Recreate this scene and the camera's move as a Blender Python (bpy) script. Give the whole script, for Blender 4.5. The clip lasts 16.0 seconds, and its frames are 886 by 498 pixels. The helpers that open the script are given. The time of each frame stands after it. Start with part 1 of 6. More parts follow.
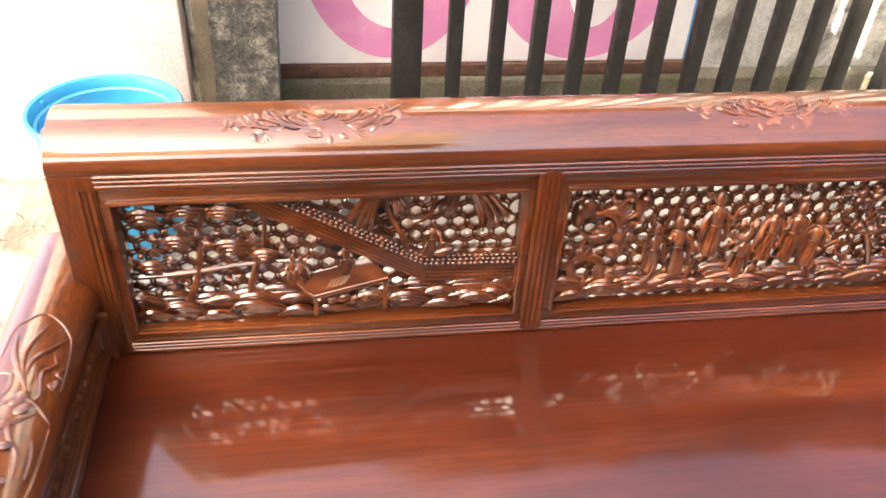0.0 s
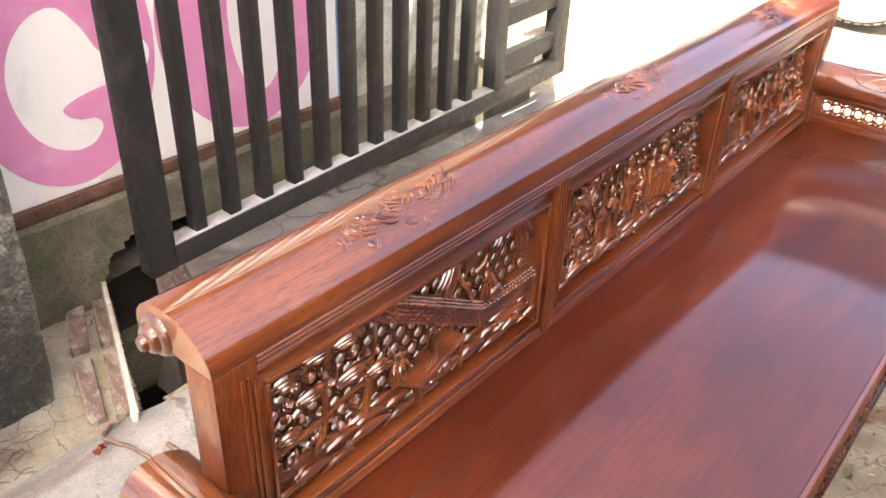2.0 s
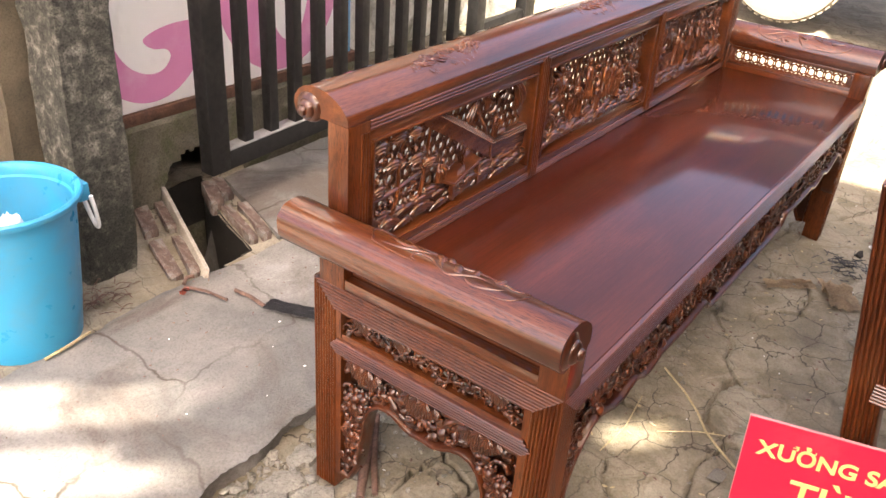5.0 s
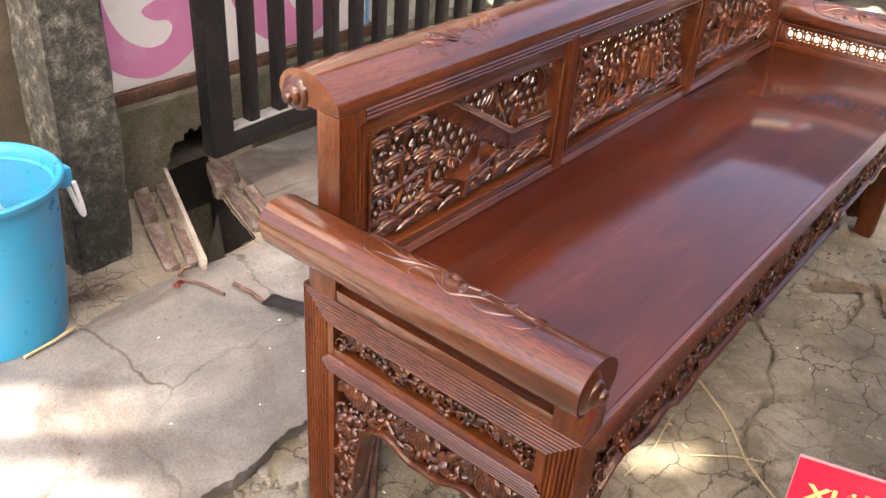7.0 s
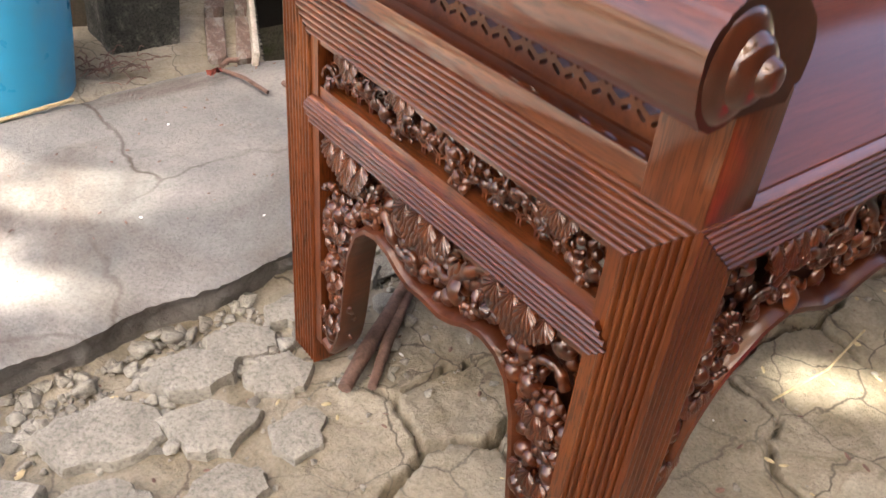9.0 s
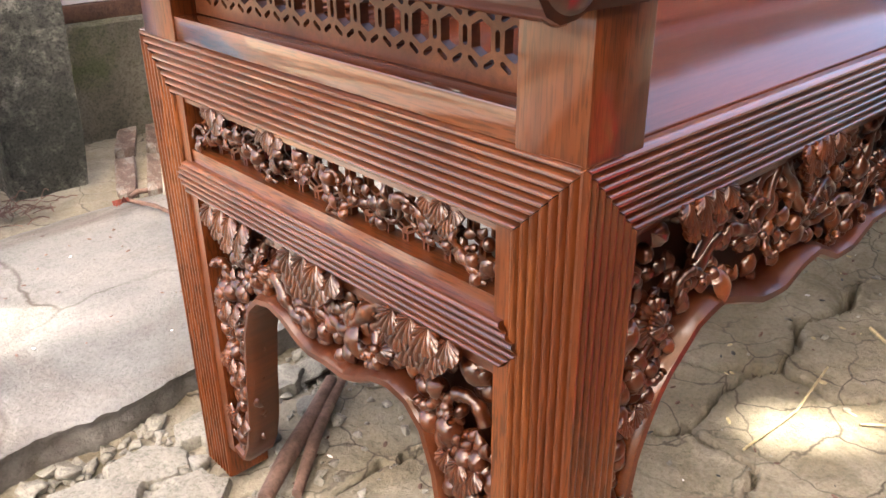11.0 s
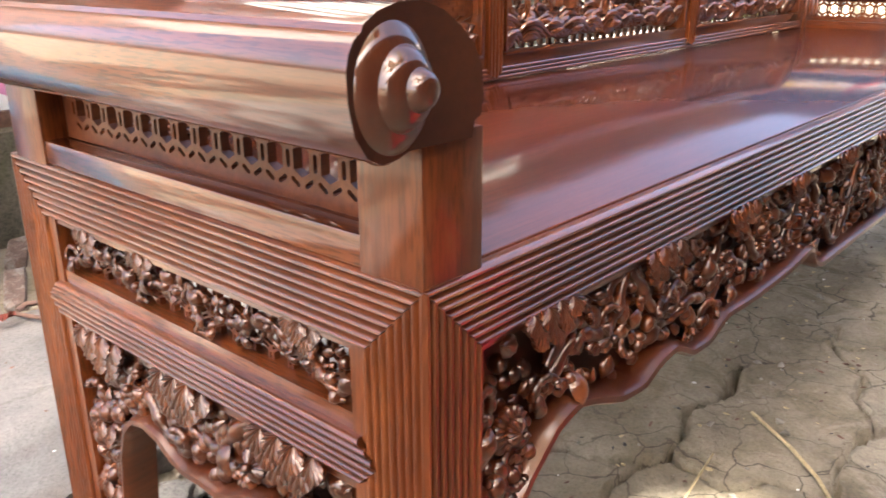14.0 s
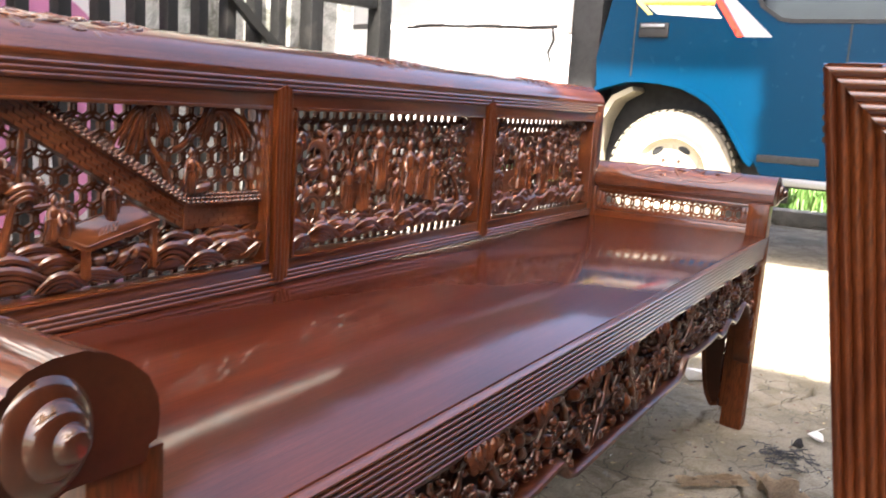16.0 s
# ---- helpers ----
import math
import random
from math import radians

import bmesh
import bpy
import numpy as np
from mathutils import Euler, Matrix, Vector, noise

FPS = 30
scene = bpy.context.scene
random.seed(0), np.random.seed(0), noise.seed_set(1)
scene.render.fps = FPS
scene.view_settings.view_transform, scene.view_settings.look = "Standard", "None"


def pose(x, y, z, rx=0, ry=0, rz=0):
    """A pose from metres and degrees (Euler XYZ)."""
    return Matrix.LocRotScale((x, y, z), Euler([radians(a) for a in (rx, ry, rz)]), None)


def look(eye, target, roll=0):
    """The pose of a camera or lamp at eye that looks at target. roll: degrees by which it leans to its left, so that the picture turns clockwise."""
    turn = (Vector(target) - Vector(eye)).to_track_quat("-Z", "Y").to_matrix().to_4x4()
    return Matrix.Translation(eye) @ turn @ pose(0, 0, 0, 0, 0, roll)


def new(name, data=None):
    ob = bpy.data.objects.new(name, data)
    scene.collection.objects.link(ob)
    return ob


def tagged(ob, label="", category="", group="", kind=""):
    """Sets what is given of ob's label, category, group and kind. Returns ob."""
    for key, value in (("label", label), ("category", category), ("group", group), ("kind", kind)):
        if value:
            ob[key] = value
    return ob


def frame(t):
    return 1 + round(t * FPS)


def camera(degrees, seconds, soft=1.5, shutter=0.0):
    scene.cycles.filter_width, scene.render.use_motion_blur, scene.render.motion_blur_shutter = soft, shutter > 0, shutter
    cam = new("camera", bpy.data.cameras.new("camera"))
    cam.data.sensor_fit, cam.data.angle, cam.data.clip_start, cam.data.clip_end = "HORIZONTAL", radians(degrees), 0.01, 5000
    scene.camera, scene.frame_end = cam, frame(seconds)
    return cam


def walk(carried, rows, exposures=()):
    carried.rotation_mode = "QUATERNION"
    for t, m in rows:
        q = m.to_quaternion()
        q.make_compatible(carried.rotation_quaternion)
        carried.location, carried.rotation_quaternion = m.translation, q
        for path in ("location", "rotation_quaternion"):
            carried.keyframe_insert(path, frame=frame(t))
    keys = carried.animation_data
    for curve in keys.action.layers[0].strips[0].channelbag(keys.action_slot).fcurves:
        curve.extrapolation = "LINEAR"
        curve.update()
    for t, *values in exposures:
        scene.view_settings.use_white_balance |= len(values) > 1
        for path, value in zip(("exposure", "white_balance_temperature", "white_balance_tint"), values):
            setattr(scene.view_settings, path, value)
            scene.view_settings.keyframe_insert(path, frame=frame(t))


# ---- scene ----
cam = camera(56.5, 16.0, shutter=0.3)
PATH = [
    (0, (0.379, -0.465, 1.466), (0.658, 1.116, 0.247), 3.6),
    (0.5, (0.116, -0.458, 1.481), (0.636, 1.093, 0.278), 5.5),
    (1, (-0.058, -0.358, 1.491), (0.821, 1.058, 0.306), 5.9),
    (1.5, (-0.17, -0.15, 1.435), (0.961, 1.084, 0.34), 5.6),
    (2, (-0.346, -0.096, 1.449), (0.984, 0.964, 0.397), 2.3),
    (2.5, (-0.5, -0.162, 1.461), (0.936, 0.784, 0.44), 6.0),
    (3, (-0.618, -0.31, 1.435), (0.794, 0.688, 0.431), 7.9),
    (3.5, (-0.771, -0.38, 1.46), (0.627, 0.649, 0.467), 6.9),
    (4, (-0.954, -0.394, 1.422), (0.473, 0.615, 0.45), 4.9),
    (4.5, (-1.012, -0.419, 1.423), (0.42, 0.568, 0.436), 4.2),
    (6.8, (-0.767, -0.351, 1.367), (0.587, 0.683, 0.32), 5.0),
    (7, (-0.793, -0.33, 1.37), (0.559, 0.692, 0.31), 4.4),
    (7.5, (-0.772, -0.312, 1.381), (0.565, 0.676, 0.268), 5.3),
    (8, (-0.49, -0.305, 1.245), (0.694, 0.802, 0.075), 8.3),
    (8.5, (-0.413, -0.245, 1.045), (0.628, 0.965, -0.159), 6.0),
    (8.7, (-0.411, -0.23, 0.931), (0.612, 0.991, -0.278), 5.6),
    (10.8, (-0.367, -0.26, 0.671), (0.909, 1.055, -0.13), 2.2),
    (11, (-0.345, -0.259, 0.701), (0.873, 1.071, -0.165), -0.6),
    (11.5, (-0.36, -0.266, 0.705), (0.899, 1.087, -0.058), -0.2),
    (12, (-0.363, -0.269, 0.711), (0.89, 1.112, -0.012), -0.9),
    (12.5, (-0.37, -0.269, 0.712), (0.866, 1.135, 0.006), -1.4),
    (13, (-0.369, -0.273, 0.727), (0.87, 1.141, 0.044), -1.9),
    (13.5, (-0.351, -0.289, 0.73), (0.954, 1.071, 0.062), -1.3),
    (14, (-0.323, -0.3, 0.726), (1.09, 0.95, 0.063), -0.3),
    (14.5, (-0.3, -0.311, 0.733), (1.194, 0.856, 0.096), 0.1),
    (15, (-0.296, -0.311, 0.762), (1.258, 0.814, 0.198), 1.5),
    (15.5, (-0.287, -0.344, 0.834), (1.321, 0.743, 0.351), 4.1),
    (16, (-0.268, -0.379, 0.848), (1.424, 0.629, 0.498), 3.7),
]
EXPOSURES = [(0.0, 4.06, 7350, 12), (0.6, 3.52, 7350, 12), (1.2, 3.76, 7350, 12), (2.0, 3.80, 6900, 12), (3.0, 3.36, 7100, 14), (4.5, 3.22, 7200, 15), (7.0, 3.20, 7050, 15), (8.5, 3.08, 6750, 12), (11.0, 3.74, 6850, 11), (13.6, 3.72, 6750, 11), (14.5, 3.75, 6500, 11), (15.4, 3.78, 6500, 11), (16.0, 3.38, 6450, 10)]
walk(cam, [(t, look(eye, target, roll)) for t, eye, target, roll in PATH], EXPOSURES)

# ---- light: open shade below unseen cloths added overhead, sun from behind the bench's near end ----
SUN_TO = Vector((-0.50, -0.34, 0.80)).normalized()
world = bpy.data.worlds.new("sky")
scene.world = world
world.use_nodes = True
wn = world.node_tree.nodes
sky = wn.new("ShaderNodeTexSky")
sky.sky_type = "NISHITA"
sky.sun_disc = False
sky.sun_elevation = math.asin(SUN_TO.z)
sky.sun_rotation = math.atan2(SUN_TO.x, SUN_TO.y)
sky.air_density, sky.dust_density, sky.ozone_density = 0.55, 5.0, 0.3
world.node_tree.links.new(sky.outputs[0], wn["Background"].inputs[0])
wn["Background"].inputs[1].default_value = 0.11
sun = bpy.data.lights.new("sun", "SUN")
sun.energy, sun.angle, sun.color = 3.9, radians(0.4), (1.0, 0.93, 0.82)
new("sun", sun).matrix_world = look((SUN_TO * 20)[:], (0, 0, 0))


# ---- materials ----
def material(name):
    m = bpy.data.materials.new(name)
    m.use_nodes = True
    return m, m.node_tree.nodes, m.node_tree.links, m.node_tree.nodes["Principled BSDF"]


def coords(n, l, scale=(1, 1, 1), turn=(0, 0, 0)):
    tc, mp = n.new("ShaderNodeTexCoord"), n.new("ShaderNodeMapping")
    mp.inputs["Scale"].default_value = scale
    mp.inputs["Rotation"].default_value = turn
    l.new(tc.outputs["Object"], mp.inputs[0])
    return mp.outputs[0]


def noise_tex(n, l, vec, scale, detail=4.0, rough=0.55, distort=0.0):
    t = n.new("ShaderNodeTexNoise")
    t.inputs["Scale"].default_value, t.inputs["Detail"].default_value = scale, detail
    t.inputs["Roughness"].default_value, t.inputs["Distortion"].default_value = rough, distort
    l.new(vec, t.inputs["Vector"])
    return t.outputs["Fac"]


def ramp(n, l, fac, *stops):
    r = n.new("ShaderNodeValToRGB")
    e = r.color_ramp.elements
    while len(e) < len(stops):
        e.new(0.5)
    for k, (p, c) in zip(e, stops):
        k.position, k.color = p, (*c, 1) if len(c) == 3 else (c[0],) * 3 + (1,)
    l.new(fac, r.inputs[0])
    return r.outputs[0]


def mixed(n, l, fac, a, b, mode="MIX"):
    x = n.new("ShaderNodeMix")
    x.data_type, x.blend_type = "RGBA", mode
    for k, v in ((0, fac), (6, a), (7, b)):
        if isinstance(v, (int, float)):
            x.inputs[k].default_value = v
        elif isinstance(v, tuple):
            x.inputs[k].default_value = (*v, 1)
        else:
            l.new(v, x.inputs[k])
    return x.outputs[2]


def bump(n, l, b, height, strength, distance=0.002):
    k = n.new("ShaderNodeBump")
    k.inputs["Strength"].default_value, k.inputs["Distance"].default_value = strength, distance
    l.new(height, k.inputs["Height"])
    l.new(k.outputs[0], b.inputs["Normal"])


def wood(name, axis, dark=(0.046, 0.0090, 0.0028), mid=(0.100, 0.0240, 0.0062), light=(0.175, 0.052, 0.0130), rough=0.34, gloss=(0.07, 0.16), pores=0.8, figure=(1.6, 13), wavy=0.0, coat=0.7, ior=1.52):
    """Lacquered red-brown hardwood: broad figure, soft fibre streaks and short dark pores along one axis, under a clear coat."""
    m, n, l, b = material(name)
    k = "xyz".index(axis)
    stretch = lambda along, across: tuple(along if i == k else across for i in range(3))
    broad = noise_tex(n, l, coords(n, l, stretch(*figure)), 1.0, 5, 0.55, 0.7)
    c = ramp(n, l, broad, (0.28, dark), (0.50, mid), (0.76, light))
    cloud = noise_tex(n, l, coords(n, l), 3.1, 3, 0.5)
    c = mixed(n, l, 0.55, c, ramp(n, l, cloud, (0.34, (0.62, 0.56, 0.52)), (0.66, (1.22, 1.26, 1.3))), "MULTIPLY")
    fibre = noise_tex(n, l, coords(n, l, stretch(4, 170)), 1.0, 4, 0.6, 0.3)
    c = mixed(n, l, 0.42, c, ramp(n, l, fibre, (0.32, (0.45,)), (0.52, (1.0,)), (0.72, (1.35,))), "MULTIPLY")
    fleck = noise_tex(n, l, coords(n, l, stretch(48, 640)), 1.0, 2, 0.5)
    where = ramp(n, l, noise_tex(n, l, coords(n, l, stretch(3, 18)), 1.0, 3), (0.36, (0.45,)), (0.60, (1.0,)))
    c = mixed(n, l, mixed(n, l, 1.0, ramp(n, l, fleck, (0.40, (pores,)), (0.51, (0.0,))), where, "MULTIPLY"), c, (0.020, 0.0042, 0.0014))
    l.new(c, b.inputs["Base Color"])
    smear = noise_tex(n, l, coords(n, l), 7.0, 4)
    l.new(ramp(n, l, smear, (0.3, (gloss[0],)), (0.72, (gloss[1],))), b.inputs["Coat Roughness"])
    b.inputs["Roughness"].default_value = rough
    b.inputs["Specular IOR Level"].default_value = 0.22
    b.inputs["Specular Tint"].default_value = (1.0, 0.62, 0.40, 1)
    b.inputs["Coat Weight"].default_value, b.inputs["Coat IOR"].default_value = coat, ior
    bump(n, l, b, fibre, 0.05, 0.0005)
    if wavy:
        skin = n.new("ShaderNodeBump")
        skin.inputs["Strength"].default_value, skin.inputs["Distance"].default_value = wavy, 0.002
        l.new(noise_tex(n, l, coords(n, l, (24, 9, 24)), 1.0, 3, 0.5), skin.inputs["Height"])
        l.new(skin.outputs[0], b.inputs["Coat Normal"])
    return m


WOOD_X = wood("varnished_wood_x", "x", pores=0.45, gloss=(0.06, 0.13), coat=1.0, ior=1.66)
WOOD_Y = wood("varnished_wood_y", "y", gloss=(0.05, 0.12), coat=1.0, ior=1.64)
WOOD_Z = wood("varnished_wood_z", "z", (0.040, 0.0080, 0.0026), (0.086, 0.0202, 0.0054), (0.150, 0.0435, 0.0110), figure=(1.8, 22), coat=0.5)
SEAT_WOOD = wood("seat_wood", "x", (0.024, 0.0039, 0.0018), (0.050, 0.0086, 0.0030), (0.088, 0.018, 0.0055), 0.42, (0.06, 0.125), 0.35, (1.5, 7), 0.06, 1.0)
CARVED = wood("carved_wood", "x", (0.042, 0.0100, 0.0040), (0.104, 0.0275, 0.0092), (0.200, 0.064, 0.0200), 0.30, (0.05, 0.12), 0.2, (14, 22), coat=1.0, ior=1.6)
LATTICE = wood("lattice_wood", "x", (0.045, 0.0105, 0.004), (0.090, 0.0240, 0.008), (0.145, 0.045, 0.014), 0.5, (0.14, 0.25), 0.3, coat=0.35)
# carved wood again, darker: shade among apron and frieze carving is in the colour
SHADED_CARVED = wood("shaded_carved_wood", "x", (0.016, 0.0032, 0.0013), (0.045, 0.0098, 0.0031), (0.120, 0.0310, 0.0082), 0.30, (0.05, 0.12), 0.2, (14, 22), coat=0.8)
# dark end grain, with the shade on the arms' ends added to its colour
SHADED_END_GRAIN = wood("shaded_end_grain", "y", (0.012, 0.0027, 0.0012), (0.022, 0.0050, 0.0018), (0.038, 0.0095, 0.003), 0.5, (0.16, 0.3), 0.3, coat=0.3)
SCROLL = wood("scroll_wood", "z", (0.024, 0.0054, 0.0021), (0.044, 0.0100, 0.0034), (0.070, 0.0180, 0.0053), 0.30, (0.04, 0.09), 0.3, coat=1.0)
LIP = wood("lip_wood", "x", (0.026, 0.0056, 0.0020), (0.050, 0.0114, 0.0036), (0.084, 0.0220, 0.0062), 0.42, (0.10, 0.20), 0.3, coat=0.5)
# near-black: the shade under the bench, seen through the carving, put into a colour
GAP_SHADE = wood("gap_shade_wood", "x", (0.010, 0.0024, 0.0011), (0.016, 0.0040, 0.0016), (0.026, 0.0070, 0.0025), 0.6, (0.3, 0.4), 0.2, coat=0.1)


def mottled(name, stops, scale, rough=0.85, bump_strength=0.4, spots=None, spot_scale=9.0, distance=0.004, spec=0.4, gritty=0.4, cracks=0.0, width=0.022):
    """Weathered stone, plaster, mould or soil: two scales of patches, grit and relief."""
    m, n, l, b = material(name)
    v = coords(n, l)
    c = ramp(n, l, noise_tex(n, l, v, scale, 8, 0.62, 0.3), *stops)
    if spots:
        f = noise_tex(n, l, v, spot_scale, 7, 0.7, 0.8)
        c = mixed(n, l, ramp(n, l, f, (0.48, (0.0,)), (0.62, (1.0,))), c, spots)
    grit = noise_tex(n, l, v, 160.0, 4, 0.7)
    c = mixed(n, l, gritty, c, ramp(n, l, grit, (0.36, (0.25,)), (0.5, (0.9,)), (0.68, (1.25,))), "MULTIPLY")
    if cracks:
        wander, bend, cell = n.new("ShaderNodeTexNoise"), n.new("ShaderNodeVectorMath"), n.new("ShaderNodeTexVoronoi")
        wander.inputs["Scale"].default_value, wander.inputs["Detail"].default_value = 9.0, 5
        l.new(v, wander.inputs["Vector"])
        bend.operation = "MULTIPLY_ADD"
        bend.inputs[1].default_value = (0.11, 0.11, 0.11)
        l.new(wander.outputs["Color"], bend.inputs[0])
        l.new(v, bend.inputs[2])
        cell.feature = "DISTANCE_TO_EDGE"
        cell.inputs["Scale"].default_value = cracks
        l.new(bend.outputs[0], cell.inputs["Vector"])
        gap = ramp(n, l, cell.outputs["Distance"], (0.18 * width, (1.0,)), (width, (0.0,)))
        patchy = ramp(n, l, noise_tex(n, l, v, 2.3, 4, 0.6), (0.36, (0.0,)), (0.55, (0.95,)))
        c = mixed(n, l, mixed(n, l, 1.0, gap, patchy, "MULTIPLY"), c, (0.055, 0.046, 0.033))
    l.new(c, b.inputs["Base Color"])
    b.inputs["Roughness"].default_value = rough
    b.inputs["Specular IOR Level"].default_value = spec
    both = n.new("ShaderNodeMath")
    both.operation = "ADD"
    l.new(noise_tex(n, l, v, 22.0, 8, 0.65), both.inputs[0])
    l.new(grit, both.inputs[1])
    bump(n, l, b, both.outputs[0], bump_strength, distance)
    return m


GROUND = mottled("dusty_cement", ((0.32, (0.130, 0.114, 0.083)), (0.5, (0.232, 0.206, 0.154)), (0.70, (0.340, 0.306, 0.236))), 3.4, 0.9, 0.9, (0.175, 0.148, 0.100), 8.0, gritty=0.3, cracks=8.5)
SLAB = mottled("concrete_slab", ((0.30, (0.088, 0.087, 0.082)), (0.45, (0.155, 0.152, 0.142)), (0.57, (0.212, 0.201, 0.182)), (0.72, (0.310, 0.302, 0.282))), 2.7, 0.88, 0.7, (0.115, 0.098, 0.083), 1.9, gritty=0.32, cracks=1.7, width=0.011)
RUBBLE = mottled("broken_concrete", ((0.3, (0.150, 0.140, 0.116)), (0.55, (0.255, 0.242, 0.204)), (0.8, (0.37, 0.355, 0.31))), 11.0, 0.9, 0.8, gritty=0.5)
PILLAR = mottled("mouldy_concrete", ((0.36, (0.032, 0.031, 0.025)), (0.50, (0.066, 0.064, 0.051)), (0.62, (0.150, 0.143, 0.116)), (0.74, (0.30, 0.29, 0.245))), 30.0, 0.92, 1.0, (0.030, 0.031, 0.023), 3.4, gritty=0.9)
BROWN_POST = mottled("stained_post", ((0.3, (0.055, 0.045, 0.03)), (0.6, (0.13, 0.105, 0.07)), (0.8, (0.22, 0.19, 0.14))), 4.0, 0.9, 0.5)
PLINTH = mottled("mossy_render", ((0.3, (0.060, 0.056, 0.040)), (0.55, (0.14, 0.128, 0.095)), (0.8, (0.26, 0.24, 0.19))), 3.5, 0.95, 0.5, (0.075, 0.082, 0.040), 4.0, gritty=0.6)
WHITEWASH = mottled("dirty_whitewash", ((0.28, (0.20, 0.20, 0.165)), (0.42, (0.60, 0.60, 0.54)), (0.7, (0.80, 0.80, 0.76))), 4.0, 0.8, 0.25, (0.20, 0.20, 0.16), 4.0)
PIER = mottled("pinkish_plaster", ((0.25, (0.55, 0.49, 0.46)), (0.6, (0.72, 0.66, 0.63)), (0.8, (0.78, 0.74, 0.71))), 2.0, 0.8, 0.15)
BRICK = mottled("old_brick", ((0.3, (0.070, 0.052, 0.042)), (0.55, (0.145, 0.095, 0.074)), (0.8, (0.23, 0.185, 0.155))), 14.0, 0.92, 0.6, (0.22, 0.2, 0.18), 16.0)
RUST = mottled("rusty_timber", ((0.3, (0.05, 0.028, 0.02)), (0.6, (0.13, 0.065, 0.042)), (0.8, (0.22, 0.13, 0.09))), 18.0, 0.85, 0.5)
PLANK = mottled("grey_plank", ((0.3, (0.24, 0.21, 0.17)), (0.6, (0.40, 0.36, 0.30)), (0.8, (0.52, 0.48, 0.42))), 9.0, 0.85, 0.4)
STICK = mottled("dead_stick", ((0.3, (0.07, 0.04, 0.03)), (0.6, (0.17, 0.10, 0.075)), (0.8, (0.27, 0.19, 0.14))), 30.0, 0.8, 0.5)
STRAW = mottled("straw", ((0.3, (0.32, 0.25, 0.13)), (0.7, (0.50, 0.42, 0.25))), 30.0, 0.7, 0.3)
CARD = mottled("wet_cardboard", ((0.3, (0.24, 0.17, 0.105)), (0.6, (0.36, 0.27, 0.17)), (0.8, (0.42, 0.34, 0.23))), 12.0, 0.8, 0.3)
# dark earth, near-black so that the shade inside the holes is in its colour
SOIL_AND_SHADE = mottled("mud_and_hole_shade", ((0.3, (0.010, 0.009, 0.0075)), (0.7, (0.028, 0.024, 0.019))), 6.0, 0.7, 0.6)
BLACK_FELT = mottled("tar_paper", ((0.3, (0.02, 0.02, 0.022)), (0.7, (0.06, 0.06, 0.062))), 12.0, 0.6, 0.4)
GRASS = mottled("grass_blades", ((0.3, (0.045, 0.10, 0.018)), (0.7, (0.10, 0.20, 0.04))), 3.0, 0.6, 0.2)
def cloth(name, tint):
    """Thin weathered cloth for the added, unseen sun blockers: some daylight glows through it."""
    m, n, l, b = material(name)
    c = ramp(n, l, noise_tex(n, l, coords(n, l), 3.0, 6), (0.3, tuple(x * 0.6 for x in tint)), (0.7, tint))
    l.new(c, b.inputs["Base Color"])
    b.inputs["Roughness"].default_value = 0.9
    thin, mix = n.new("ShaderNodeBsdfTranslucent"), n.new("ShaderNodeMixShader")
    l.new(c, thin.inputs["Color"])
    mix.inputs[0].default_value = 0.45
    l.new(b.outputs[0], mix.inputs[1])
    l.new(thin.outputs[0], mix.inputs[2])
    l.new(mix.outputs[0], n["Material Output"].inputs["Surface"])
    return m


BLOCKER_CLOTH = cloth("sun_blocker_cloth", (0.50, 0.43, 0.33))
UNSEEN_BROWN = mottled("unseen_building_brown", ((0.3, (0.10, 0.09, 0.075)), (0.7, (0.19, 0.17, 0.14))), 3.0, 0.9, 0.2)


def paint(name, color, rough=0.4, wear=None, scale=8.0, metal=0.0, coat=0.0, wear_at=(0.55, 0.7)):
    """Paint, plastic, rubber or metal with faint dirt."""
    m, n, l, b = material(name)
    v = coords(n, l)
    f = noise_tex(n, l, v, scale, 7, 0.65, 0.4)
    w = wear or tuple(c * 0.72 for c in color)
    c = mixed(n, l, ramp(n, l, f, (wear_at[0], (0.0,)), (wear_at[1], (0.8,))), color, w)
    l.new(c, b.inputs["Base Color"])
    l.new(ramp(n, l, noise_tex(n, l, v, scale * 3, 5), (0.3, (rough * 0.8,)), (0.7, (min(1, rough * 1.3),))), b.inputs["Roughness"])
    b.inputs["Metallic"].default_value, b.inputs["Coat Weight"].default_value = metal, coat
    return m


GATE_BLACK = paint("gate_paint", (0.009, 0.0088, 0.0085), 0.5, (0.026, 0.024, 0.022), 14.0)
GATE_BLACK.node_tree.nodes["Principled BSDF"].inputs["Specular IOR Level"].default_value = 0.35
GATE_EDGE = paint("worn_steel_edge", (0.16, 0.16, 0.16), 0.5, (0.06, 0.055, 0.05), 20.0)
SIGN_WHITE = paint("board_white", (0.90, 0.905, 0.89), 0.5, (0.60, 0.61, 0.57), 4.0, wear_at=(0.56, 0.80))
SIGN_PINK = paint("board_pink", (0.63, 0.245, 0.44), 0.5, (0.68, 0.36, 0.52), 5.0)
SIGN_BLUE = paint("board_blue_edge", (0.12, 0.35, 0.62), 0.5)
BUCKET_BLUE = paint("blue_plastic", (0.020, 0.27, 0.47), 0.32, (0.09, 0.23, 0.32), 7.0, wear_at=(0.47, 0.78))
HANDLE_WHITE = paint("white_plastic", (0.75, 0.76, 0.74), 0.35)
RED = paint("red_board", (0.66, 0.012, 0.045), 0.35, (0.60, 0.03, 0.06), 8.0)
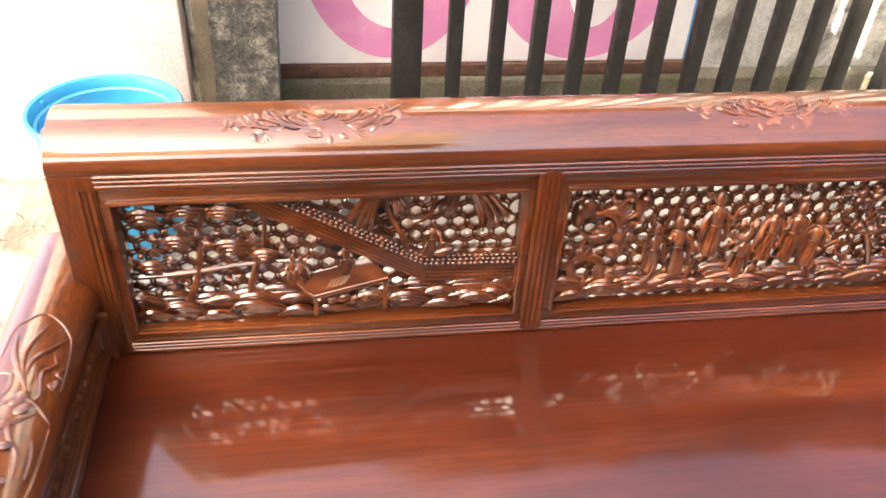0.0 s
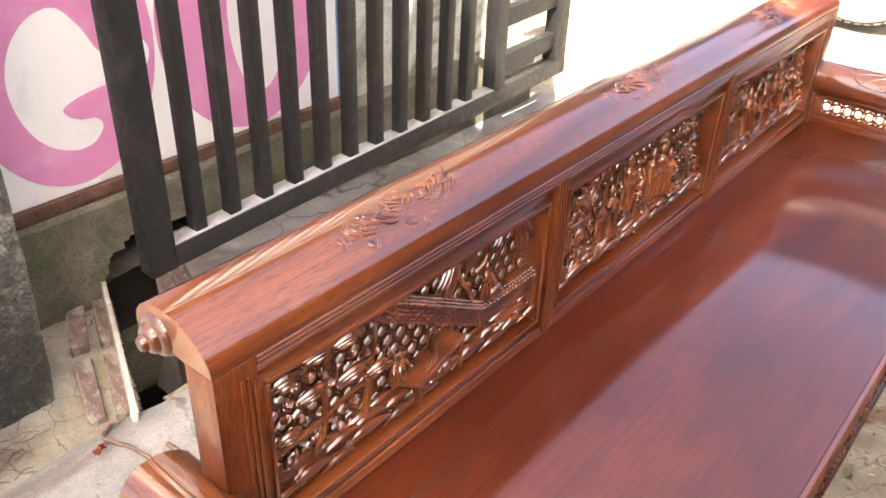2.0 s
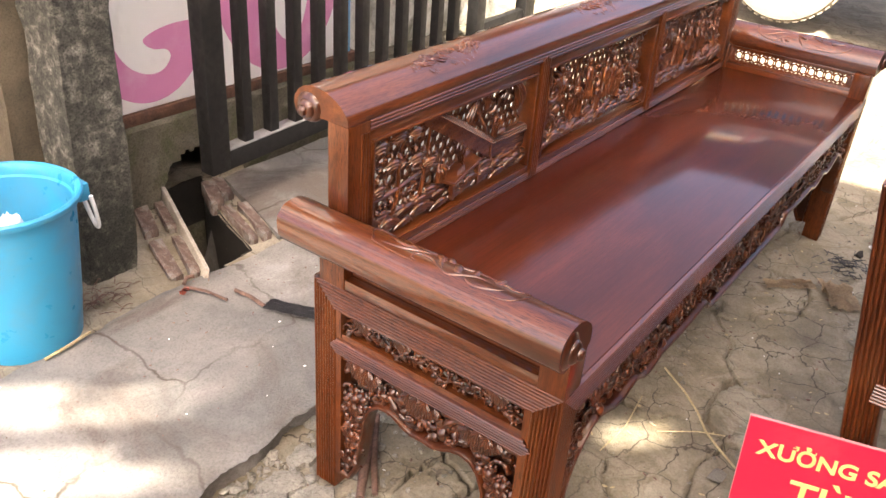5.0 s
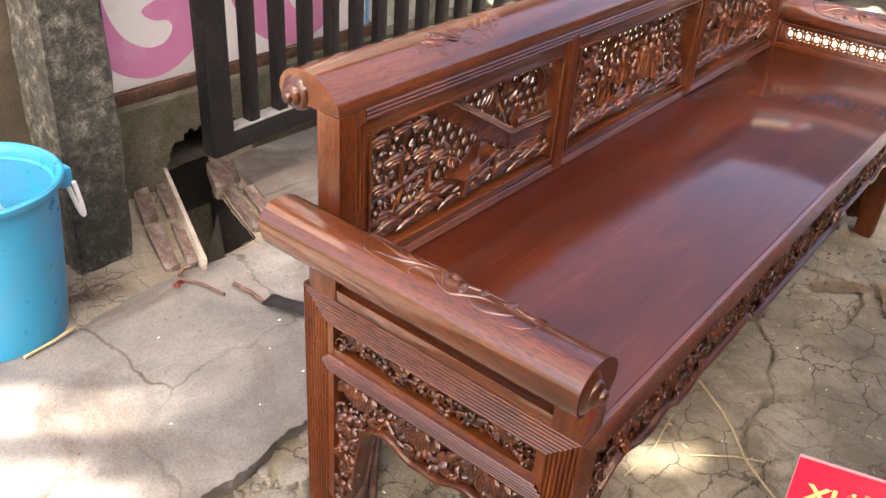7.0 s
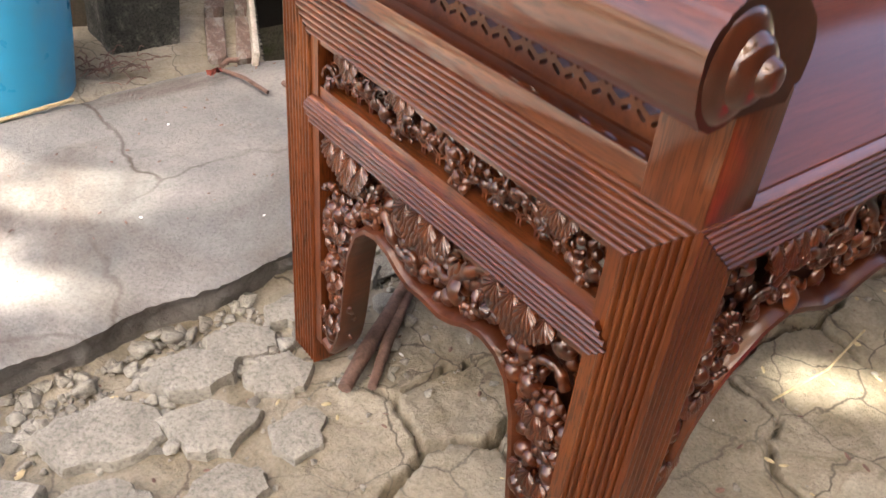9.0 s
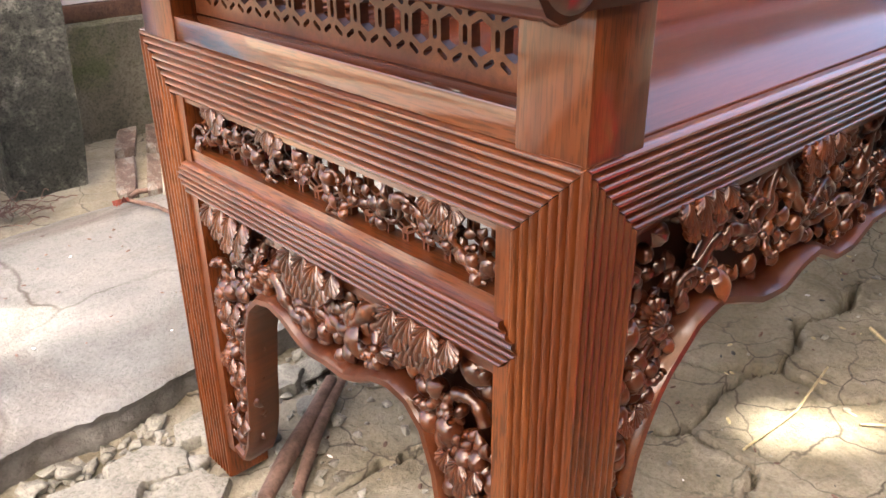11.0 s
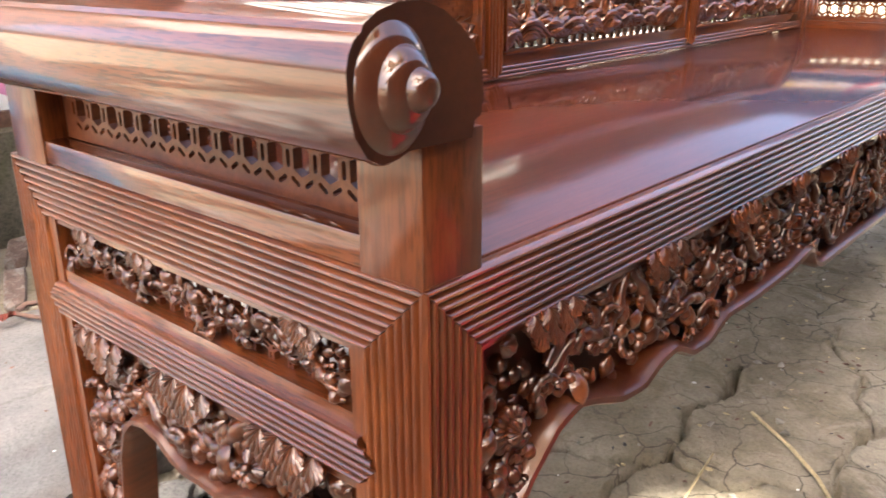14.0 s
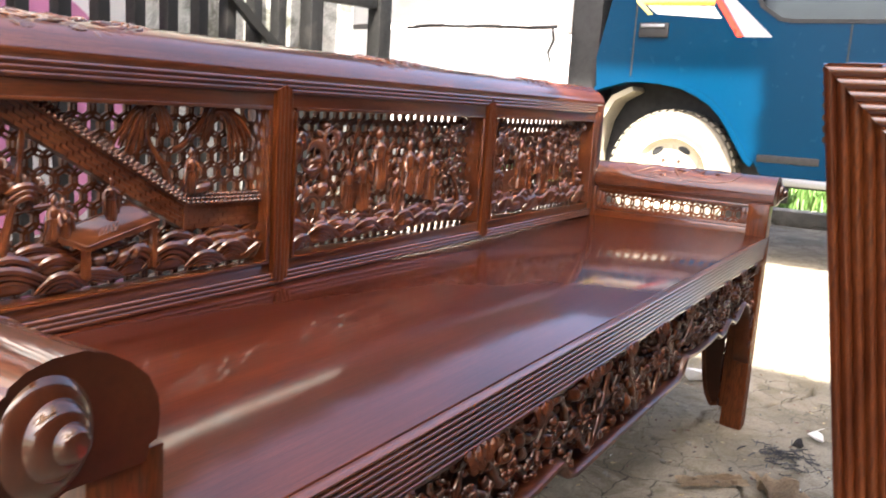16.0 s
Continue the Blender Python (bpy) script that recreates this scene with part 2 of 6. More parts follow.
RED_EDGE = paint("board_edge", (0.50, 0.24, 0.24), 0.5)
YELLOW = paint("yellow_letter", (0.83, 0.68, 0.22), 0.4)
TRUCK_BLUE = paint("truck_blue", (0.0003, 0.026, 0.064), 0.22, (0.0005, 0.029, 0.070), 4.0)
TRUCK_BLUE.node_tree.nodes["Principled BSDF"].inputs["Specular IOR Level"].default_value = 0.12
TRUCK_WHITE = paint("truck_white", (0.74, 0.74, 0.72), 0.4, (0.6, 0.59, 0.55), 3.0)
TYRE_DUST = paint("dusty_tyre", (0.21, 0.185, 0.145), 0.85, (0.12, 0.105, 0.085), 7.0)
RIM = paint("cream_rim", (0.42, 0.38, 0.29), 0.5, (0.26, 0.215, 0.165), 9.0)
BLACK = paint("black_rubber", (0.012, 0.012, 0.013), 0.6)
STEEL = paint("grey_steel", (0.30, 0.31, 0.32), 0.4, metal=0.8)
ORANGE = paint("stripe_orange", (0.80, 0.30, 0.03), 0.3)
STRIPE_RED = paint("stripe_red", (0.70, 0.06, 0.03), 0.3)
STRIPE_GREY = paint("stripe_grey", (0.32, 0.34, 0.37), 0.3)
PALE = paint("pale_scrap", (0.70, 0.70, 0.68), 0.7)
LEAF_RED = paint("dead_leaf", (0.25, 0.05, 0.03), 0.6)


def glass_material():
    m, n, l, b = material("tinted_glass")
    b.inputs["Base Color"].default_value = (0.02, 0.028, 0.03, 1)
    b.inputs["Roughness"].default_value = 0.04
    b.inputs["Transmission Weight"].default_value = 0.7
    return m


GLASS = glass_material()


# ---- building blocks ----
from mathutils.geometry import tessellate_polygon


def finish(bm, name, mat, angle=38):
    bmesh.ops.recalc_face_normals(bm, faces=bm.faces[:])
    me = bpy.data.meshes.new(name)
    bm.to_mesh(me)
    bm.free()
    me.materials.append(mat)
    me.polygons.foreach_set("use_smooth", [True] * len(me.polygons))
    me.set_sharp_from_angle(angle=radians(angle))
    return me


def part(name, bm, mat, parent=None, label="", angle=38):
    """Links a bmesh as one mesh object under a thing or under a part."""
    ob = new(name, finish(bm, name, mat, angle))
    if parent is not None:
        ob.parent = parent
        ob.matrix_parent_inverse = parent.matrix_basis.inverted()
    if label:
        tagged(ob, label)
    return ob


def thing(name, at, label, category, group="", kind=""):
    ob = new(name)
    ob.empty_display_size = 0.05
    ob.matrix_basis = Matrix.Translation(at)
    return tagged(ob, label, category, group, kind)


def box(bm, x0, x1, y0, y1, z0, z1, bev=0.0, seg=2):
    r = bmesh.ops.create_cube(bm, size=1.0, matrix=Matrix.LocRotScale(((x0 + x1) / 2, (y0 + y1) / 2, (z0 + z1) / 2), None, (abs(x1 - x0), abs(y1 - y0), abs(z1 - z0))))
    if bev:
        es = list({e for v in r["verts"] for e in v.link_edges})
        bmesh.ops.bevel(bm, geom=es, offset=bev, segments=seg, affect="EDGES", profile=0.5)
    return r


def boxes(*args, bev=0.0):
    bm = bmesh.new()
    for a in args:
        box(bm, *a, bev=bev)
    return bm


def ring_faces(bm, rings, closed=True, caps=True):
    """Joins rings of vertices (lists of points) into a skin."""
    vs = [[bm.verts.new(p) for p in r] for r in rings]
    k = len(vs[0])
    for a, b in zip(vs, vs[1:]):
        for i in range(k if closed else k - 1):
            j = (i + 1) % k
            bm.faces.new((a[i], a[j], b[j], b[i]))
    if caps:
        bm.faces.new(vs[0][::-1])
        bm.faces.new(vs[-1])
    return vs


def extrude(profile, place, a, b):
    """A closed profile of (u, v) drawn from a to b along w; place(u, v, w) gives the point."""
    bm = bmesh.new()
    vs = ring_faces(bm, [[place(u, v, w) for u, v in profile] for w in (a, b)], caps=False)
    for ring in vs:
        for i, j, k in tessellate_polygon([[Vector((u, v, 0)) for u, v in profile]]):
            bm.faces.new((ring[i], ring[j], ring[k]))
    return bm


def tube(bm, path, radius, sides=8, caps=True):
    """A round rod along a path; radius may be a list."""
    pts = [Vector(p) for p in path]
    rad = radius if isinstance(radius, (list, tuple)) else [radius] * len(pts)
    rings, side = [], None
    for i, p in enumerate(pts):
        d = (pts[min(i + 1, len(pts) - 1)] - pts[max(i - 1, 0)]).normalized()
        if side is None:
            side = d.orthogonal().normalized()
        side = (side - d * side.dot(d)).normalized()
        up = d.cross(side)
        rings.append([p + (side * math.cos(a) + up * math.sin(a)) * rad[i] for a in (2 * math.pi * k / sides for k in range(sides))])
    ring_faces(bm, rings, caps=caps)


def lathe(profile, sides=48, at=(0, 0, 0)):
    """Turns (radius, z) points round the upright axis; the profile is closed on itself."""
    bm = bmesh.new()
    rings = [[Vector((r * math.cos(2 * math.pi * k / sides), r * math.sin(2 * math.pi * k / sides), z)) + Vector(at) for k in range(sides)] for r, z in profile]
    ring_faces(bm, rings, caps=False)
    return bm


def plate(outer, holes, thick, place):
    """A flat board with an outline and holes; place(u, v, d) gives the point at depth d."""
    loops = [list(outer)] + [list(h) for h in holes]
    flat = [(u, v) for lp in loops for u, v in lp]
    tris = tessellate_polygon([[Vector((u, v, 0)) for u, v in lp] for lp in loops])
    bm = bmesh.new()
    f = [bm.verts.new(place(u, v, 0.0)) for u, v in flat]
    k = [bm.verts.new(place(u, v, thick)) for u, v in flat]
    for a, b, c in tris:
        for w in ((f[a], f[b], f[c]), (k[c], k[b], k[a])):
            if bm.faces.get(w) is None:
                bm.faces.new(w)
    s = 0
    for lp in loops:
        m = len(lp)
        for i in range(m):
            j = (i + 1) % m
            bm.faces.new((f[s + i], f[s + j], k[s + j], k[s + i]))
        s += m
    return bm


def rounded(points, steps=6):
    """A smooth closed curve through points (Catmull-Rom)."""
    out, n = [], len(points)
    for i in range(n):
        p0, p1, p2, p3 = (np.array(points[(i + k) % n], float) for k in (-1, 0, 1, 2))
        for s in range(steps):
            t = s / steps
            out.append(tuple(0.5 * (2 * p1 + (p2 - p0) * t + (2 * p0 - 5 * p1 + 4 * p2 - p3) * t * t + (3 * p1 - p0 - 3 * p2 + p3) * t ** 3)))
    return out


class Pile:
    """Gathers many small carved shapes into one mesh."""

    def __init__(self):
        self.v, self.f, self.n = [], [], 0

    def add(self, verts, faces, m):
        m = np.array(m)
        self.v.append(verts @ m[:3, :3].T + m[:3, 3])
        self.f.extend(tuple(i + self.n for i in f) for f in faces)
        self.n += len(verts)

    def mesh(self, name, mat, parent=None, label="", kind=""):
        me = bpy.data.meshes.new(name)
        me.from_pydata(np.concatenate(self.v).tolist(), [], self.f)
        me.validate()
        me.materials.append(mat)
        me.polygons.foreach_set("use_smooth", [True] * len(me.polygons))
        me.set_sharp_from_angle(angle=radians(50))
        ob = new(name, me)
        if parent is not None:
            ob.parent = parent
            ob.matrix_parent_inverse = parent.matrix_basis.inverted()
        return tagged(ob, label, kind=kind)


def grid_faces(a, b, wrap=False):
    return [(i * b + j, i * b + (j + 1) % b, (i + 1) * b + (j + 1) % b, (i + 1) * b + j) for i in range(a - 1) for j in range(b if wrap else b - 1)]


def blob_shape(seg=10, rows=7):
    v = [(math.sin(math.pi * i / (rows - 1)) * math.cos(2 * math.pi * j / seg), math.sin(math.pi * i / (rows - 1)) * math.sin(2 * math.pi * j / seg), math.cos(math.pi * i / (rows - 1))) for i in range(rows) for j in range(seg)]
    return np.array(v), grid_faces(rows, seg, True)


def fan_shape(ribs=9, spread=200):
    """A ribbed, scalloped fan of petals; it lies in xy, its face to z."""
    v, n = [], ribs * 4 + 1
    for i, r in enumerate((0.02, 0.3, 0.6, 0.85, 1.0, 1.02)):
        for j in range(n):
            a = radians(spread) * (j / (n - 1) - 0.5)
            w = abs(math.sin(math.pi * j / 4))
            rr = r * (1 + 0.12 * (w - 0.5) * (r > 0.7))
            z = 0.30 * (1 - r * r) + 0.16 * r ** 0.6 * (w - 0.4)
            v.append((rr * math.sin(a), rr * math.cos(a), z if i < 5 else -0.25))
    return np.array(v), grid_faces(6, n)


def leaf_shape():
    """A pointed, domed, ribbed leaf along y."""
    v = []
    for i in range(9):
        t = i / 8
        w = 0.36 * math.sin(math.pi * t ** 0.75) + 0.01
        for j in range(9):
            s = j / 4 - 1
            v.append((w * s, t + 0.08 * abs(s) * w, 0.22 * (1 - s * s) * math.sin(math.pi * t) + 0.02 * (j % 2) - 0.06 * (abs(s) > 0.9) + 0.15 * math.sin(2.4 * t)))
    return np.array(v), grid_faces(9, 9)


def petal_shape(ribs=9, spread=160):
    """A ribbed round petal like a fish scale: ribs fan out from its root to a scalloped rim; it lies in xy, its face to z."""
    v, n = [], ribs * 4 + 1
    for i, r in enumerate((0.06, 0.3, 0.55, 0.78, 0.93, 1.0, 0.97)):
        for j in range(n):
            a = radians(spread) * (j / (n - 1) - 0.5)
            w = abs(math.sin(math.pi * j / 4))
            rr = r * (1 + 0.06 * (w - 0.5) * (r > 0.7)) * math.cos(a) ** 0.55
            z = 0.16 * math.sin(2.4 * r) + 0.14 * r ** 0.5 * (w - 0.5) - 0.05 * (2 * j / (n - 1) - 1) ** 2
            v.append((rr * math.sin(a), rr * math.cos(a), z if i < 6 else z - 0.25))
    return np.array(v), grid_faces(7, n)


BLOB, FAN, LEAF, ROSETTE, PETAL = blob_shape(), fan_shape(), leaf_shape(), fan_shape(15, 360), petal_shape()
SMALL_BLOB = blob_shape(7, 5)


def tube_into(pile, path, radius, sides=7):
    pts = np.array(path, float)
    rad = np.broadcast_to(radius, len(pts))
    d = np.gradient(pts, axis=0)
    d /= np.linalg.norm(d, axis=1)[:, None] + 1e-9
    out = []
    for p, w, r in zip(pts, d, rad):
        s = np.cross(w, (0.31, 0.87, 0.39))
        s /= np.linalg.norm(s) + 1e-9
        u = np.cross(w, s)
        out += [p + r * (s * math.cos(2 * math.pi * k / sides) + u * math.sin(2 * math.pi * k / sides)) for k in range(sides)]
    pile.add(np.array(out), grid_faces(len(pts), sides, True), np.eye(4))


def frame_of(origin, u, v):
    """A matrix whose x is u, y is v and z is u x v."""
    u, v = Vector(u), Vector(v)
    w = u.cross(v)
    return Matrix(((u.x, v.x, w.x, origin[0]), (u.y, v.y, w.y, origin[1]), (u.z, v.z, w.z, origin[2]), (0, 0, 0, 1)))


def put(pile, shape, base, x, y, z, turn=0.0, size=(1, 1, 1), tip=0.0, roll=0.0):
    """A shape at (x, y, z) of the carving's own plane, turned in it and tipped out of it."""
    m = base @ Matrix.LocRotScale((x, y, z), Euler((tip, roll, turn)), size)
    pile.add(shape[0], shape[1], m)


def reeds(width, count, depth, steps=5):
    """Points (v, d) across a reeded face: v from 0 to width, d outwards."""
    out = []
    for i in range(count):
        for s in range(steps):
            a = s / steps
            out.append(((i + a) * width / count, depth * (math.sin(math.pi * a) ** 0.6 - 1)))
    return out + [(width, -depth)]


def lattice(cell_w, cell_h, u0, u1, v0, v1, thick, place, wall=0.30, slot=0.11):
    """A screen of upright hexagonal holes with slots in the bars between them."""
    pile = Pile()
    hexa = [(0, 0.5), (0.5, 0.25), (0.5, -0.25), (0, -0.5), (-0.5, -0.25), (-0.5, 0.25)]
    o = np.array(hexa) * (cell_w, cell_h / 0.75)
    i = o * (1 - wall)
    verts, faces = [], []

    def quad(a, b, c, d, da=0.0, db=0.0):
        k = len(verts)
        verts.extend([(*a, da), (*b, da), (*c, db), (*d, db)])
        faces.append((k, k + 1, k + 2, k + 3))

    for k in range(6):
        a, b, p, q = o[k], o[(k + 1) % 6], i[k], i[(k + 1) % 6]
        q0, q1 = a + (b - a) * 0.22, a + (b - a) * 0.78
        r0, r1 = q0 * (1 - slot), q1 * (1 - slot)
        for w in (0.0, thick):
            quad(p, a, q0, r0, w, w)
            quad(p, r0, r1, q, w, w)
            quad(q, r1, q1, b, w, w)
        quad(p, q, q, p, 0.0, thick)
        quad(q0, r0, r0, q0, 0.0, thick)
        quad(r0, r1, r1, r0, 0.0, thick)
        quad(r1, q1, q1, r1, 0.0, thick)
    verts = np.array(verts)
    row, v = 0, v0
    while v <= v1 + 1e-6:
        u = u0 + (row % 2) * cell_w / 2
        while u <= u1 + 1e-6:
            pts = np.array([place(u + x, v + y, d) for x, y, d in verts])
            pile.add(pts, faces, np.eye(4))
            u += cell_w
        v += cell_h
        row += 1
    return pile


# ---- the carved bench ----
L, D, H = 2.10, 0.57, 0.545          # length, depth, seat height
RAIL, LEG = 0.057, 0.058
bench = thing("carved_bench", (L / 2, D / 2, 0), "long red-brown varnished hardwood bench with carved panels and rolled arms", "bench")


def reeded_rail(name, place, length, mat, thick=0.035, width=RAIL, count=8):
    """A rail with a reeded face and mitred ends; place(w, v, d): along, down, outwards."""
    prof = reeds(width, count, 0.0050) + [(width, -thick), (0.0, -thick)]
    bm = bmesh.new()
    ring_faces(bm, [[place(v if d > -thick else v, v, d) for v, d in prof], [place(length - v, v, d) for v, d in prof]])
    return part(name, bm, mat, bench)


reeded_rail("front_rail", lambda w, v, d: Vector((w, -d, H - v)), L, WOOD_X)
reeded_rail("back_rail", lambda w, v, d: Vector((w, D + d, H - v)), L, WOOD_X)
reeded_rail("side_rail", lambda w, v, d: Vector((-d, w, H - v)), D, WOOD_Y)
reeded_rail("side_rail", lambda w, v, d: Vector((L + d, w, H - v)), D, WOOD_Y)


def reeded_leg(place):
    """A square leg with two reeded outer faces that rise to a point at the corner."""
    face = reeds(LEG, 8, 0.0048)
    prof = [(u, d, 0) for u, d in face[::-1]] + [(u, d, 1) for u, d in face[1:]] + [(LEG, -LEG + 0.004, 1)]
    bm = bmesh.new()

    def at(u, d, side, z):
        return place(u, -d, z) if side == 0 else place(-d, u, z)

    top = [at(u, d, s, H - 0.0008 - (u if u < LEG else LEG)) for u, d, s in prof]
    mid = [at(u, d, s, 0.12) for u, d, s in prof]
    low = [at(u, d, s, 0.004) for u, d, s in prof]
    ring_faces(bm, [low, mid, top])
    return part("leg", bm, WOOD_Z, bench)


for mx in (0, 1):
    for my in (0, 1):
        reeded_leg(lambda x, y, z, mx=mx, my=my: Vector((L - x if mx else x, D - y if my else y, z)))

# the seat: one wide polished board, a hair proud of the rails
bm = bmesh.new()
box(bm, 0.016, L - 0.016, 0.010, 0.545, H - 0.03, H + 0.0025, bev=0.0016)
part("seat", bm, SEAT_WOOD, bench, "polished red-brown seat board", angle=60)

# the arch of carving under each rail
def front_edge(s):
    """Lower edge of the front apron at s metres from its nearer end."""
    keys = [(0.0, 0.20), (0.02, 0.22), (0.035, 0.30), (0.06, 0.345), (0.10, 0.378), (0.13, 0.386), (0.16, 0.376), (0.20, 0.36), (0.24, 0.356), (0.27, 0.368), (0.30, 0.372), (0.34, 0.352), (0.38, 0.350), (0.42, 0.366), (0.5, 0.362), (0.6, 0.364), (0.68, 0.372), (0.70, 0.345), (0.73, 0.336), (0.98, 0.336), (1.2, 0.336)]
    return float(np.interp(s, [k[0] for k in keys], [k[1] for k in keys]))


def side_edge(s):
    keys = [(0.0, 0.055), (0.022, 0.05), (0.040, 0.085), (0.050, 0.13), (0.057, 0.19), (0.066, 0.243), (0.080, 0.279), (0.098, 0.296), (0.120, 0.301), (0.142, 0.296), (0.164, 0.284), (0.185, 0.277), (0.212, 0.279)]
    return float(np.interp(s, [k[0] for k in keys], [k[1] for k in keys]))


def spline(points, per=6):
    """A smooth open curve through points (Catmull-Rom)."""
    p = np.array(points, float)
    t = np.linspace(0, len(p) - 1, per * (len(p) - 1) + 1)
    k = np.minimum(t.astype(int), len(p) - 2)
    f = (t - k)[:, None]
    p0, p1, p2, p3 = p[np.maximum(k - 1, 0)], p[k], p[k + 1], p[np.minimum(k + 2, len(p) - 1)]
    return 0.5 * (2 * p1 + (p2 - p0) * f + (2 * p0 - 5 * p1 + 4 * p2 - p3) * f ** 2 + (3 * p1 - p0 - 3 * p2 + p3) * f ** 3)


def branch(pile, base, points, r0, r1, knots=0.22, phase=0.0):
    """A knotty carved stem through points of the carving's own plane."""
    c = spline(points)
    n = len(c)
    rad = np.linspace(r0, r1, n) * (1 + knots * np.sin(np.arange(n) * 0.9 + phase) * np.sin(np.arange(n) * 0.37 + 2 * phase))
    tube_into(pile, [(base @ Vector(p))[:] for p in c], rad, 9)


def feathers(pile, base, u, z, s, wide, lean=0.0):
    """A hanging spray of overlapping ribbed petals, three rows like the scales of a cone."""
    for row, n in ((2, max(1, wide - 2)), (1, wide - 1), (0, wide)):
        for q in range(n):
            col = q - (n - 1) / 2
            size = s * (1.0 - 0.07 * abs(col))
            put(pile, PETAL, base, u + col * s * 1.22 + lean * row * s, z + 0.85 * s - row * 0.66 * s - 0.10 * s * abs(col), -0.0018 * row + 0.0014 * ((q + row) % 2), math.pi + col * 0.16 + lean * 0.3, (size * 1.50, size * 1.42, size), 0.22)


def bud(pile, base, u, z, d, s, a):
    """A fat round bud clasped by two pointed leaves."""
    put(pile, BLOB, base, u, z, d, a, (s * 0.78, s, s * 0.75))
    for side in (-1, 1):
        put(pile, LEAF, base, u + side * s * 0.5, z - s * 0.6, d + 0.2 * s, a + side * 0.35, (s * 1.3, s * 1.9, s * 1.2), 0.1, side * 0.7)


def apron(parent, name, length, edge, top, place, wood, steps, seed, big=1.0, flowers=10, sprays=5):
    """A deep carved apron: an added board dark as the shade in its gaps, a moulded lip along its lower edge, and
    crowded stems, buds, flowers and petals.
    """
    rng = random.Random(seed)
    us = [length * i / steps for i in range(steps + 1)]
    low = [edge(min(u, length - u)) for u in us]
    bm = plate([(0, top - 0.010), (length, top - 0.010), (length, top), (0, top)], [], 0.02, lambda u, z, d: place(u, z, -0.004 - d))
    board = part(name, bm, wood, parent)
    slopes = np.gradient(np.array(low), np.array(us))
    inward = [(-k / math.hypot(1, k), 1 / math.hypot(1, k)) for k in slopes]

    def edge_at(i, h, d):
        """A point h inside the lower edge, square to it."""
        return place(min(max(us[i] + h * inward[i][0], -0.004), length + 0.004), low[i] + h * inward[i][1], d)

    # board added behind the carving to stand for the shade in its gaps
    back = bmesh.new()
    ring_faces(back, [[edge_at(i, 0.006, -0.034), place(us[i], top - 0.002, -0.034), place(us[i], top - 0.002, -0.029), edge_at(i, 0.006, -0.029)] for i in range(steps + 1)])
    part("backing", back, GAP_SHADE, board)
    lip = bmesh.new()
    ring_faces(lip, [[edge_at(i, h, d) for h, d in ((-0.001, -0.036), (-0.003, -0.014), (-0.0035, -0.002), (0.0, 0.003), (0.005, 0.002), (0.0085, -0.004), (0.0095, -0.012), (0.012, -0.030), (0.010, -0.036))] for i in range(steps + 1)])
    part("lip", lip, LIP, board, "smooth moulded lip")
    pile = Pile()
    o, ex, ez = place(0, 0, 0), place(1, 0, 0), place(0, 1, 0)
    base = frame_of(o, ex - o, ez - o)
    if base.to_3x3().col[2].dot(place(0, 0, 1) - o) < 0:
        base = base @ Matrix.Diagonal((1, 1, -1, 1))

    def span(u, m):
        """The clear height at u, m inside lip and rail."""
        lo = edge(min(u, length - u)) + 0.006 + m
        return lo, max(lo + 0.001, top - m)

    def held(u, z, m):
        u = min(max(u, m), length - m)
        lo, hi = span(u, m)
        return u, min(max(z, lo), hi)

    # small leaves and beads pack the depth of the carving
    for k in range(int(640 * length)):
        s = rng.uniform(0.009, 0.015) * big
        u, z = held(rng.uniform(0.0, length), rng.uniform(0.05, top), 0.55 * s)
        lo, hi = span(u, 0.5 * s)
        z = rng.uniform(lo, hi)
        if rng.random() < 0.8:
            put(pile, LEAF, base, u, z, rng.uniform(-0.026, -0.009), rng.uniform(0, 6.3), (s * 1.5, s * 1.3, s * 1.3), rng.uniform(-0.4, 0.4), rng.uniform(-0.7, 0.7))
        else:
            put(pile, BLOB, base, u, z, rng.uniform(-0.024, -0.012), rng.uniform(0, 6.3), (s * 0.6, s * 0.42, s * 0.6))
    # stems wander along, fork and curl
    DROP = next(q for q in np.linspace(0.0, 0.12, 25) if top - edge(q) < 0.13)
    start = rng.uniform(0, 6.3)
    for k, pitch in enumerate((0.23, 0.37)):
        pts = []
        for u in np.arange(0.012 + DROP, length - 0.010 - DROP, 0.021):
            lo, hi = span(u, 0.008)
            pts.append((u, lo + (hi - lo) * (0.5 + 0.3 * math.sin(2 * math.pi * u / pitch + start + 2.4 * k) + 0.18 * math.sin(61 * u + k)), -0.012 + 0.005 * math.cos(38 * u + 2.1 * k)))
        branch(pile, base, pts, 0.0058 * big, 0.0048 * big, 0.35, seed + k)
    for k in range(int(length * 26)):
        u, z = held((k + rng.random()) * length / int(length * 26), rng.uniform(0.05, top), 0.012)
        lo, hi = span(u, 0.010)
        z = rng.uniform(lo, hi)
        a, way, r = rng.uniform(0, 6.3), rng.choice((-1, 1)), rng.uniform(0.012, 0.020) * big
        pts = []
        for i in range(7):
            q = r * (1 - 0.13 * i)
            x, y = held(u + q * math.cos(a + way * 0.75 * i), z + q * math.sin(a + way * 0.75 * i), 0.004)
            pts.append((x, y, -0.013 + 0.0022 * i))
        branch(pile, base, pts, 0.0046 * big, 0.0030 * big, 0.25, k)
    for k in range(int(length * 22)):
        s = rng.uniform(0.017, 0.025) * big
        u, z = held((k + rng.random()) * length / int(length * 22), rng.uniform(0.05, top), 0.5 * s)
        lo, hi = span(u, 0.5 * s)
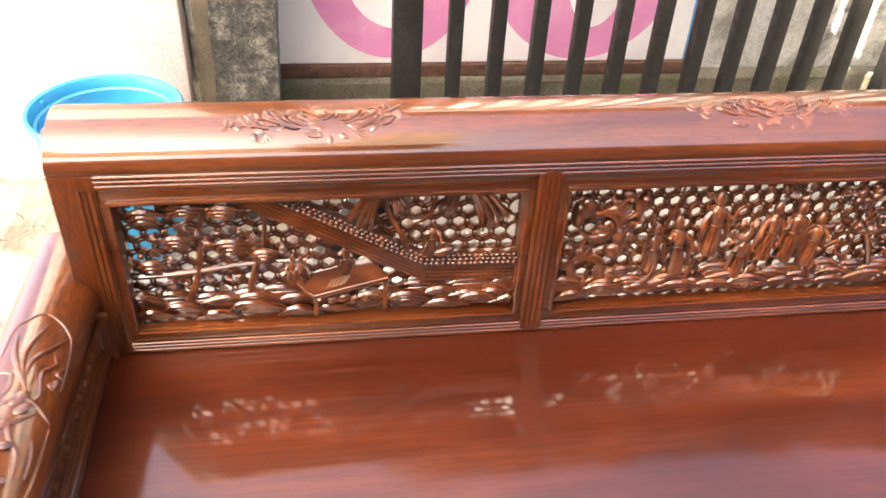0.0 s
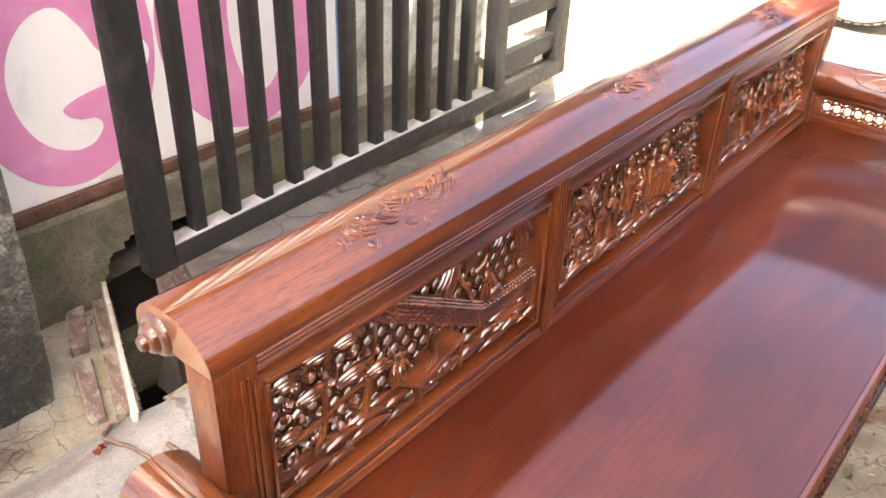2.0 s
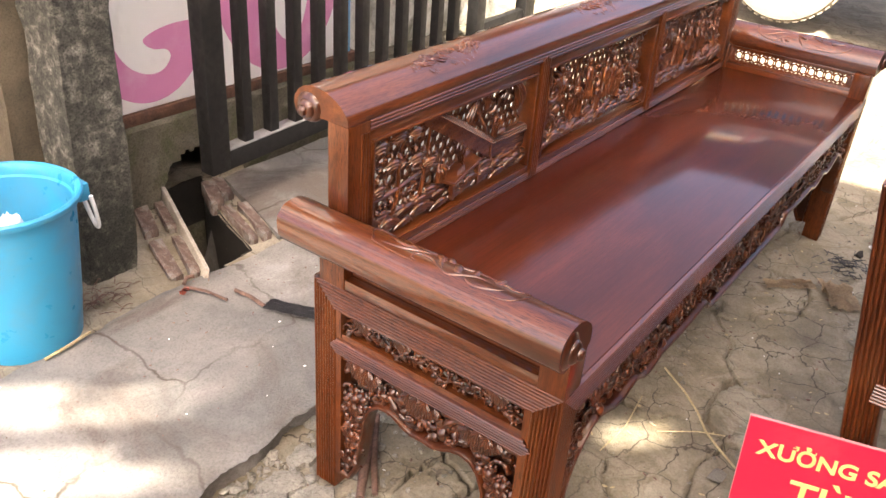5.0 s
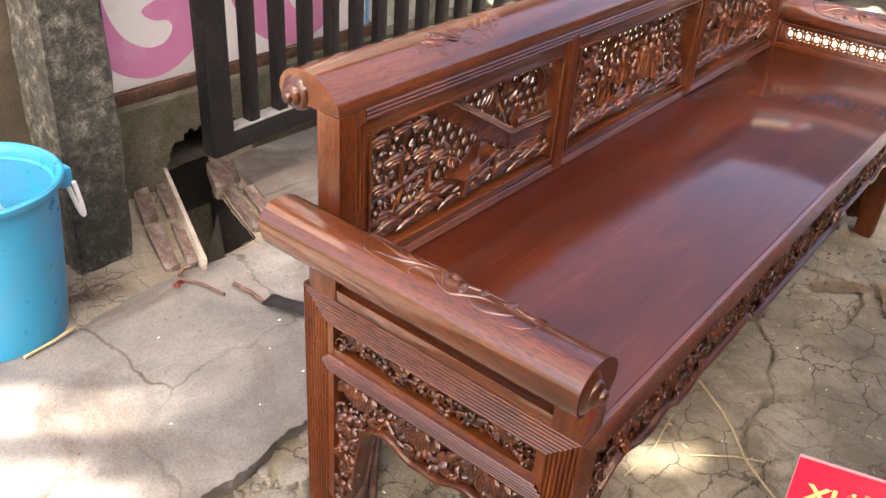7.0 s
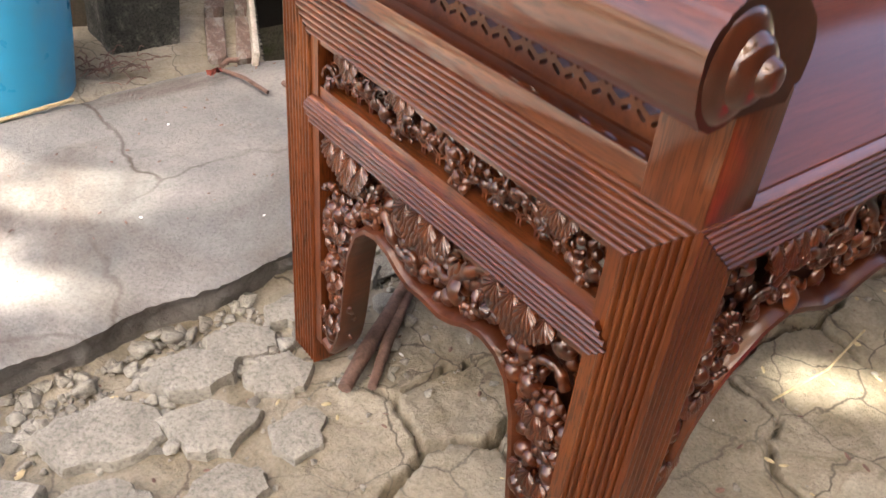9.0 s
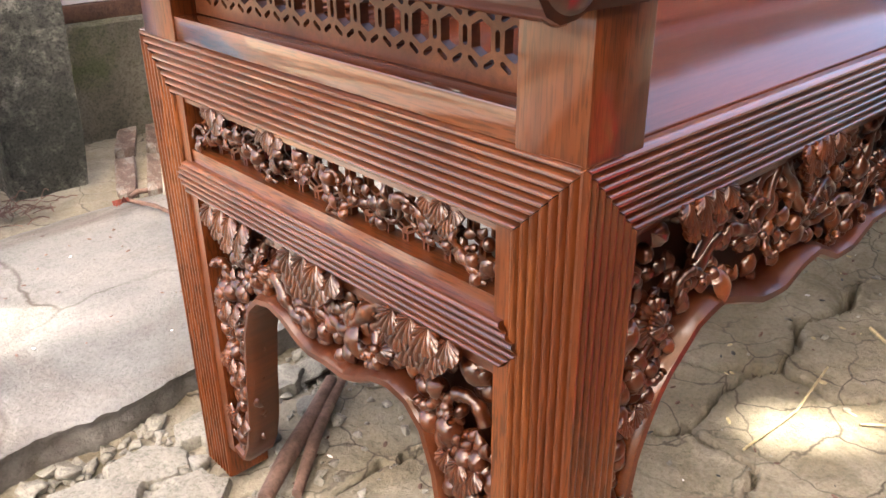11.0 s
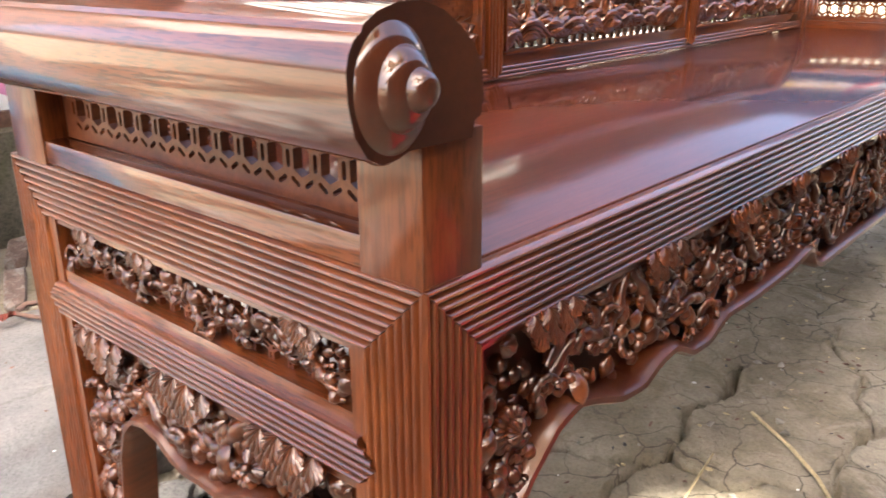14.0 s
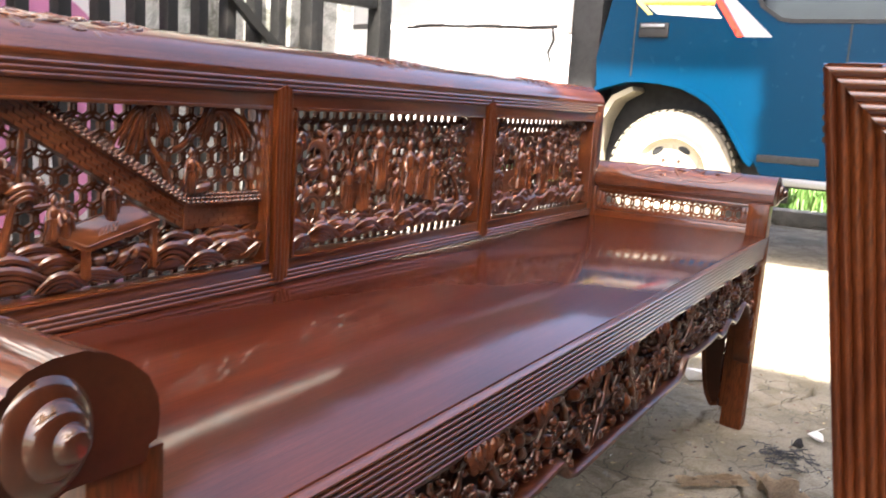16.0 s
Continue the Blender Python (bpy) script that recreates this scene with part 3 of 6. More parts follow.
        put(pile, LEAF, base, u, rng.uniform(lo, hi), rng.uniform(-0.013, -0.006), rng.uniform(0, 6.3), (s * 1.2, s * 1.25, s * rng.uniform(0.8, 1.3)), rng.uniform(-0.35, 0.35), rng.uniform(-0.5, 0.5))
    # buds, full-blown flowers and hanging sprays stand proud of the rest
    n = max(2, int(length * flowers))
    for k in range(n):
        u = min(max(length * (k + rng.uniform(0.35, 0.65)) / n, 0.03), length - 0.03)
        lo, hi = span(u, 0.0)
        s = min(0.0175 * big, (hi - lo) * 0.36)
        z = lo + (hi - lo) * rng.uniform(0.36, 0.5)
        put(pile, ROSETTE, base, u, z, -0.009, rng.random(), (s, s, s * 0.75), rng.uniform(-0.2, 0.2), rng.uniform(-0.2, 0.2))
        put(pile, ROSETTE, base, u, z, -0.003, rng.random(), (s * 0.6, s * 0.6, s * 0.7))
        put(pile, BLOB, base, u, z, 0.005, 0, (s * 0.2, s * 0.2, s * 0.2))
        for side in (-1, 1):
            x, y = held(u + side * 0.036 * big, z + rng.uniform(-0.012, 0.016), 0.012)
            bud(pile, base, x, y, -0.010, rng.uniform(0.0080, 0.0105) * big, rng.uniform(-0.7, 0.7))
    n = max(2, round(length * sprays))
    for k in range(n):
        u = length * (k + 0.5) / n + rng.uniform(-0.006, 0.006)
        u = min(max(u, 0.034 * big), length - 0.034 * big)
        feathers(pile, base @ Matrix.Translation((0, 0, 0.006)), u, top - 0.005, 0.0128 * big, rng.choice((3, 4, 4)), rng.uniform(-0.3, 0.3))
    # buds and small petals crowd down the narrow drops beside the legs
    for far_end in (0, 1):
        z, turn = edge(0.0) + 0.012, 0
        while z < top - 0.06:
            reach = max(q for q in np.linspace(0.0, 0.1, 41) if edge(q) <= z - 0.004 or q == 0.0)
            if reach > 0.085:
                break
            for q in range(1 + int(reach / 0.0085)):
                u = rng.uniform(0.006, max(0.007, reach - 0.006))
                u = length - u if far_end else u
                s = rng.uniform(0.009, 0.012) * big
                shape = rng.choice((LEAF, LEAF, BLOB, LEAF))
                put(pile, shape, base, u, z + rng.uniform(-0.004, 0.004), rng.uniform(-0.016, -0.006), rng.uniform(-0.8, 0.8), (s * 1.2, s * 1.4, s * 1.2) if shape is LEAF else (s * 0.75, s * 0.9, s * 0.8), rng.uniform(-0.4, 0.4), rng.uniform(-0.4, 0.4))
            turn += 1
            if turn % 9 == 5 and reach > 0.02:
                feathers(pile, base, length - reach * 0.5 if far_end else reach * 0.5, z + 0.01, 0.0095 * big, 3)
            z += 0.0085
    pile.mesh("carving", SHADED_CARVED, board, "pierced carving of flowers, leaves and stems", kind="stuff")
    return board


apron(bench, "front_apron", L - 2 * LEG, front_edge, H - RAIL + 0.001, lambda u, z, d: Vector((LEG + u, 0.006 - d, z)), WOOD_X, 180, 3, 1.0, 9, 6)
for mx in (0, 1):
    apron(bench, "side_apron", D - 2 * LEG - 0.03, side_edge, 0.3785, lambda u, z, d, mx=mx: Vector((L - 0.006 + d if mx else 0.006 - d, LEG + 0.015 + u, z)), WOOD_Y, 90, 5 + mx, 1.3, 6, 7)

# the ends of the frame: middle rail, pierced frieze and its beading
for mx in (0, 1):
    def end(x, y, z, mx=mx):
        return Vector((L - x if mx else x, y, z))

    prof = reeds(0.036, 6, 0.0046)
    bm = bmesh.new()
    y0, y1 = 0.040, D - 0.040
    ring_faces(bm, [[end(-0.003 - d, y + (sgn * (0.018 - abs(v - 0.018))) - sgn * 0.012, 0.421 - v) for v, d in prof] + [end(0.03, y, 0.385), end(0.03, y, 0.421)] for y, sgn in ((y0 + 0.012, -1), (y1 - 0.012, 1))])
    part("middle_rail", bm, WOOD_Y, bench)
    for ya, yb in ((LEG, LEG + 0.014), (D - LEG - 0.014, D - LEG)):
        bm = bmesh.new()
        ring_faces(bm, [[end(x, y, z) for x, y in ((0.004, ya), (0.004, yb), (0.03, yb), (0.03, ya))] for z in (0.05, H - RAIL)])
        part("stile", bm, WOOD_Z, bench)
    for z0, z1 in ((0.421, 0.4340), (0.4825, 0.488)):
        bm = bmesh.new()
        ring_faces(bm, [[end(x, y, z) for x, z in ((0.006, z0), (0.006, z1), (0.03, z1), (0.03, z0))] for y in (LEG + 0.014, D - LEG - 0.014)])
        part("bead", bm, WOOD_Y, bench)
    pile = lattice(0.0235, 0.0165, LEG + 0.018, D - LEG - 0.018, 0.437, 0.490, 0.006, lambda u, v, d: end(0.020 + d, u, v))
    frieze = pile.mesh("frieze_screen", LATTICE, bench)
    pile, rng = Pile(), random.Random(20 + mx)
    base = frame_of(end(0.016, 0, 0), end(0, 1, 0) - end(0, 0, 0), (0, 0, 1))
    if base.to_3x3().col[2].dot(end(-1, 0, 0) - end(0, 0, 0)) < 0:
        base = base @ Matrix.Diagonal((1, 1, -1, 1))
    y0, y1 = LEG + 0.018, D - LEG - 0.018
    stem = [(u, 0.459 + 0.011 * math.sin(u * 47) + 0.006 * math.sin(u * 113 + 1), 0.004 + 0.004 * math.sin(u * 80)) for u in np.arange(y0, y1, 0.012)]
    branch(pile, base, stem, 0.0034, 0.0032, 0.5, 1)
    for k, (u, z, d) in enumerate(stem):          # knots and cut twigs along it
        q = rng.uniform(0.7, 1.3)
        put(pile, LEAF, base, u, z, d + 0.002, rng.uniform(0, 6.3), (0.017 * q, 0.013 * q, 0.014), rng.uniform(-0.5, 0.3), rng.uniform(-0.6, 0.6))
        if k % 2:
            up = rng.choice((-1, 1))
            branch(pile, base, [(u, z, d), (u + 0.004, min(max(z + 0.008 * up, 0.440), 0.482), d + 0.003), (u + rng.uniform(-0.004, 0.009), min(max(z + 0.016 * up, 0.438), 0.484), d)], 0.0030, 0.0019, 0.4, k)
    for k in range(9):
        u, a, way = y0 + (y1 - y0) * (k + rng.random()) / 9, rng.uniform(0, 6.3), rng.choice((-1, 1))
        z, r = rng.uniform(0.447, 0.474), rng.uniform(0.006, 0.010)
        branch(pile, base, [(min(max(u + r * math.cos(a + way * 0.9 * i), y0), y1), min(max(z + r * math.sin(a + way * 0.9 * i), 0.438), 0.484), 0.002 + 0.0012 * i) for i in range(6)], 0.0027, 0.0018, 0.4, k)
    for k in range(46):
        u, z, s = y0 + 0.006 + (y1 - y0 - 0.012) * (k + rng.random()) / 46, 0.460 + 0.014 * math.sin(0.9 * k) + rng.uniform(-0.006, 0.006), rng.uniform(0.010, 0.015)
        put(pile, LEAF if k % 8 else BLOB, base, u, z, 0.002, rng.uniform(0, 6.3), (s, s, s * 0.9) if k % 8 else (s * 0.4, s * 0.32, s * 0.4), rng.uniform(-0.4, 0.3), rng.uniform(-0.5, 0.5))
    for u, w in ((y0 + 0.05, 3), (0.5 * (y0 + y1) + 0.06, 3), (y1 - 0.05, 3)):
        feathers(pile, base @ Matrix.Translation((0, 0, 0.008)), u, 0.4795, 0.0105, w)
    pile.mesh("frieze_carving", SHADED_CARVED, frieze, kind="stuff")


# ---- arms ----
def snail(bm, at, out, aside, size, tall=1.35):
    """A turned scroll like a snail shell: three stepped whorls with deep creases, each one smaller and further out and aside."""
    at, out, aside = Vector(at), Vector(out).normalized(), Vector(aside).normalized()
    up = out.cross(aside)
    rings, n = [], 48
    steps = ((1.00, 0.0, 0.50), (0.66, 0.36, 0.42), (0.36, 0.68, 0.36))
    for w, (r0, z0, deep) in enumerate(steps):
        for i in range(15):
            q = i / 14 * (0.93 if w < 2 else 1.0) * math.pi / 2
            r, h = r0 * math.cos(q) ** 0.55, z0 + deep * math.sin(q)
            if w < 2:
                r = max(r, steps[w + 1][0] * 0.90)
            elif i == 14:
                r = 0.004
            ring = []
            for k in range(n):
                a = 2 * math.pi * k / n
                s = max(0.0, min(1.0, h / 1.14))
                tl = tall + (1.0 - tall) * s ** 0.7
                c = at + size * (out * (-0.20 + 0.98 * h) + aside * 0.20 * s + up * 0.05 * s)
                tilt = (aside - out * 0.12 * s).normalized()
                ring.append(c + (tilt * math.cos(a) + up * tl * math.sin(a)) * r * size)
            rings.append(ring)
    ring_faces(bm, rings)


ARM = [(-0.058, 0.676), (-0.0575, 0.660), (-0.054, 0.644), (-0.046, 0.632), (-0.036, 0.627), (-0.024, 0.628), (-0.016, 0.631), (0.0, 0.631), (0.036, 0.630), (0.0385, 0.640), (0.044, 0.642), (0.046, 0.656), (0.045, 0.668), (0.038, 0.682), (0.026, 0.693), (0.012, 0.7015), (-0.004, 0.7065), (-0.022, 0.7065), (-0.036, 0.703), (-0.046, 0.697), (-0.0475, 0.6935), (-0.052, 0.6905), (-0.056, 0.684)]
for mx in (0, 1):
    def end(x, y, z, mx=mx):
        return Vector((L - x if mx else x, y, z))

    bm = extrude(ARM, lambda u, v, w: end(u, w, v), -0.005, 0.605)
    arm = part("arm_rest", bm, WOOD_Y, bench, "rolled arm with a carved spray on top", angle=30)
    arm.data.materials.append(SHADED_END_GRAIN)
    for f in arm.data.polygons:
        f.material_index = int(abs(f.normal.y) > 0.9)
    bm = bmesh.new()
    snail(bm, end(-0.027, -0.004, 0.664), (0, -1, 0), end(1, 0, 0) - end(0, 0, 0), 0.0295)
    part("scroll", bm, SCROLL, arm, "turned snail-shell scroll", angle=60)
    # low relief on the roll's crown
    pile, rng = Pile(), random.Random(40 + mx)
    def crown(u, s, h):
        """A point on the arm's top, s across, u along, h above it."""
        z = float(np.interp(s, [-0.058, -0.046, -0.036, -0.022, -0.004, 0.012, 0.026, 0.038, 0.045], [0.676, 0.697, 0.703, 0.7065, 0.7065, 0.7015, 0.693, 0.682, 0.668]))
        return end(s, u, z + h)
    def stroke(points, r, flat=0.0):
        """A carved stroke through (u, s) points, thick in the middle and thin at both ends."""
        pts = np.array(points, float)
        t = np.linspace(0, len(pts) - 1, 6 * len(pts))
        k = np.minimum(t.astype(int), len(pts) - 2)
        f = (t - k)[:, None]
        p0, p1, p2, p3 = pts[np.maximum(k - 1, 0)], pts[k], pts[k + 1], pts[np.minimum(k + 2, len(pts) - 1)]
        c = 0.5 * (2 * p1 + (p2 - p0) * f + (2 * p0 - 5 * p1 + 4 * p2 - p3) * f ** 2 + (3 * p1 - p0 - 3 * p2 + p3) * f ** 3)
        c[:, 1] = np.clip(c[:, 1], -0.044, 0.041)
        tube_into(pile, [crown(u, v, flat)[:] for u, v in c], 0.0005 + r * np.sin(np.linspace(0.15, 3.0, len(c))) ** 0.7, 8)
    # two sprays of long leaves, a bud and curling roots inside a rounded border
    stroke([(0.30, -0.034), (0.384, -0.030), (0.402, -0.019), (0.418, 0.006), (0.395, 0.034), (0.358, 0.040), (0.30, 0.041)], 0.0017)
    stroke([(0.24, 0.041), (0.15, 0.040), (0.11, 0.032), (0.092, 0.006), (0.11, -0.026), (0.16, -0.036)], 0.0017)
    for line, r in (([(0.381, -0.022), (0.345, -0.017), (0.321, -0.008), (0.281, 0.011)], 0.0042), ([(0.405, 0.013), (0.359, -0.002), (0.325, -0.003), (0.275, 0.012)], 0.0040), ([(0.390, 0.036), (0.36, 0.022), (0.332, 0.006), (0.30, 0.004)], 0.0038),
                    ([(0.35, 0.026), (0.335, 0.030), (0.315, 0.020), (0.278, 0.024), (0.262, 0.012)], 0.0030), ([(0.296, -0.030), (0.309, -0.026), (0.306, -0.011), (0.28, -0.009), (0.258, -0.021), (0.236, -0.030)], 0.0032), ([(0.248, -0.022), (0.262, -0.004), (0.270, 0.010), (0.262, 0.026), (0.246, 0.040)], 0.0042),
                    ([(0.25, -0.021), (0.233, -0.028), (0.211, -0.018), (0.19, -0.006), (0.165, -0.004)], 0.0036), ([(0.25, 0.026), (0.236, 0.014), (0.226, 0.005), (0.205, 0.012), (0.186, 0.022), (0.15, 0.024)], 0.0038), ([(0.205, -0.020), (0.18, -0.028), (0.15, -0.020), (0.13, -0.006)], 0.0034), ([(0.17, 0.006), (0.145, 0.012), (0.12, 0.006), (0.108, 0.014)], 0.0036), ([(0.215, 0.030), (0.19, 0.034), (0.16, 0.034)], 0.0028),
                    ([(0.312, 0.036), (0.300, 0.030), (0.296, 0.036)], 0.0032), ([(0.336, 0.038), (0.322, 0.034), (0.318, 0.040)], 0.0030)):
        stroke(line, r, -0.0016)
    for u, v, w in ((0.268, 0.004, 0.013), (0.252, 0.012, 0.011), (0.225, -0.006, 0.012), (0.196, 0.004, 0.011), (0.152, 0.008, 0.012), (0.304, 0.034, 0.008)):
        pile.add(BLOB[0], BLOB[1], Matrix.Translation(crown(u, v, -0.001)) @ Matrix.Rotation(9 * u, 4, "Z") @ Matrix.Diagonal((w * 0.7, w * 1.3, 0.0042, 1)))
    pile.mesh("relief", WOOD_Y, arm, "low relief of a curling branch", kind="stuff")
    # posts, lower rail, screen and inner frame
    for ya, yb in ((0.0015, 0.055), (0.488, 0.553)):
        bm = boxes((*sorted((end(0.0005, 0, 0).x, end(0.055, 0, 0).x)), ya, yb, H - 0.002, 0.634), bev=0.0015)
        part("arm_post", bm, WOOD_Z, bench)
    bm = boxes((*sorted((end(0.002, 0, 0).x, end(0.022, 0, 0).x)), 0.055, 0.488, H, 0.567), bev=0.0015)
    part("arm_rail", bm, WOOD_Y, bench)
    hexes = [(0.0, 0.0118), (0.0086, 0.0072), (0.0086, -0.0072), (0.0, -0.0118), (-0.0086, -0.0072), (-0.0086, 0.0072)]
    holes, pitch = [], 0.0288
    def slot(cu, cv, a, long=0.0058, wide=0.0021):
        e = [(long, 0.4 * wide), (0.75 * long, wide), (-0.75 * long, wide), (-long, 0.4 * wide), (-long, -0.4 * wide), (-0.75 * long, -wide), (0.75 * long, -wide), (long, -0.4 * wide)]
        return [(cu + x * math.cos(a) - y * math.sin(a), cv + x * math.sin(a) + y * math.cos(a)) for x, y in e]
    k = 0
    while 0.080 + k * pitch < 0.472:
        u = 0.080 + k * pitch
        holes.append([(u + a, 0.5965 + b) for a, b in hexes])
        holes.append(slot(u + pitch / 2, 0.5965, math.pi / 2, 0.0066))
        for sx, sz in ((1, 1), (1, -1), (-1, 1), (-1, -1)):
            holes.append(slot(u + sx * 0.0072, 0.5965 + sz * 0.0156, -sx * sz * 0.58, 0.0052, 0.0019))
        k += 1
    bm = plate([(0.055, 0.567), (0.488, 0.567), (0.488, 0.634), (0.055, 0.634)], holes, 0.008, lambda u, v, d: end(0.026 + d, u, v))
    part("arm_screen", bm, LATTICE, bench, "pierced screen of hexagons and slots", angle=25)
    bm = bmesh.new()
    for x0, x1, g in ((0.034, 0.042, 0.0), (0.034, 0.038, 0.010)):
        xa, xb = sorted((end(x0, 0, 0).x, end(x1, 0, 0).x))
        box(bm, xa, xb, 0.055, 0.49, 0.5672, 0.5705 + 0.4 * g, 0.001)
        box(bm, xa, xb, 0.055, 0.49, 0.622 - g * 0.4, 0.629, 0.001)
        box(bm, xa, xb, 0.0555 + g, 0.066 + g, 0.577, 0.620, 0.001)
        box(bm, xa, xb, 0.477 - g, 0.4885 - g, 0.577, 0.620, 0.001)
    xa, xb = sorted((end(0.022, 0, 0).x, end(0.048, 0, 0).x))
    box(bm, xa, xb, 0.055, 0.49, H, 0.5665, 0.001)
    part("arm_frame", bm, WOOD_Y, bench)


# ---- back ----
X0, X1 = 0.020, L - 0.020
CREST = [(0.500, 0.8675), (0.4985, 0.872), (0.500, 0.880), (0.506, 0.890), (0.516, 0.9005), (0.530, 0.910), (0.548, 0.9175), (0.566, 0.9215), (0.586, 0.9225), (0.604, 0.919), (0.619, 0.910), (0.629, 0.897), (0.632, 0.882), (0.627, 0.867), (0.616, 0.857), (0.602, 0.854), (0.590, 0.859), (0.578, 0.866), (0.566, 0.8672)]
crest = part("crest_rail", extrude(CREST, lambda u, v, w: Vector((w, u, v)), X0, X1), WOOD_X, bench, "broad rolled crest rail", angle=32)
for x, s in ((X0, -1), (X1, 1)):
    bm = bmesh.new()
    snail(bm, (x, 0.594, 0.882), (s, 0, 0), (0, 0.35, -0.9), 0.029, 1.08)
    part("scroll", bm, SCROLL, crest, "turned snail-shell scroll", angle=60)
crest_y = [0.4985, 0.506, 0.516, 0.530, 0.548, 0.566, 0.586, 0.604, 0.619]
crest_z = [0.872, 0.890, 0.9005, 0.910, 0.9175, 0.9215, 0.9225, 0.919, 0.910]
for k, cx in enumerate((0.375, 1.045, 1.715)):
    pile, rng = Pile(), random.Random(60 + k)
    def on(u, s, h):
        y = 0.548 + s
        return Vector((cx + u, y, float(np.interp(y, crest_y, crest_z)) + h))
    for side in (-1, 1):
        for j in range(13):
            a0 = rng.uniform(-0.9, 0.9)
            u0, s0 = side * rng.uniform(0.0, 0.085), rng.uniform(-0.014, 0.014)
            pts = [on(u0 + side * 0.042 * t * math.cos(a0 + 1.4 * t), s0 + 0.022 * t * math.sin(a0 + 2.4 * t), 0.0002)[:] for t in np.linspace(0, 1, 9)]
            tube_into(pile, pts, 0.0006 + 0.0026 * np.sin(np.linspace(0.2, 3.0, 9)))
    for j in range(44):
        u = rng.uniform(-0.125, 0.125)
        s = rng.uniform(-0.026, 0.028) * math.sqrt(max(0.1, 1 - (u / 0.135) ** 2))
        p = on(u, s, -0.0006)
        tilt = math.atan2(on(u, s + 0.002, 0).z - on(u, s - 0.002, 0).z, 0.004)
        pile.add((LEAF if j % 3 else FAN)[0], (LEAF if j % 3 else FAN)[1], Matrix.Translation(p) @ Matrix.Rotation(tilt, 4, "X") @ Matrix.Rotation(rng.uniform(0, 6.3), 4, "Z") @ Matrix.Diagonal((0.013, 0.017, 0.0042, 1)))
    pile.mesh("relief", CARVED, crest, "low relief spray of leaves and blossom", kind="stuff")

YF = 0.502                                    # front of the back frame
def moulding(z0, z1, count, xa, xb):
    prof = [(v, d) for v, d in reeds(z1 - z0, count, 0.0022)]
    return extrude([(YF - 0.006 - d, z0 + v) for v, d in prof] + [(YF + 0.02, z1), (YF + 0.02, z0)], lambda u, v, w: Vector((w, u, v)), xa, xb)


OPEN = ((0.092, 0.668), (0.733, 1.342), (1.407, 2.006))
DIV = ((0.682, 0.717), (1.357, 1.391))
part("top_moulding", moulding(0.846, 0.8672, 3, X0 + 0.058, X1 - 0.058), WOOD_X, bench)
part("bottom_moulding", moulding(H + 0.0028, 0.5675, 3, X0 + 0.058, X1 - 0.058), WOOD_X, bench)
for x0, x1 in DIV:
    prof = [(u, d) for u, d in reeds(x1 - x0, 4, 0.0016)]
    bm = bmesh.new()
    mid = (x1 - x0) / 2
    ring_faces(bm, [[Vector((x0 + u, YF - 0.0095 - d, z + sg * (mid - abs(u - mid)) * 0.55)) for u, d in prof] + [Vector((x1, YF + 0.03, z)), Vector((x0, YF + 0.03, z))] for z, sg in ((0.560, -1), (0.850, 1))])
    part("divider", bm, WOOD_Z, bench)
for x0, x1 in ((X0, X0 + 0.058), (X1 - 0.058, X1)):
    bm = boxes((x0, x1, YF - 0.004, 0.548, H + 0.002, 0.8668), bev=0.0015)
    xm = x1 if x0 < 1 else x0
    flutes = []
    for k in range(3):
        xx = xm + (-0.006 - k * 0.008 if x0 < 1 else 0.006 + k * 0.008)
        fl = bmesh.new()
        box(fl, xx - 0.0028, xx + 0.0028, YF - 0.007, YF - 0.0035, 0.57, 0.846, 0.001)
        flutes.append(fl)
    post_part = part("back_post", bm, WOOD_Z, bench)
    for fl in flutes:
        part("bead", fl, WOOD_Z, post_part)
for a, b in OPEN:
    lo, hi = a - 0.015, b + 0.015
    bm = boxes((lo, hi, YF, YF + 0.04, 0.5675, 0.588), (lo, hi, YF, YF + 0.04, 0.822, 0.846), bev=0.0012)
    box(bm, lo, a, YF, YF + 0.04, 0.588, 0.822, 0.0012)
    box(bm, b, hi, YF, YF + 0.04, 0.588, 0.822, 0.0012)
    part("panel_frame", bm, WOOD_X, bench)
    bm = bmesh.new()
    for q in ((a - 0.005, b + 0.005, YF - 0.006, YF + 0.004, 0.584, 0.5885), (a - 0.005, b + 0.005, YF - 0.007, YF + 0.004, 0.8205, 0.826), (a - 0.005, a, YF - 0.006, YF + 0.004, 0.589, 0.820), (b, b + 0.005, YF - 0.006, YF + 0.004, 0.589, 0.820)):
        box(bm, *q, bev=0.0012)
    part("panel_bead", bm, WOOD_X, bench)

PANEL_BASE = Matrix(((1, 0, 0, 0), (0, 0, -1.3, YF + 0.031), (0, 1, 0, 0), (0, 0, 0, 1)))   # x along, y up, z towards the seat


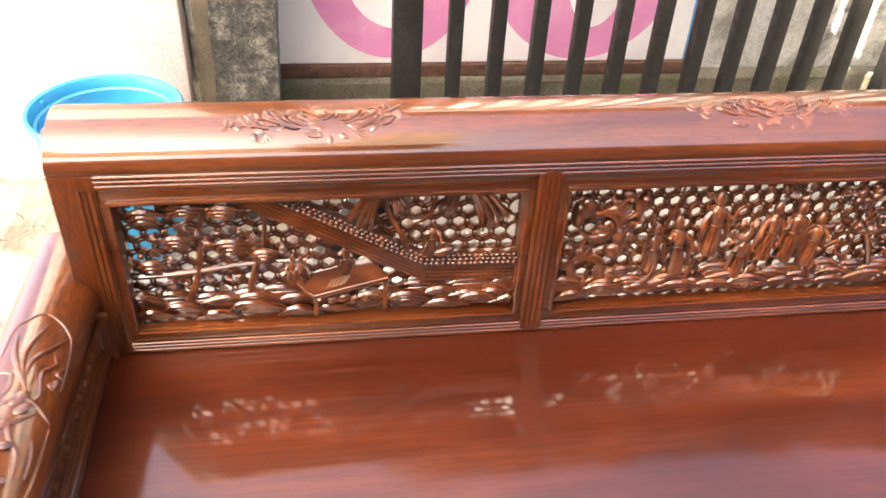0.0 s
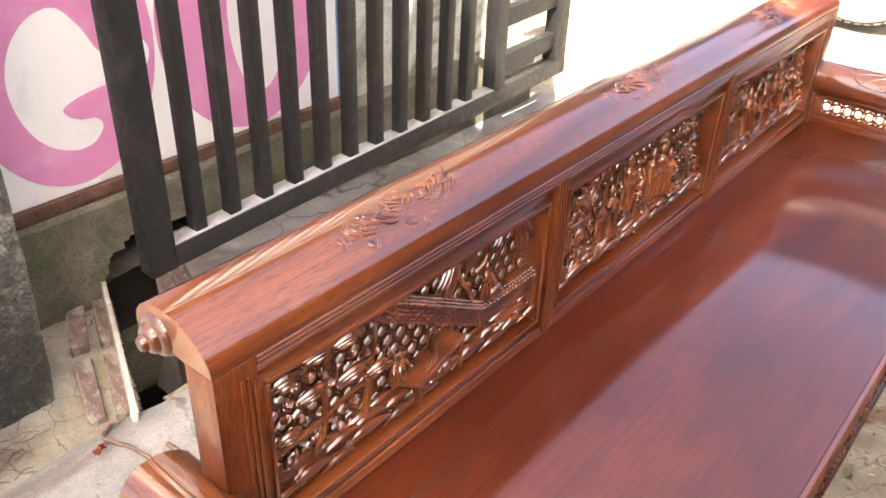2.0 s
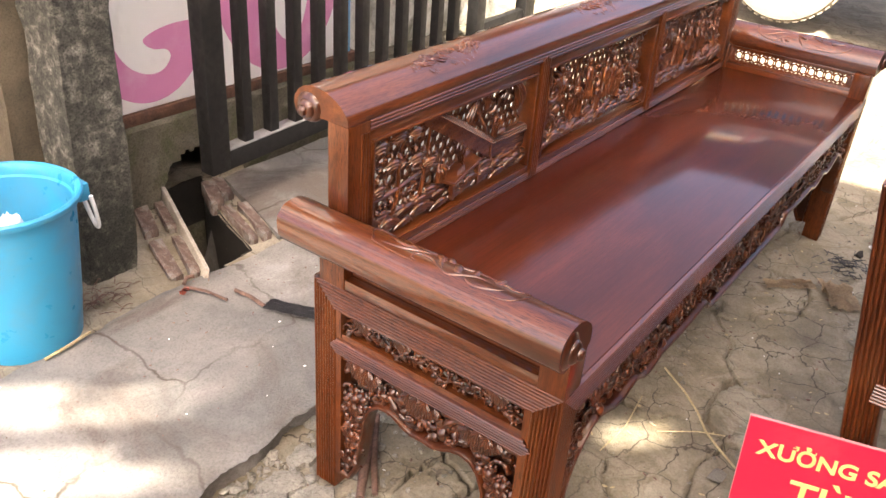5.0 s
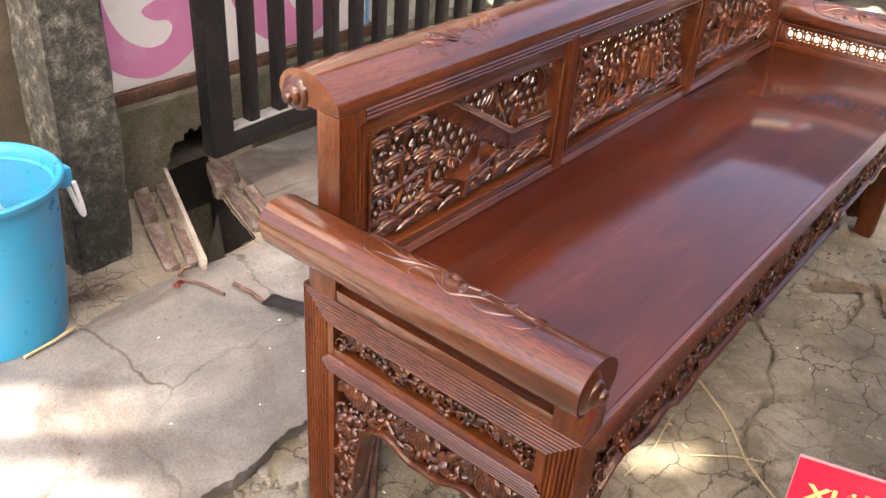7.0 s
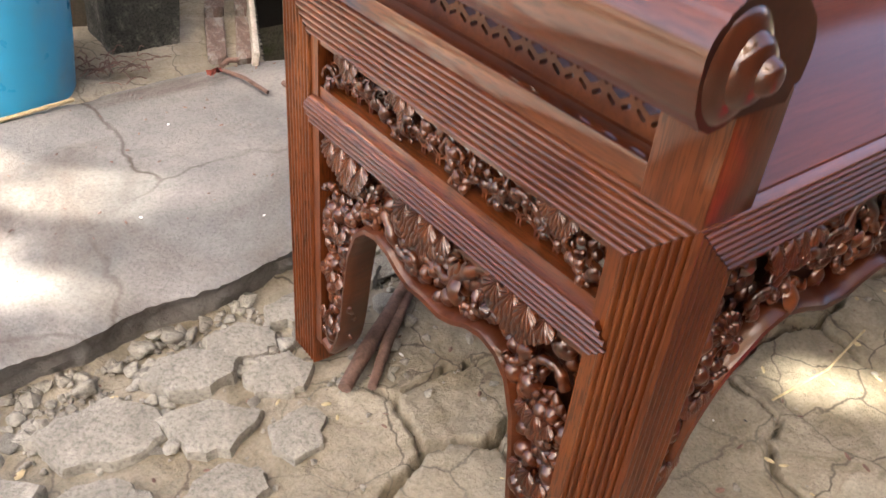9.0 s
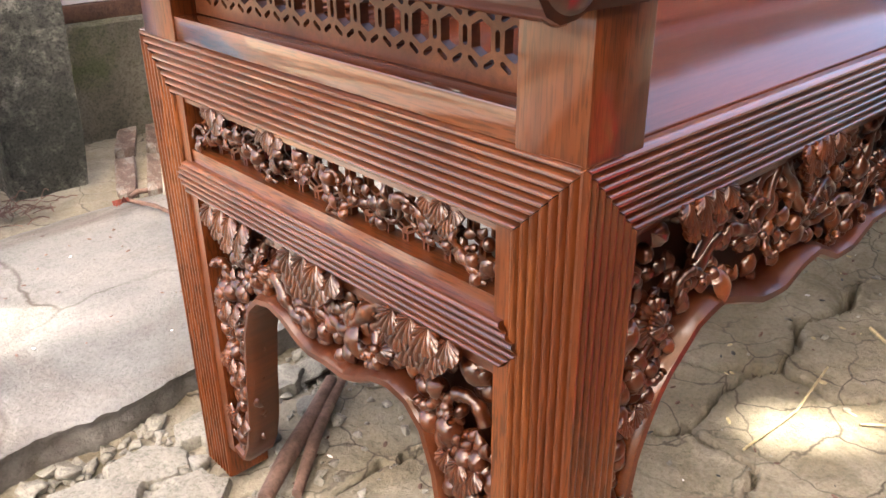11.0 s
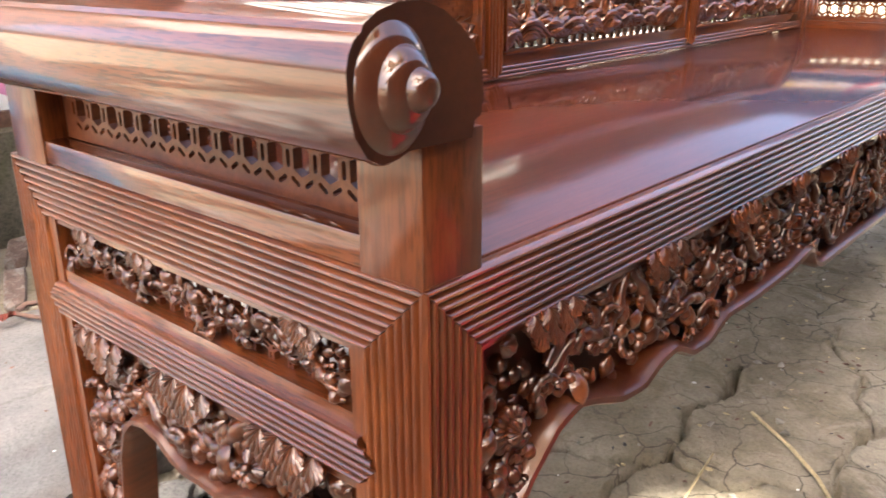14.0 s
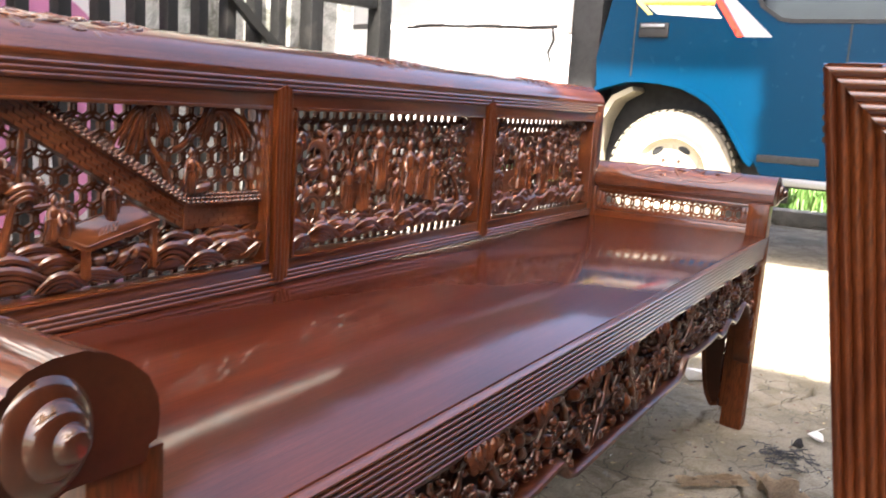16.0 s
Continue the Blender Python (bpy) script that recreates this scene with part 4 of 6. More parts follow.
def wave_rows(pile, a, b, rng, top, rows=4):
    """Rolling curls of water or cloud along the foot of a panel."""
    for r in range(rows):
        u = a - rng.uniform(0, 0.03)
        while u < b:
            w = rng.uniform(0.055, 0.10)
            h = w * rng.uniform(0.22, 0.36)
            z0 = 0.594 + (top - 0.60) * r / rows + rng.uniform(0.0, 0.012)
            peak = rng.uniform(0.3, 0.6)
            for g in range(4):
                k = 1 - 0.22 * g
                pts = []
                for t in np.linspace(0, 1, 13):
                    rise = math.sin(math.pi * t ** (math.log(0.5) / math.log(peak)))
                    pts.append((PANEL_BASE @ Vector((min(max(u + w * (0.5 + (t - 0.5) * k * 1.1), a + 0.003), b - 0.003), max(z0 + h * k * rise - 0.002 * g, 0.592), 0.014 - 0.004 * r + 0.0045 * k * rise - 0.0012 * g)))[:])
                tube_into(pile, pts, 0.0006 + (0.0052 - 0.0006 * g) * np.sin(np.linspace(0.2, 2.95, 13)))
            put(pile, BLOB, PANEL_BASE, min(max(u + 0.5 * w, a + 0.3 * w), b - 0.3 * w), z0 + h * 0.2, 0.005, 0, (w * 0.42, h * 0.62, 0.010))
            u += w * rng.uniform(0.62, 0.85)


def foliage(pile, cu, cz, r, rng, count, flat=0.7):
    for k in range(count):
        a, d = rng.uniform(0, 6.3), r * math.sqrt(rng.random())
        s = rng.uniform(0.010, 0.017)
        put(pile, PETAL if rng.random() < 0.5 else LEAF, PANEL_BASE, cu + d * math.cos(a), cz + flat * d * math.sin(a), 0.006 + 0.010 * (1 - d / r), a + rng.uniform(-1, 1), (s, s, s * 0.8), rng.uniform(-0.6, 0.3), rng.uniform(-0.4, 0.4))


def trunk(pile, u0, z0, u1, z1, rng, r=0.006):
    pts = [(PANEL_BASE @ Vector((u0 + (u1 - u0) * t + 0.008 * math.sin(5 * t + u0 * 40), z0 + (z1 - z0) * t, 0.010 + 0.003 * math.sin(7 * t))))[:] for t in np.linspace(0, 1, 10)]
    tube_into(pile, pts, np.linspace(r, r * 0.55, 10))


def robed(pile, u, z, h, rng):
    """A plain upright shape: a tapering body, shoulders and a ball."""
    w = h * 0.128
    lean = rng.uniform(-0.14, 0.14)
    prof = ((0.0, 1.15), (0.06, 1.2), (0.2, 1.02), (0.36, 0.8), (0.46, 0.74), (0.56, 0.92), (0.66, 1.05), (0.73, 0.9), (0.775, 0.42), (0.80, 0.36), (0.83, 0.55), (0.88, 0.68), (0.93, 0.62), (0.965, 0.42), (1.0, 0.30), (1.02, 0.05))
    at = lambda f, side=0.0, d=0.012: PANEL_BASE @ Vector((u + lean * h * f + 0.01 * h * math.sin(5 * f) + side, z + h * f, d))
    tube_into(pile, [at(f)[:] for f, _ in prof], [w * 0.9 * r for _, r in prof], 10)
    for sgn in (-1, 1):
        bend = rng.uniform(-0.25, 0.2)
        pts = [at(0.69 - (0.26 + bend * 0.4) * t + (0.14 + bend) * t * t, sgn * w * (0.75 + 0.75 * math.sin(1.8 * t)), 0.013 + 0.007 * t)[:] for t in np.linspace(0, 1, 7)]
        tube_into(pile, pts, np.linspace(w * 0.40, w * 0.30, 7))
    for f, r in ((0.48, 0.86), (0.75, 0.62)):
        tube_into(pile, [at(f, w * r * math.cos(q), 0.012 + w * 0.62 * r * math.sin(q))[:] for q in np.linspace(-0.4, 3.5, 9)], 0.0016)
    for sgn in (-1, 1):
        tube_into(pile, [at(0.66 - 0.5 * t, sgn * w * (1.25 + 0.25 * t), 0.014)[:] for t in np.linspace(0, 1, 6)], 0.0008 + 0.26 * w * np.sin(np.linspace(0.5, 3.0, 6)))
    for k in range(5):
        tube_into(pile, [at(0.02 + 0.44 * t, w * (-0.8 + 0.4 * k) * (1 - 0.3 * t), 0.012 + 0.75 * w * (1 - 0.12 * (k - 2) ** 2))[:] for t in np.linspace(0, 1, 5)], 0.0019)


def rock(pile, u, z, r, rng):
    for k in range(7):
        put(pile, BLOB, PANEL_BASE, u + rng.uniform(-r, r), z + rng.uniform(-r, r) * 0.7, 0.006, rng.uniform(0, 3), (r * rng.uniform(0.3, 0.6), r * rng.uniform(0.25, 0.4), 0.011))
    for k in range(8):
        a = rng.uniform(0, 6.3)
        pts = [(PANEL_BASE @ Vector((u + r * (0.75 * math.cos(a + 2.2 * t)) * (1 - 0.5 * t), z + 0.7 * r * math.sin(a + 2.2 * t) * (1 - 0.5 * t), 0.015)))[:] for t in np.linspace(0, 1, 8)]
        tube_into(pile, pts, 0.0005 + 0.003 * np.sin(np.linspace(0.2, 3, 8)))


def strip_quad(pile, p0, p1, h, d0, d1, up=None):
    """A sloping bar between two points of the panel, h high, from depth d0 to d1."""
    c = [(p0[0], p0[1]), (p1[0], p1[1]), (p1[0], p1[1] + h), (p0[0], p0[1] + h)]
    v = np.array([(x, y, d) for d in (d0, d1) for x, y in c])
    pile.add(v, [(0, 3, 2, 1), (4, 5, 6, 7), (0, 1, 5, 4), (1, 2, 6, 5), (2, 3, 7, 6), (3, 0, 4, 7)], PANEL_BASE)


def wall_run(pile, p0, p1, rows, n, hb, tile_rows):
    """A garden wall in relief: courses of little bricks under a ridge of tiles."""
    (u0, z0), (u1, z1) = p0, p1
    strip_quad(pile, p0, p1, rows * hb, 0.002, 0.0125)
    for r in range(rows):
        for k in range(n + 1):
            a, b = (k - 0.5 * (r % 2)) / n, (k + 1 - 0.5 * (r % 2)) / n
            a, b = max(a, 0) + 0.004, min(b, 1) - 0.004
            if b - a < 0.01:
                continue
            strip_quad(pile, (u0 + (u1 - u0) * a, z0 + (z1 - z0) * a + r * hb + 0.0006), (u0 + (u1 - u0) * b, z0 + (z1 - z0) * b + r * hb + 0.0006), hb - 0.0012, 0.010, 0.0142)
    top, m = rows * hb, int(n * 2.2)
    if tile_rows:
        strip_quad(pile, (u0, z0 + top), (u1, z1 + top), tile_rows * 0.0052, 0.003, 0.0125)
        strip_quad(pile, (u0, z0 + top - 0.0012), (u1, z1 + top - 0.0012), 0.0026, 0.003, 0.0185)
    for r in range(tile_rows):
        for k in range(m):
            t = (k + 0.5 + 0.25 * (r % 2)) / m
            put(pile, SMALL_BLOB, PANEL_BASE, u0 + (u1 - u0) * t, z0 + (z1 - z0) * t + top + 0.0030 + r * 0.0052, 0.0172 - 0.0020 * r, math.atan2(z1 - z0, u1 - u0), (math.hypot(u1 - u0, z1 - z0) / m * 0.50, 0.0036, 0.0034))


def fronds(pile, u, z, reach, drop, count=11):
    """A drooping bunch of palm strands from one point."""
    for k in range(count):
        f = (k + 0.5) / count
        pts = []
        for t in np.linspace(0, 1, 11):
            pts.append((PANEL_BASE @ Vector((u + reach * (0.35 + 0.65 * f) * math.sin(1.5 * t), min(z + 0.010 * math.sin(math.pi * min(1, 1.6 * t)) - drop * (1.15 - 0.45 * f) * t * t + 0.004 * math.sin(k), 0.819), 0.007 + 0.010 * math.sin(2.4 * t) + 0.0025 * math.sin(2.3 * k))))[:])
        tube_into(pile, pts, 0.0006 + 0.0027 * np.sin(np.linspace(0.5, 2.9, 11)), 6)


for number, (a, b) in enumerate(OPEN):
    rng = random.Random(90 + number)
    pile = lattice(0.0262, 0.0222, a, b, 0.592, 0.818, 0.006, lambda u, v, d: Vector((u, YF + 0.032 + d, v)), 0.36, 0.13)
    panel = pile.mesh("back_panel", LATTICE, bench, "carved panel over a screen of hexagons")
    pile = Pile()
    w = b - a
    if number == 0:
        corner = (0.522, 0.650)
        wall_run(pile, (0.262, 0.802), corner, 5, 16, 0.0070, 3)
        wall_run(pile, corner, (b, 0.646), 5, 8, 0.0070, 3)
        strip_quad(pile, (corner[0] - 0.003, corner[1] - 0.001), (corner[0] + 0.003, corner[1] - 0.001), 0.036, 0.003, 0.0165)
        wave_rows(pile, a, b, rng, 0.635, 3)
        trunk(pile, 0.490, 0.705, 0.470, 0.806, rng, 0.0055)
        trunk(pile, 0.500, 0.760, 0.580, 0.808, rng, 0.0050)
        for u, z, reach, drop in ((0.466, 0.806, -0.058, 0.052), (0.466, 0.808, 0.034, 0.030), (0.578, 0.807, 0.074, 0.062), (0.578, 0.809, -0.036, 0.034)):
            fronds(pile, u, z, reach, drop)
        robed(pile, 0.532, 0.700, 0.064, rng)
        put(pile, BLOB, PANEL_BASE, 0.552, 0.708, 0.013, 0.3, (0.020, 0.009, 0.009))
        # a low table with a board on it, and two seated shapes
        top4 = ((0.356, 0.647, 0.030), (0.469, 0.670, 0.024), (0.439, 0.693, 0.008), (0.322, 0.663, 0.012))
        v = np.array([(x, z - dz, d) for dz in (0.0, 0.0065) for x, z, d in top4])
        pile.add(v, [(0, 1, 2, 3), (7, 6, 5, 4), (0, 4, 5, 1), (1, 5, 6, 2), (2, 6, 7, 3), (3, 7, 4, 0)], PANEL_BASE)
        rim4 = [top4[k] for k in (0, 1, 2, 3, 0)]
        tube_into(pile, [(PANEL_BASE @ Vector((x, z + 0.0006, d)))[:] for x, z, d in rim4], 0.0014, 6)
        for k in range(5):
            tube_into(pile, [(PANEL_BASE @ Vector((0.376 + 0.006 * k + 0.010 * t, 0.657 + 0.0012 * k + 0.010 * t, 0.025 - 0.007 * t)))[:] for t in (0.0, 0.5, 1.0)], 0.0016, 5)
        for u, z1, d in ((0.358, 0.643, 0.028), (0.464, 0.666, 0.022), (0.325, 0.658, 0.012)):
            strip_quad(pile, (u - 0.0035, 0.606), (u + 0.0035, 0.606), z1 - 0.606, d - 0.008, d)
        robed(pile, 0.340, 0.648, 0.058, rng)
        robed(pile, 0.404, 0.672, 0.058, rng)
        for q in range(4):
            put(pile, BLOB, PANEL_BASE, 0.382 + 0.018 * q, 0.626 + 0.004 * (q % 2), 0.014, 0.4 * q, (0.013, 0.010, 0.010))
        for cu, cz, cw, ch in ((0.06, 0.79, 0.05, 0.022), (0.16, 0.80, 0.05, 0.018), (0.245, 0.795, 0.045, 0.016), (0.13, 0.745, 0.045, 0.018), (0.26, 0.735, 0.05, 0.02), (0.06, 0.70, 0.04, 0.02), (0.34, 0.715, 0.04, 0.018)):
            for g in range(9):
                a0 = g * 0.7
                put(pile, PETAL if g % 3 else LEAF, PANEL_BASE, min(max(a + cu * w + cw * 0.62 * math.cos(a0), a + 0.012), b), min(cz + ch * 0.6 * math.sin(a0), 0.808), 0.010 + 0.003 * math.sin(2.1 * g), a0 - 1.57, (cw * 0.36, ch * 0.62, 0.010), -0.3)
            for g in range(3):
                x0 = a + max(cu * w, cw * 0.7)
                tube_into(pile, [(PANEL_BASE @ Vector((x0 + cw * (t - 0.5) * (1.1 - 0.25 * g), min(cz + ch * (0.5 * math.sin(math.pi * t) - 0.35 * g), 0.812), 0.014 + 0.004 * math.sin(3.1 * t))))[:] for t in np.linspace(0, 1, 10)], 0.0008 + 0.0045 * np.sin(np.linspace(0.2, 2.95, 10)))
        for cu, cz, r, n in ((0.20, 0.66, 0.05, 16), (0.10, 0.66, 0.03, 10), (0.30, 0.72, 0.03, 10)):
            foliage(pile, a + cu * w, cz, r, rng, n, 0.6)
        trunk(pile, a + 0.12 * w, 0.62, a + 0.22 * w, 0.80, rng)
        trunk(pile, a + 0.30 * w, 0.62, a + 0.34 * w, 0.80, rng)
        trunk(pile, a + 0.02 * w, 0.68, a + 0.44 * w, 0.70, rng, 0.005)
        robed(pile, a + 0.40 * w, 0.655, 0.055, rng)
    else:
        wave_rows(pile, a, b, rng, 0.632, 3)
        rock(pile, a + 0.08 * w, 0.66, 0.045, rng)
        rock(pile, a + 0.10 * w, 0.745, 0.045, rng)
        rock(pile, a + 0.17 * w, 0.775, 0.03, rng)
        for k, u in enumerate((0.26, 0.33, 0.41, 0.50, 0.565, 0.63, 0.70) if number == 1 else (0.28, 0.36, 0.44, 0.50, 0.58, 0.65)):
            robed(pile, a + u * w, 0.650 - 0.02 * (k % 2) + 0.016 * (k % 3), rng.uniform(0.086, 0.116), rng)
        for u in (0.36, 0.55, 0.72):
            robed(pile, a + u * w, 0.605, 0.062, rng)
        for k in range(9):
            u = rng.uniform(0.2, 0.8)
            put(pile, BLOB, PANEL_BASE, a + u * w, 0.612 + rng.uniform(0, 0.016), 0.010, rng.uniform(-0.4, 0.4), (0.022, 0.010, 0.011))
        for cu, cz, r, n in ((0.82, 0.78, 0.045, 46), (0.92, 0.80, 0.03, 24), (0.86, 0.72, 0.045, 44), (0.93, 0.66, 0.035, 30), (0.80, 0.63, 0.04, 30), (0.62, 0.79, 0.03, 18)):
            foliage(pile, a + cu * w, cz, r, rng, n, 0.6)
        trunk(pile, a + 0.90 * w, 0.60, a + 0.84 * w, 0.80, rng)
        trunk(pile, a + 0.26 * w, 0.67, a + 0.30 * w, 0.81, rng, 0.004)
        for k in range(70):
            u, z = rng.uniform(0.04, 0.80), rng.uniform(0.62, 0.80)
            put(pile, LEAF if k % 3 else PETAL, PANEL_BASE, a + u * w, z, rng.uniform(0.006, 0.017), rng.uniform(0, 6.3), (0.013, 0.018, 0.010), -0.3)
        for k in range(30):
            x0, z0, a0 = a + rng.uniform(0.06, 0.8) * w, rng.uniform(0.62, 0.78), rng.uniform(0, 6.3)
            tube_into(pile, [(PANEL_BASE @ Vector((x0 + 0.03 * t * math.cos(a0 + t), min(z0 + 0.03 * t * math.sin(a0 + t), 0.815), 0.014)))[:] for t in np.linspace(0, 1, 8)], 0.0024)
        if number == 2:
            wall_run(pile, (a + 0.01 * w, 0.640), (a + 0.25 * w, 0.646), 7, 3, 0.0075, 0)
            foliage(pile, a + 0.1 * w, 0.79, 0.05, rng, 40, 0.5)
    pile.mesh("relief", CARVED, panel, "deep relief of trees, walls and robed shapes", kind="stuff")


# ---- ground ----
def hash2(x, y):
    return noise.noise(Vector((x, y, 0.0)))


CRACKS = [
    [(0.62, 0.30), (0.66, 0.22), (0.72, 0.16), (0.70, 0.08), (0.76, 0.02), (0.78, -0.06), (0.74, -0.13), (0.80, -0.22), (0.78, -0.35)],
    [(0.20, 0.28), (0.30, 0.22), (0.40, 0.25), (0.50, 0.18), (0.62, 0.20), (0.72, 0.16), (0.86, 0.20), (0.98, 0.17), (1.10, 0.20)],
    [(0.78, -0.06), (0.90, -0.03), (1.02, -0.06), (1.10, 0.00), (1.22, 0.02), (1.30, 0.10), (1.40, 0.12)],
    [(1.02, -0.06), (1.00, -0.14), (1.04, -0.22)],
    [(1.30, 0.10), (1.36, 0.02), (1.46, -0.02), (1.50, -0.10), (1.62, -0.10), (1.72, -0.06)],
    [(1.72, 0.28), (1.76, 0.18), (1.70, 0.10), (1.72, -0.06)],
    [(0.50, 0.18), (0.48, 0.08), (0.40, 0.02), (0.38, -0.08), (0.30, -0.16)],
    [(0.38, -0.08), (0.50, -0.12), (0.58, -0.10), (0.74, -0.13)],
    [(-0.30, 0.42), (-0.20, 0.36), (-0.16, 0.28), (-0.06, 0.25), (0.04, 0.30), (0.12, 0.26), (0.20, 0.28)],
    [(-0.16, 0.28), (-0.20, 0.18), (-0.14, 0.10)], [(0.04, 0.30), (0.06, 0.40), (0.02, 0.48)], [(0.12, 0.26), (0.10, 0.16), (0.16, 0.06), (0.14, -0.04)],
    [(0.20, 0.28), (0.24, 0.38), (0.34, 0.44), (0.46, 0.42), (0.62, 0.46)], [(0.06, 0.40), (0.16, 0.42), (0.24, 0.38)],
    [(1.90, 0.14), (2.02, 0.10), (2.12, 0.12), (2.26, 0.06), (2.40, 0.08)], [(2.30, -0.02), (2.46, -0.10), (2.60, -0.12)], [(2.9, 0.3), (3.1, 0.1), (3.6, 0.05)],
]
HOLE = [(0.365, 1.372), (0.56, 1.412), (0.615, 1.58), (0.66, 1.70), (0.74, 1.85), (0.80, 1.96), (0.60, 1.96), (0.575, 1.855), (0.47, 1.62)]


def seg_dist(px, py, a, b):
    ax, ay, bx, by = *a, *b
    t = np.clip(((px - ax) * (bx - ax) + (py - ay) * (by - ay)) / ((bx - ax) ** 2 + (by - ay) ** 2), 0, 1)
    return np.hypot(px - ax - t * (bx - ax), py - ay - t * (by - ay))


def inside(px, py, poly):
    res = np.zeros(px.shape, bool)
    for (x0, y0), (x1, y1) in zip(poly, poly[1:] + poly[:1]):
        cross = (y0 > py) != (y1 > py)
        res ^= cross & (px < (x1 - x0) * (py - y0) / (y1 - y0 + 1e-12) + x0)
    return res


def smooth_noise(px, py, scale, seed):
    """Value noise on a lattice, for the lie of the ground."""
    rng = np.random.RandomState(seed)
    table = rng.rand(256, 256)
    x, y = px * scale + 1000.3, py * scale + 1000.7
    i, j = np.floor(x).astype(int), np.floor(y).astype(int)
    f, g = x - i, y - j
    f, g = f * f * (3 - 2 * f), g * g * (3 - 2 * g)
    q = lambda a, b: table[a % 256, b % 256]
    return (q(i, j) * (1 - f) + q(i + 1, j) * f) * (1 - g) + (q(i, j + 1) * (1 - f) + q(i + 1, j + 1) * f) * g - 0.5


def axis(lo, hi, step, far):
    """Ground lines: fine from lo to hi, wider and wider beyond."""
    out, x, s = list(np.arange(lo, hi, step)), hi, step
    while x < far:
        out.append(x)
        s = min(s * 1.22, 60)
        x += s
    x, s = lo - step, step
    while x > -far:
        out.insert(0, x)
        s = min(s * 1.22, 60)
        x -= s
    return np.array(out)


gx = axis(-0.55, 2.45, 0.005, 400)
gy = np.concatenate([axis(-0.40, 0.74, 0.005, 400)])
gy = np.unique(np.concatenate([gy[(gy < 0.74) | (gy > 2.05)], np.arange(0.74, 2.05, 0.016)]))
PX, PY = np.meshgrid(gx, gy)
wob_x, wob_y = PX + 0.02 * smooth_noise(PX, PY, 22, 1) + 0.010 * smooth_noise(PX, PY, 60, 2), PY + 0.02 * smooth_noise(PX, PY, 22, 3) + 0.010 * smooth_noise(PX, PY, 60, 4)
near = (np.abs(PX - 1.0) < 3) & (np.abs(PY - 0.5) < 3)
GZ = 0.014 * smooth_noise(PX, PY, 2.2, 5) + 0.009 * smooth_noise(PX, PY, 7, 6) + 0.006 * smooth_noise(PX, PY, 24, 7) + 0.004 * smooth_noise(PX, PY, 70, 8)
GZ = np.where(near, GZ, 0.02 * smooth_noise(PX, PY, 0.6, 9))
for k, line in enumerate(CRACKS):
    for a, b in zip(line, line[1:]):
        d = seg_dist(wob_x, wob_y, a, b)
        wide = (0.0062 if k in (0, 1, 8) else 0.0046) * (1 + 0.9 * smooth_noise(PX, PY, 14, 30 + k))
        GZ = GZ - 0.040 * np.clip(1.7 * (1 - d / np.maximum(wide, 0.004)), 0, 1) + 0.004 * np.exp(-(d / 0.03) ** 2) * (smooth_noise(PX, PY, 9, 60 + k))
rubble_zone = np.exp(-((PX + 0.12) / 0.36) ** 2 - ((PY - 0.60) / 0.14) ** 2)
GZ = GZ - 0.008 * rubble_zone + 0.012 * rubble_zone * smooth_noise(PX, PY, 26, 11)
GZ = GZ - 0.012 * np.exp(-((PY - 0.66) / 0.06) ** 2) * near + np.clip((PY - 0.80) / 0.1, 0, 1) * 0.02 * (PY < 2.5)
GZ = np.where((PY > 1.36) & (PY < 2.2) & near, GZ + 0.012 + 0.03 * np.clip(smooth_noise(PX, PY, 8, 12), -0.2, 1), GZ)
GZ = np.where(PX > 7.4, GZ + 0.10, GZ)
bm_v = np.stack([PX.ravel(), PY.ravel(), GZ.ravel()], 1)
cols = len(gx)
IN = inside(PX + 0.006, PY + 0.006, HOLE)
faces = [(r * cols + c, r * cols + c + 1, (r + 1) * cols + c + 1, (r + 1) * cols + c) for r in range(len(gy) - 1) for c in range(cols - 1) if not IN[r, c]]
me = bpy.data.meshes.new("ground")
me.from_pydata(bm_v.tolist(), [], faces)
me.materials.append(GROUND)
me.polygons.foreach_set("use_smooth", [True] * len(me.polygons))
tagged(new("ground", me), "cracked dusty cement yard with loose grit", "ground", kind="structure")


# pit lining, its colour already dark with the shade down there
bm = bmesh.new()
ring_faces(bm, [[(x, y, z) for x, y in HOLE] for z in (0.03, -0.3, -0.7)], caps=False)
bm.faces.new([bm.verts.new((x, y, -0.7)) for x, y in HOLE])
tagged(part("ditch", bm, SOIL_AND_SHADE), "deep dark ditch under the broken slab", "ditch", kind="structure")


def ground_at(x, y):
    i, j = int(np.argmin(np.abs(gy - y))), int(np.argmin(np.abs(gx - x)))
    return float(GZ[i, j])


# the raised slab behind the bench, with a broken edge
bm = bmesh.new()
sx = np.concatenate([np.arange(-2.4, -0.9, 0.022), np.arange(-0.9, 0.6, 0.007), np.arange(0.6, 2.9, 0.022)])
front = [0.705 + 0.05 * hash2(x * 2.1, 3) + 0.022 * hash2(x * 9, 5) + 0.006 * hash2(x * 31, 9) + 0.0025 * hash2(x * 90, 2) - (0.05 * max(0, -x - 0.1)) for x in sx]
rear = [1.372 + 0.03 * hash2(x * 2.3, 13) + 0.010 * hash2(x * 14, 15) for x in sx]
rows = []
for t in np.linspace(0, 1, 26):
    rows.append([(x, f + (r - f) * t, 0.047 + 0.008 * hash2(x * 3, t * 4) + 0.004 * hash2(x * 12, t * 14 + 7) - 0.006 * (t in (0.0, 1.0))) for x, f, r in zip(sx, front, rear)])
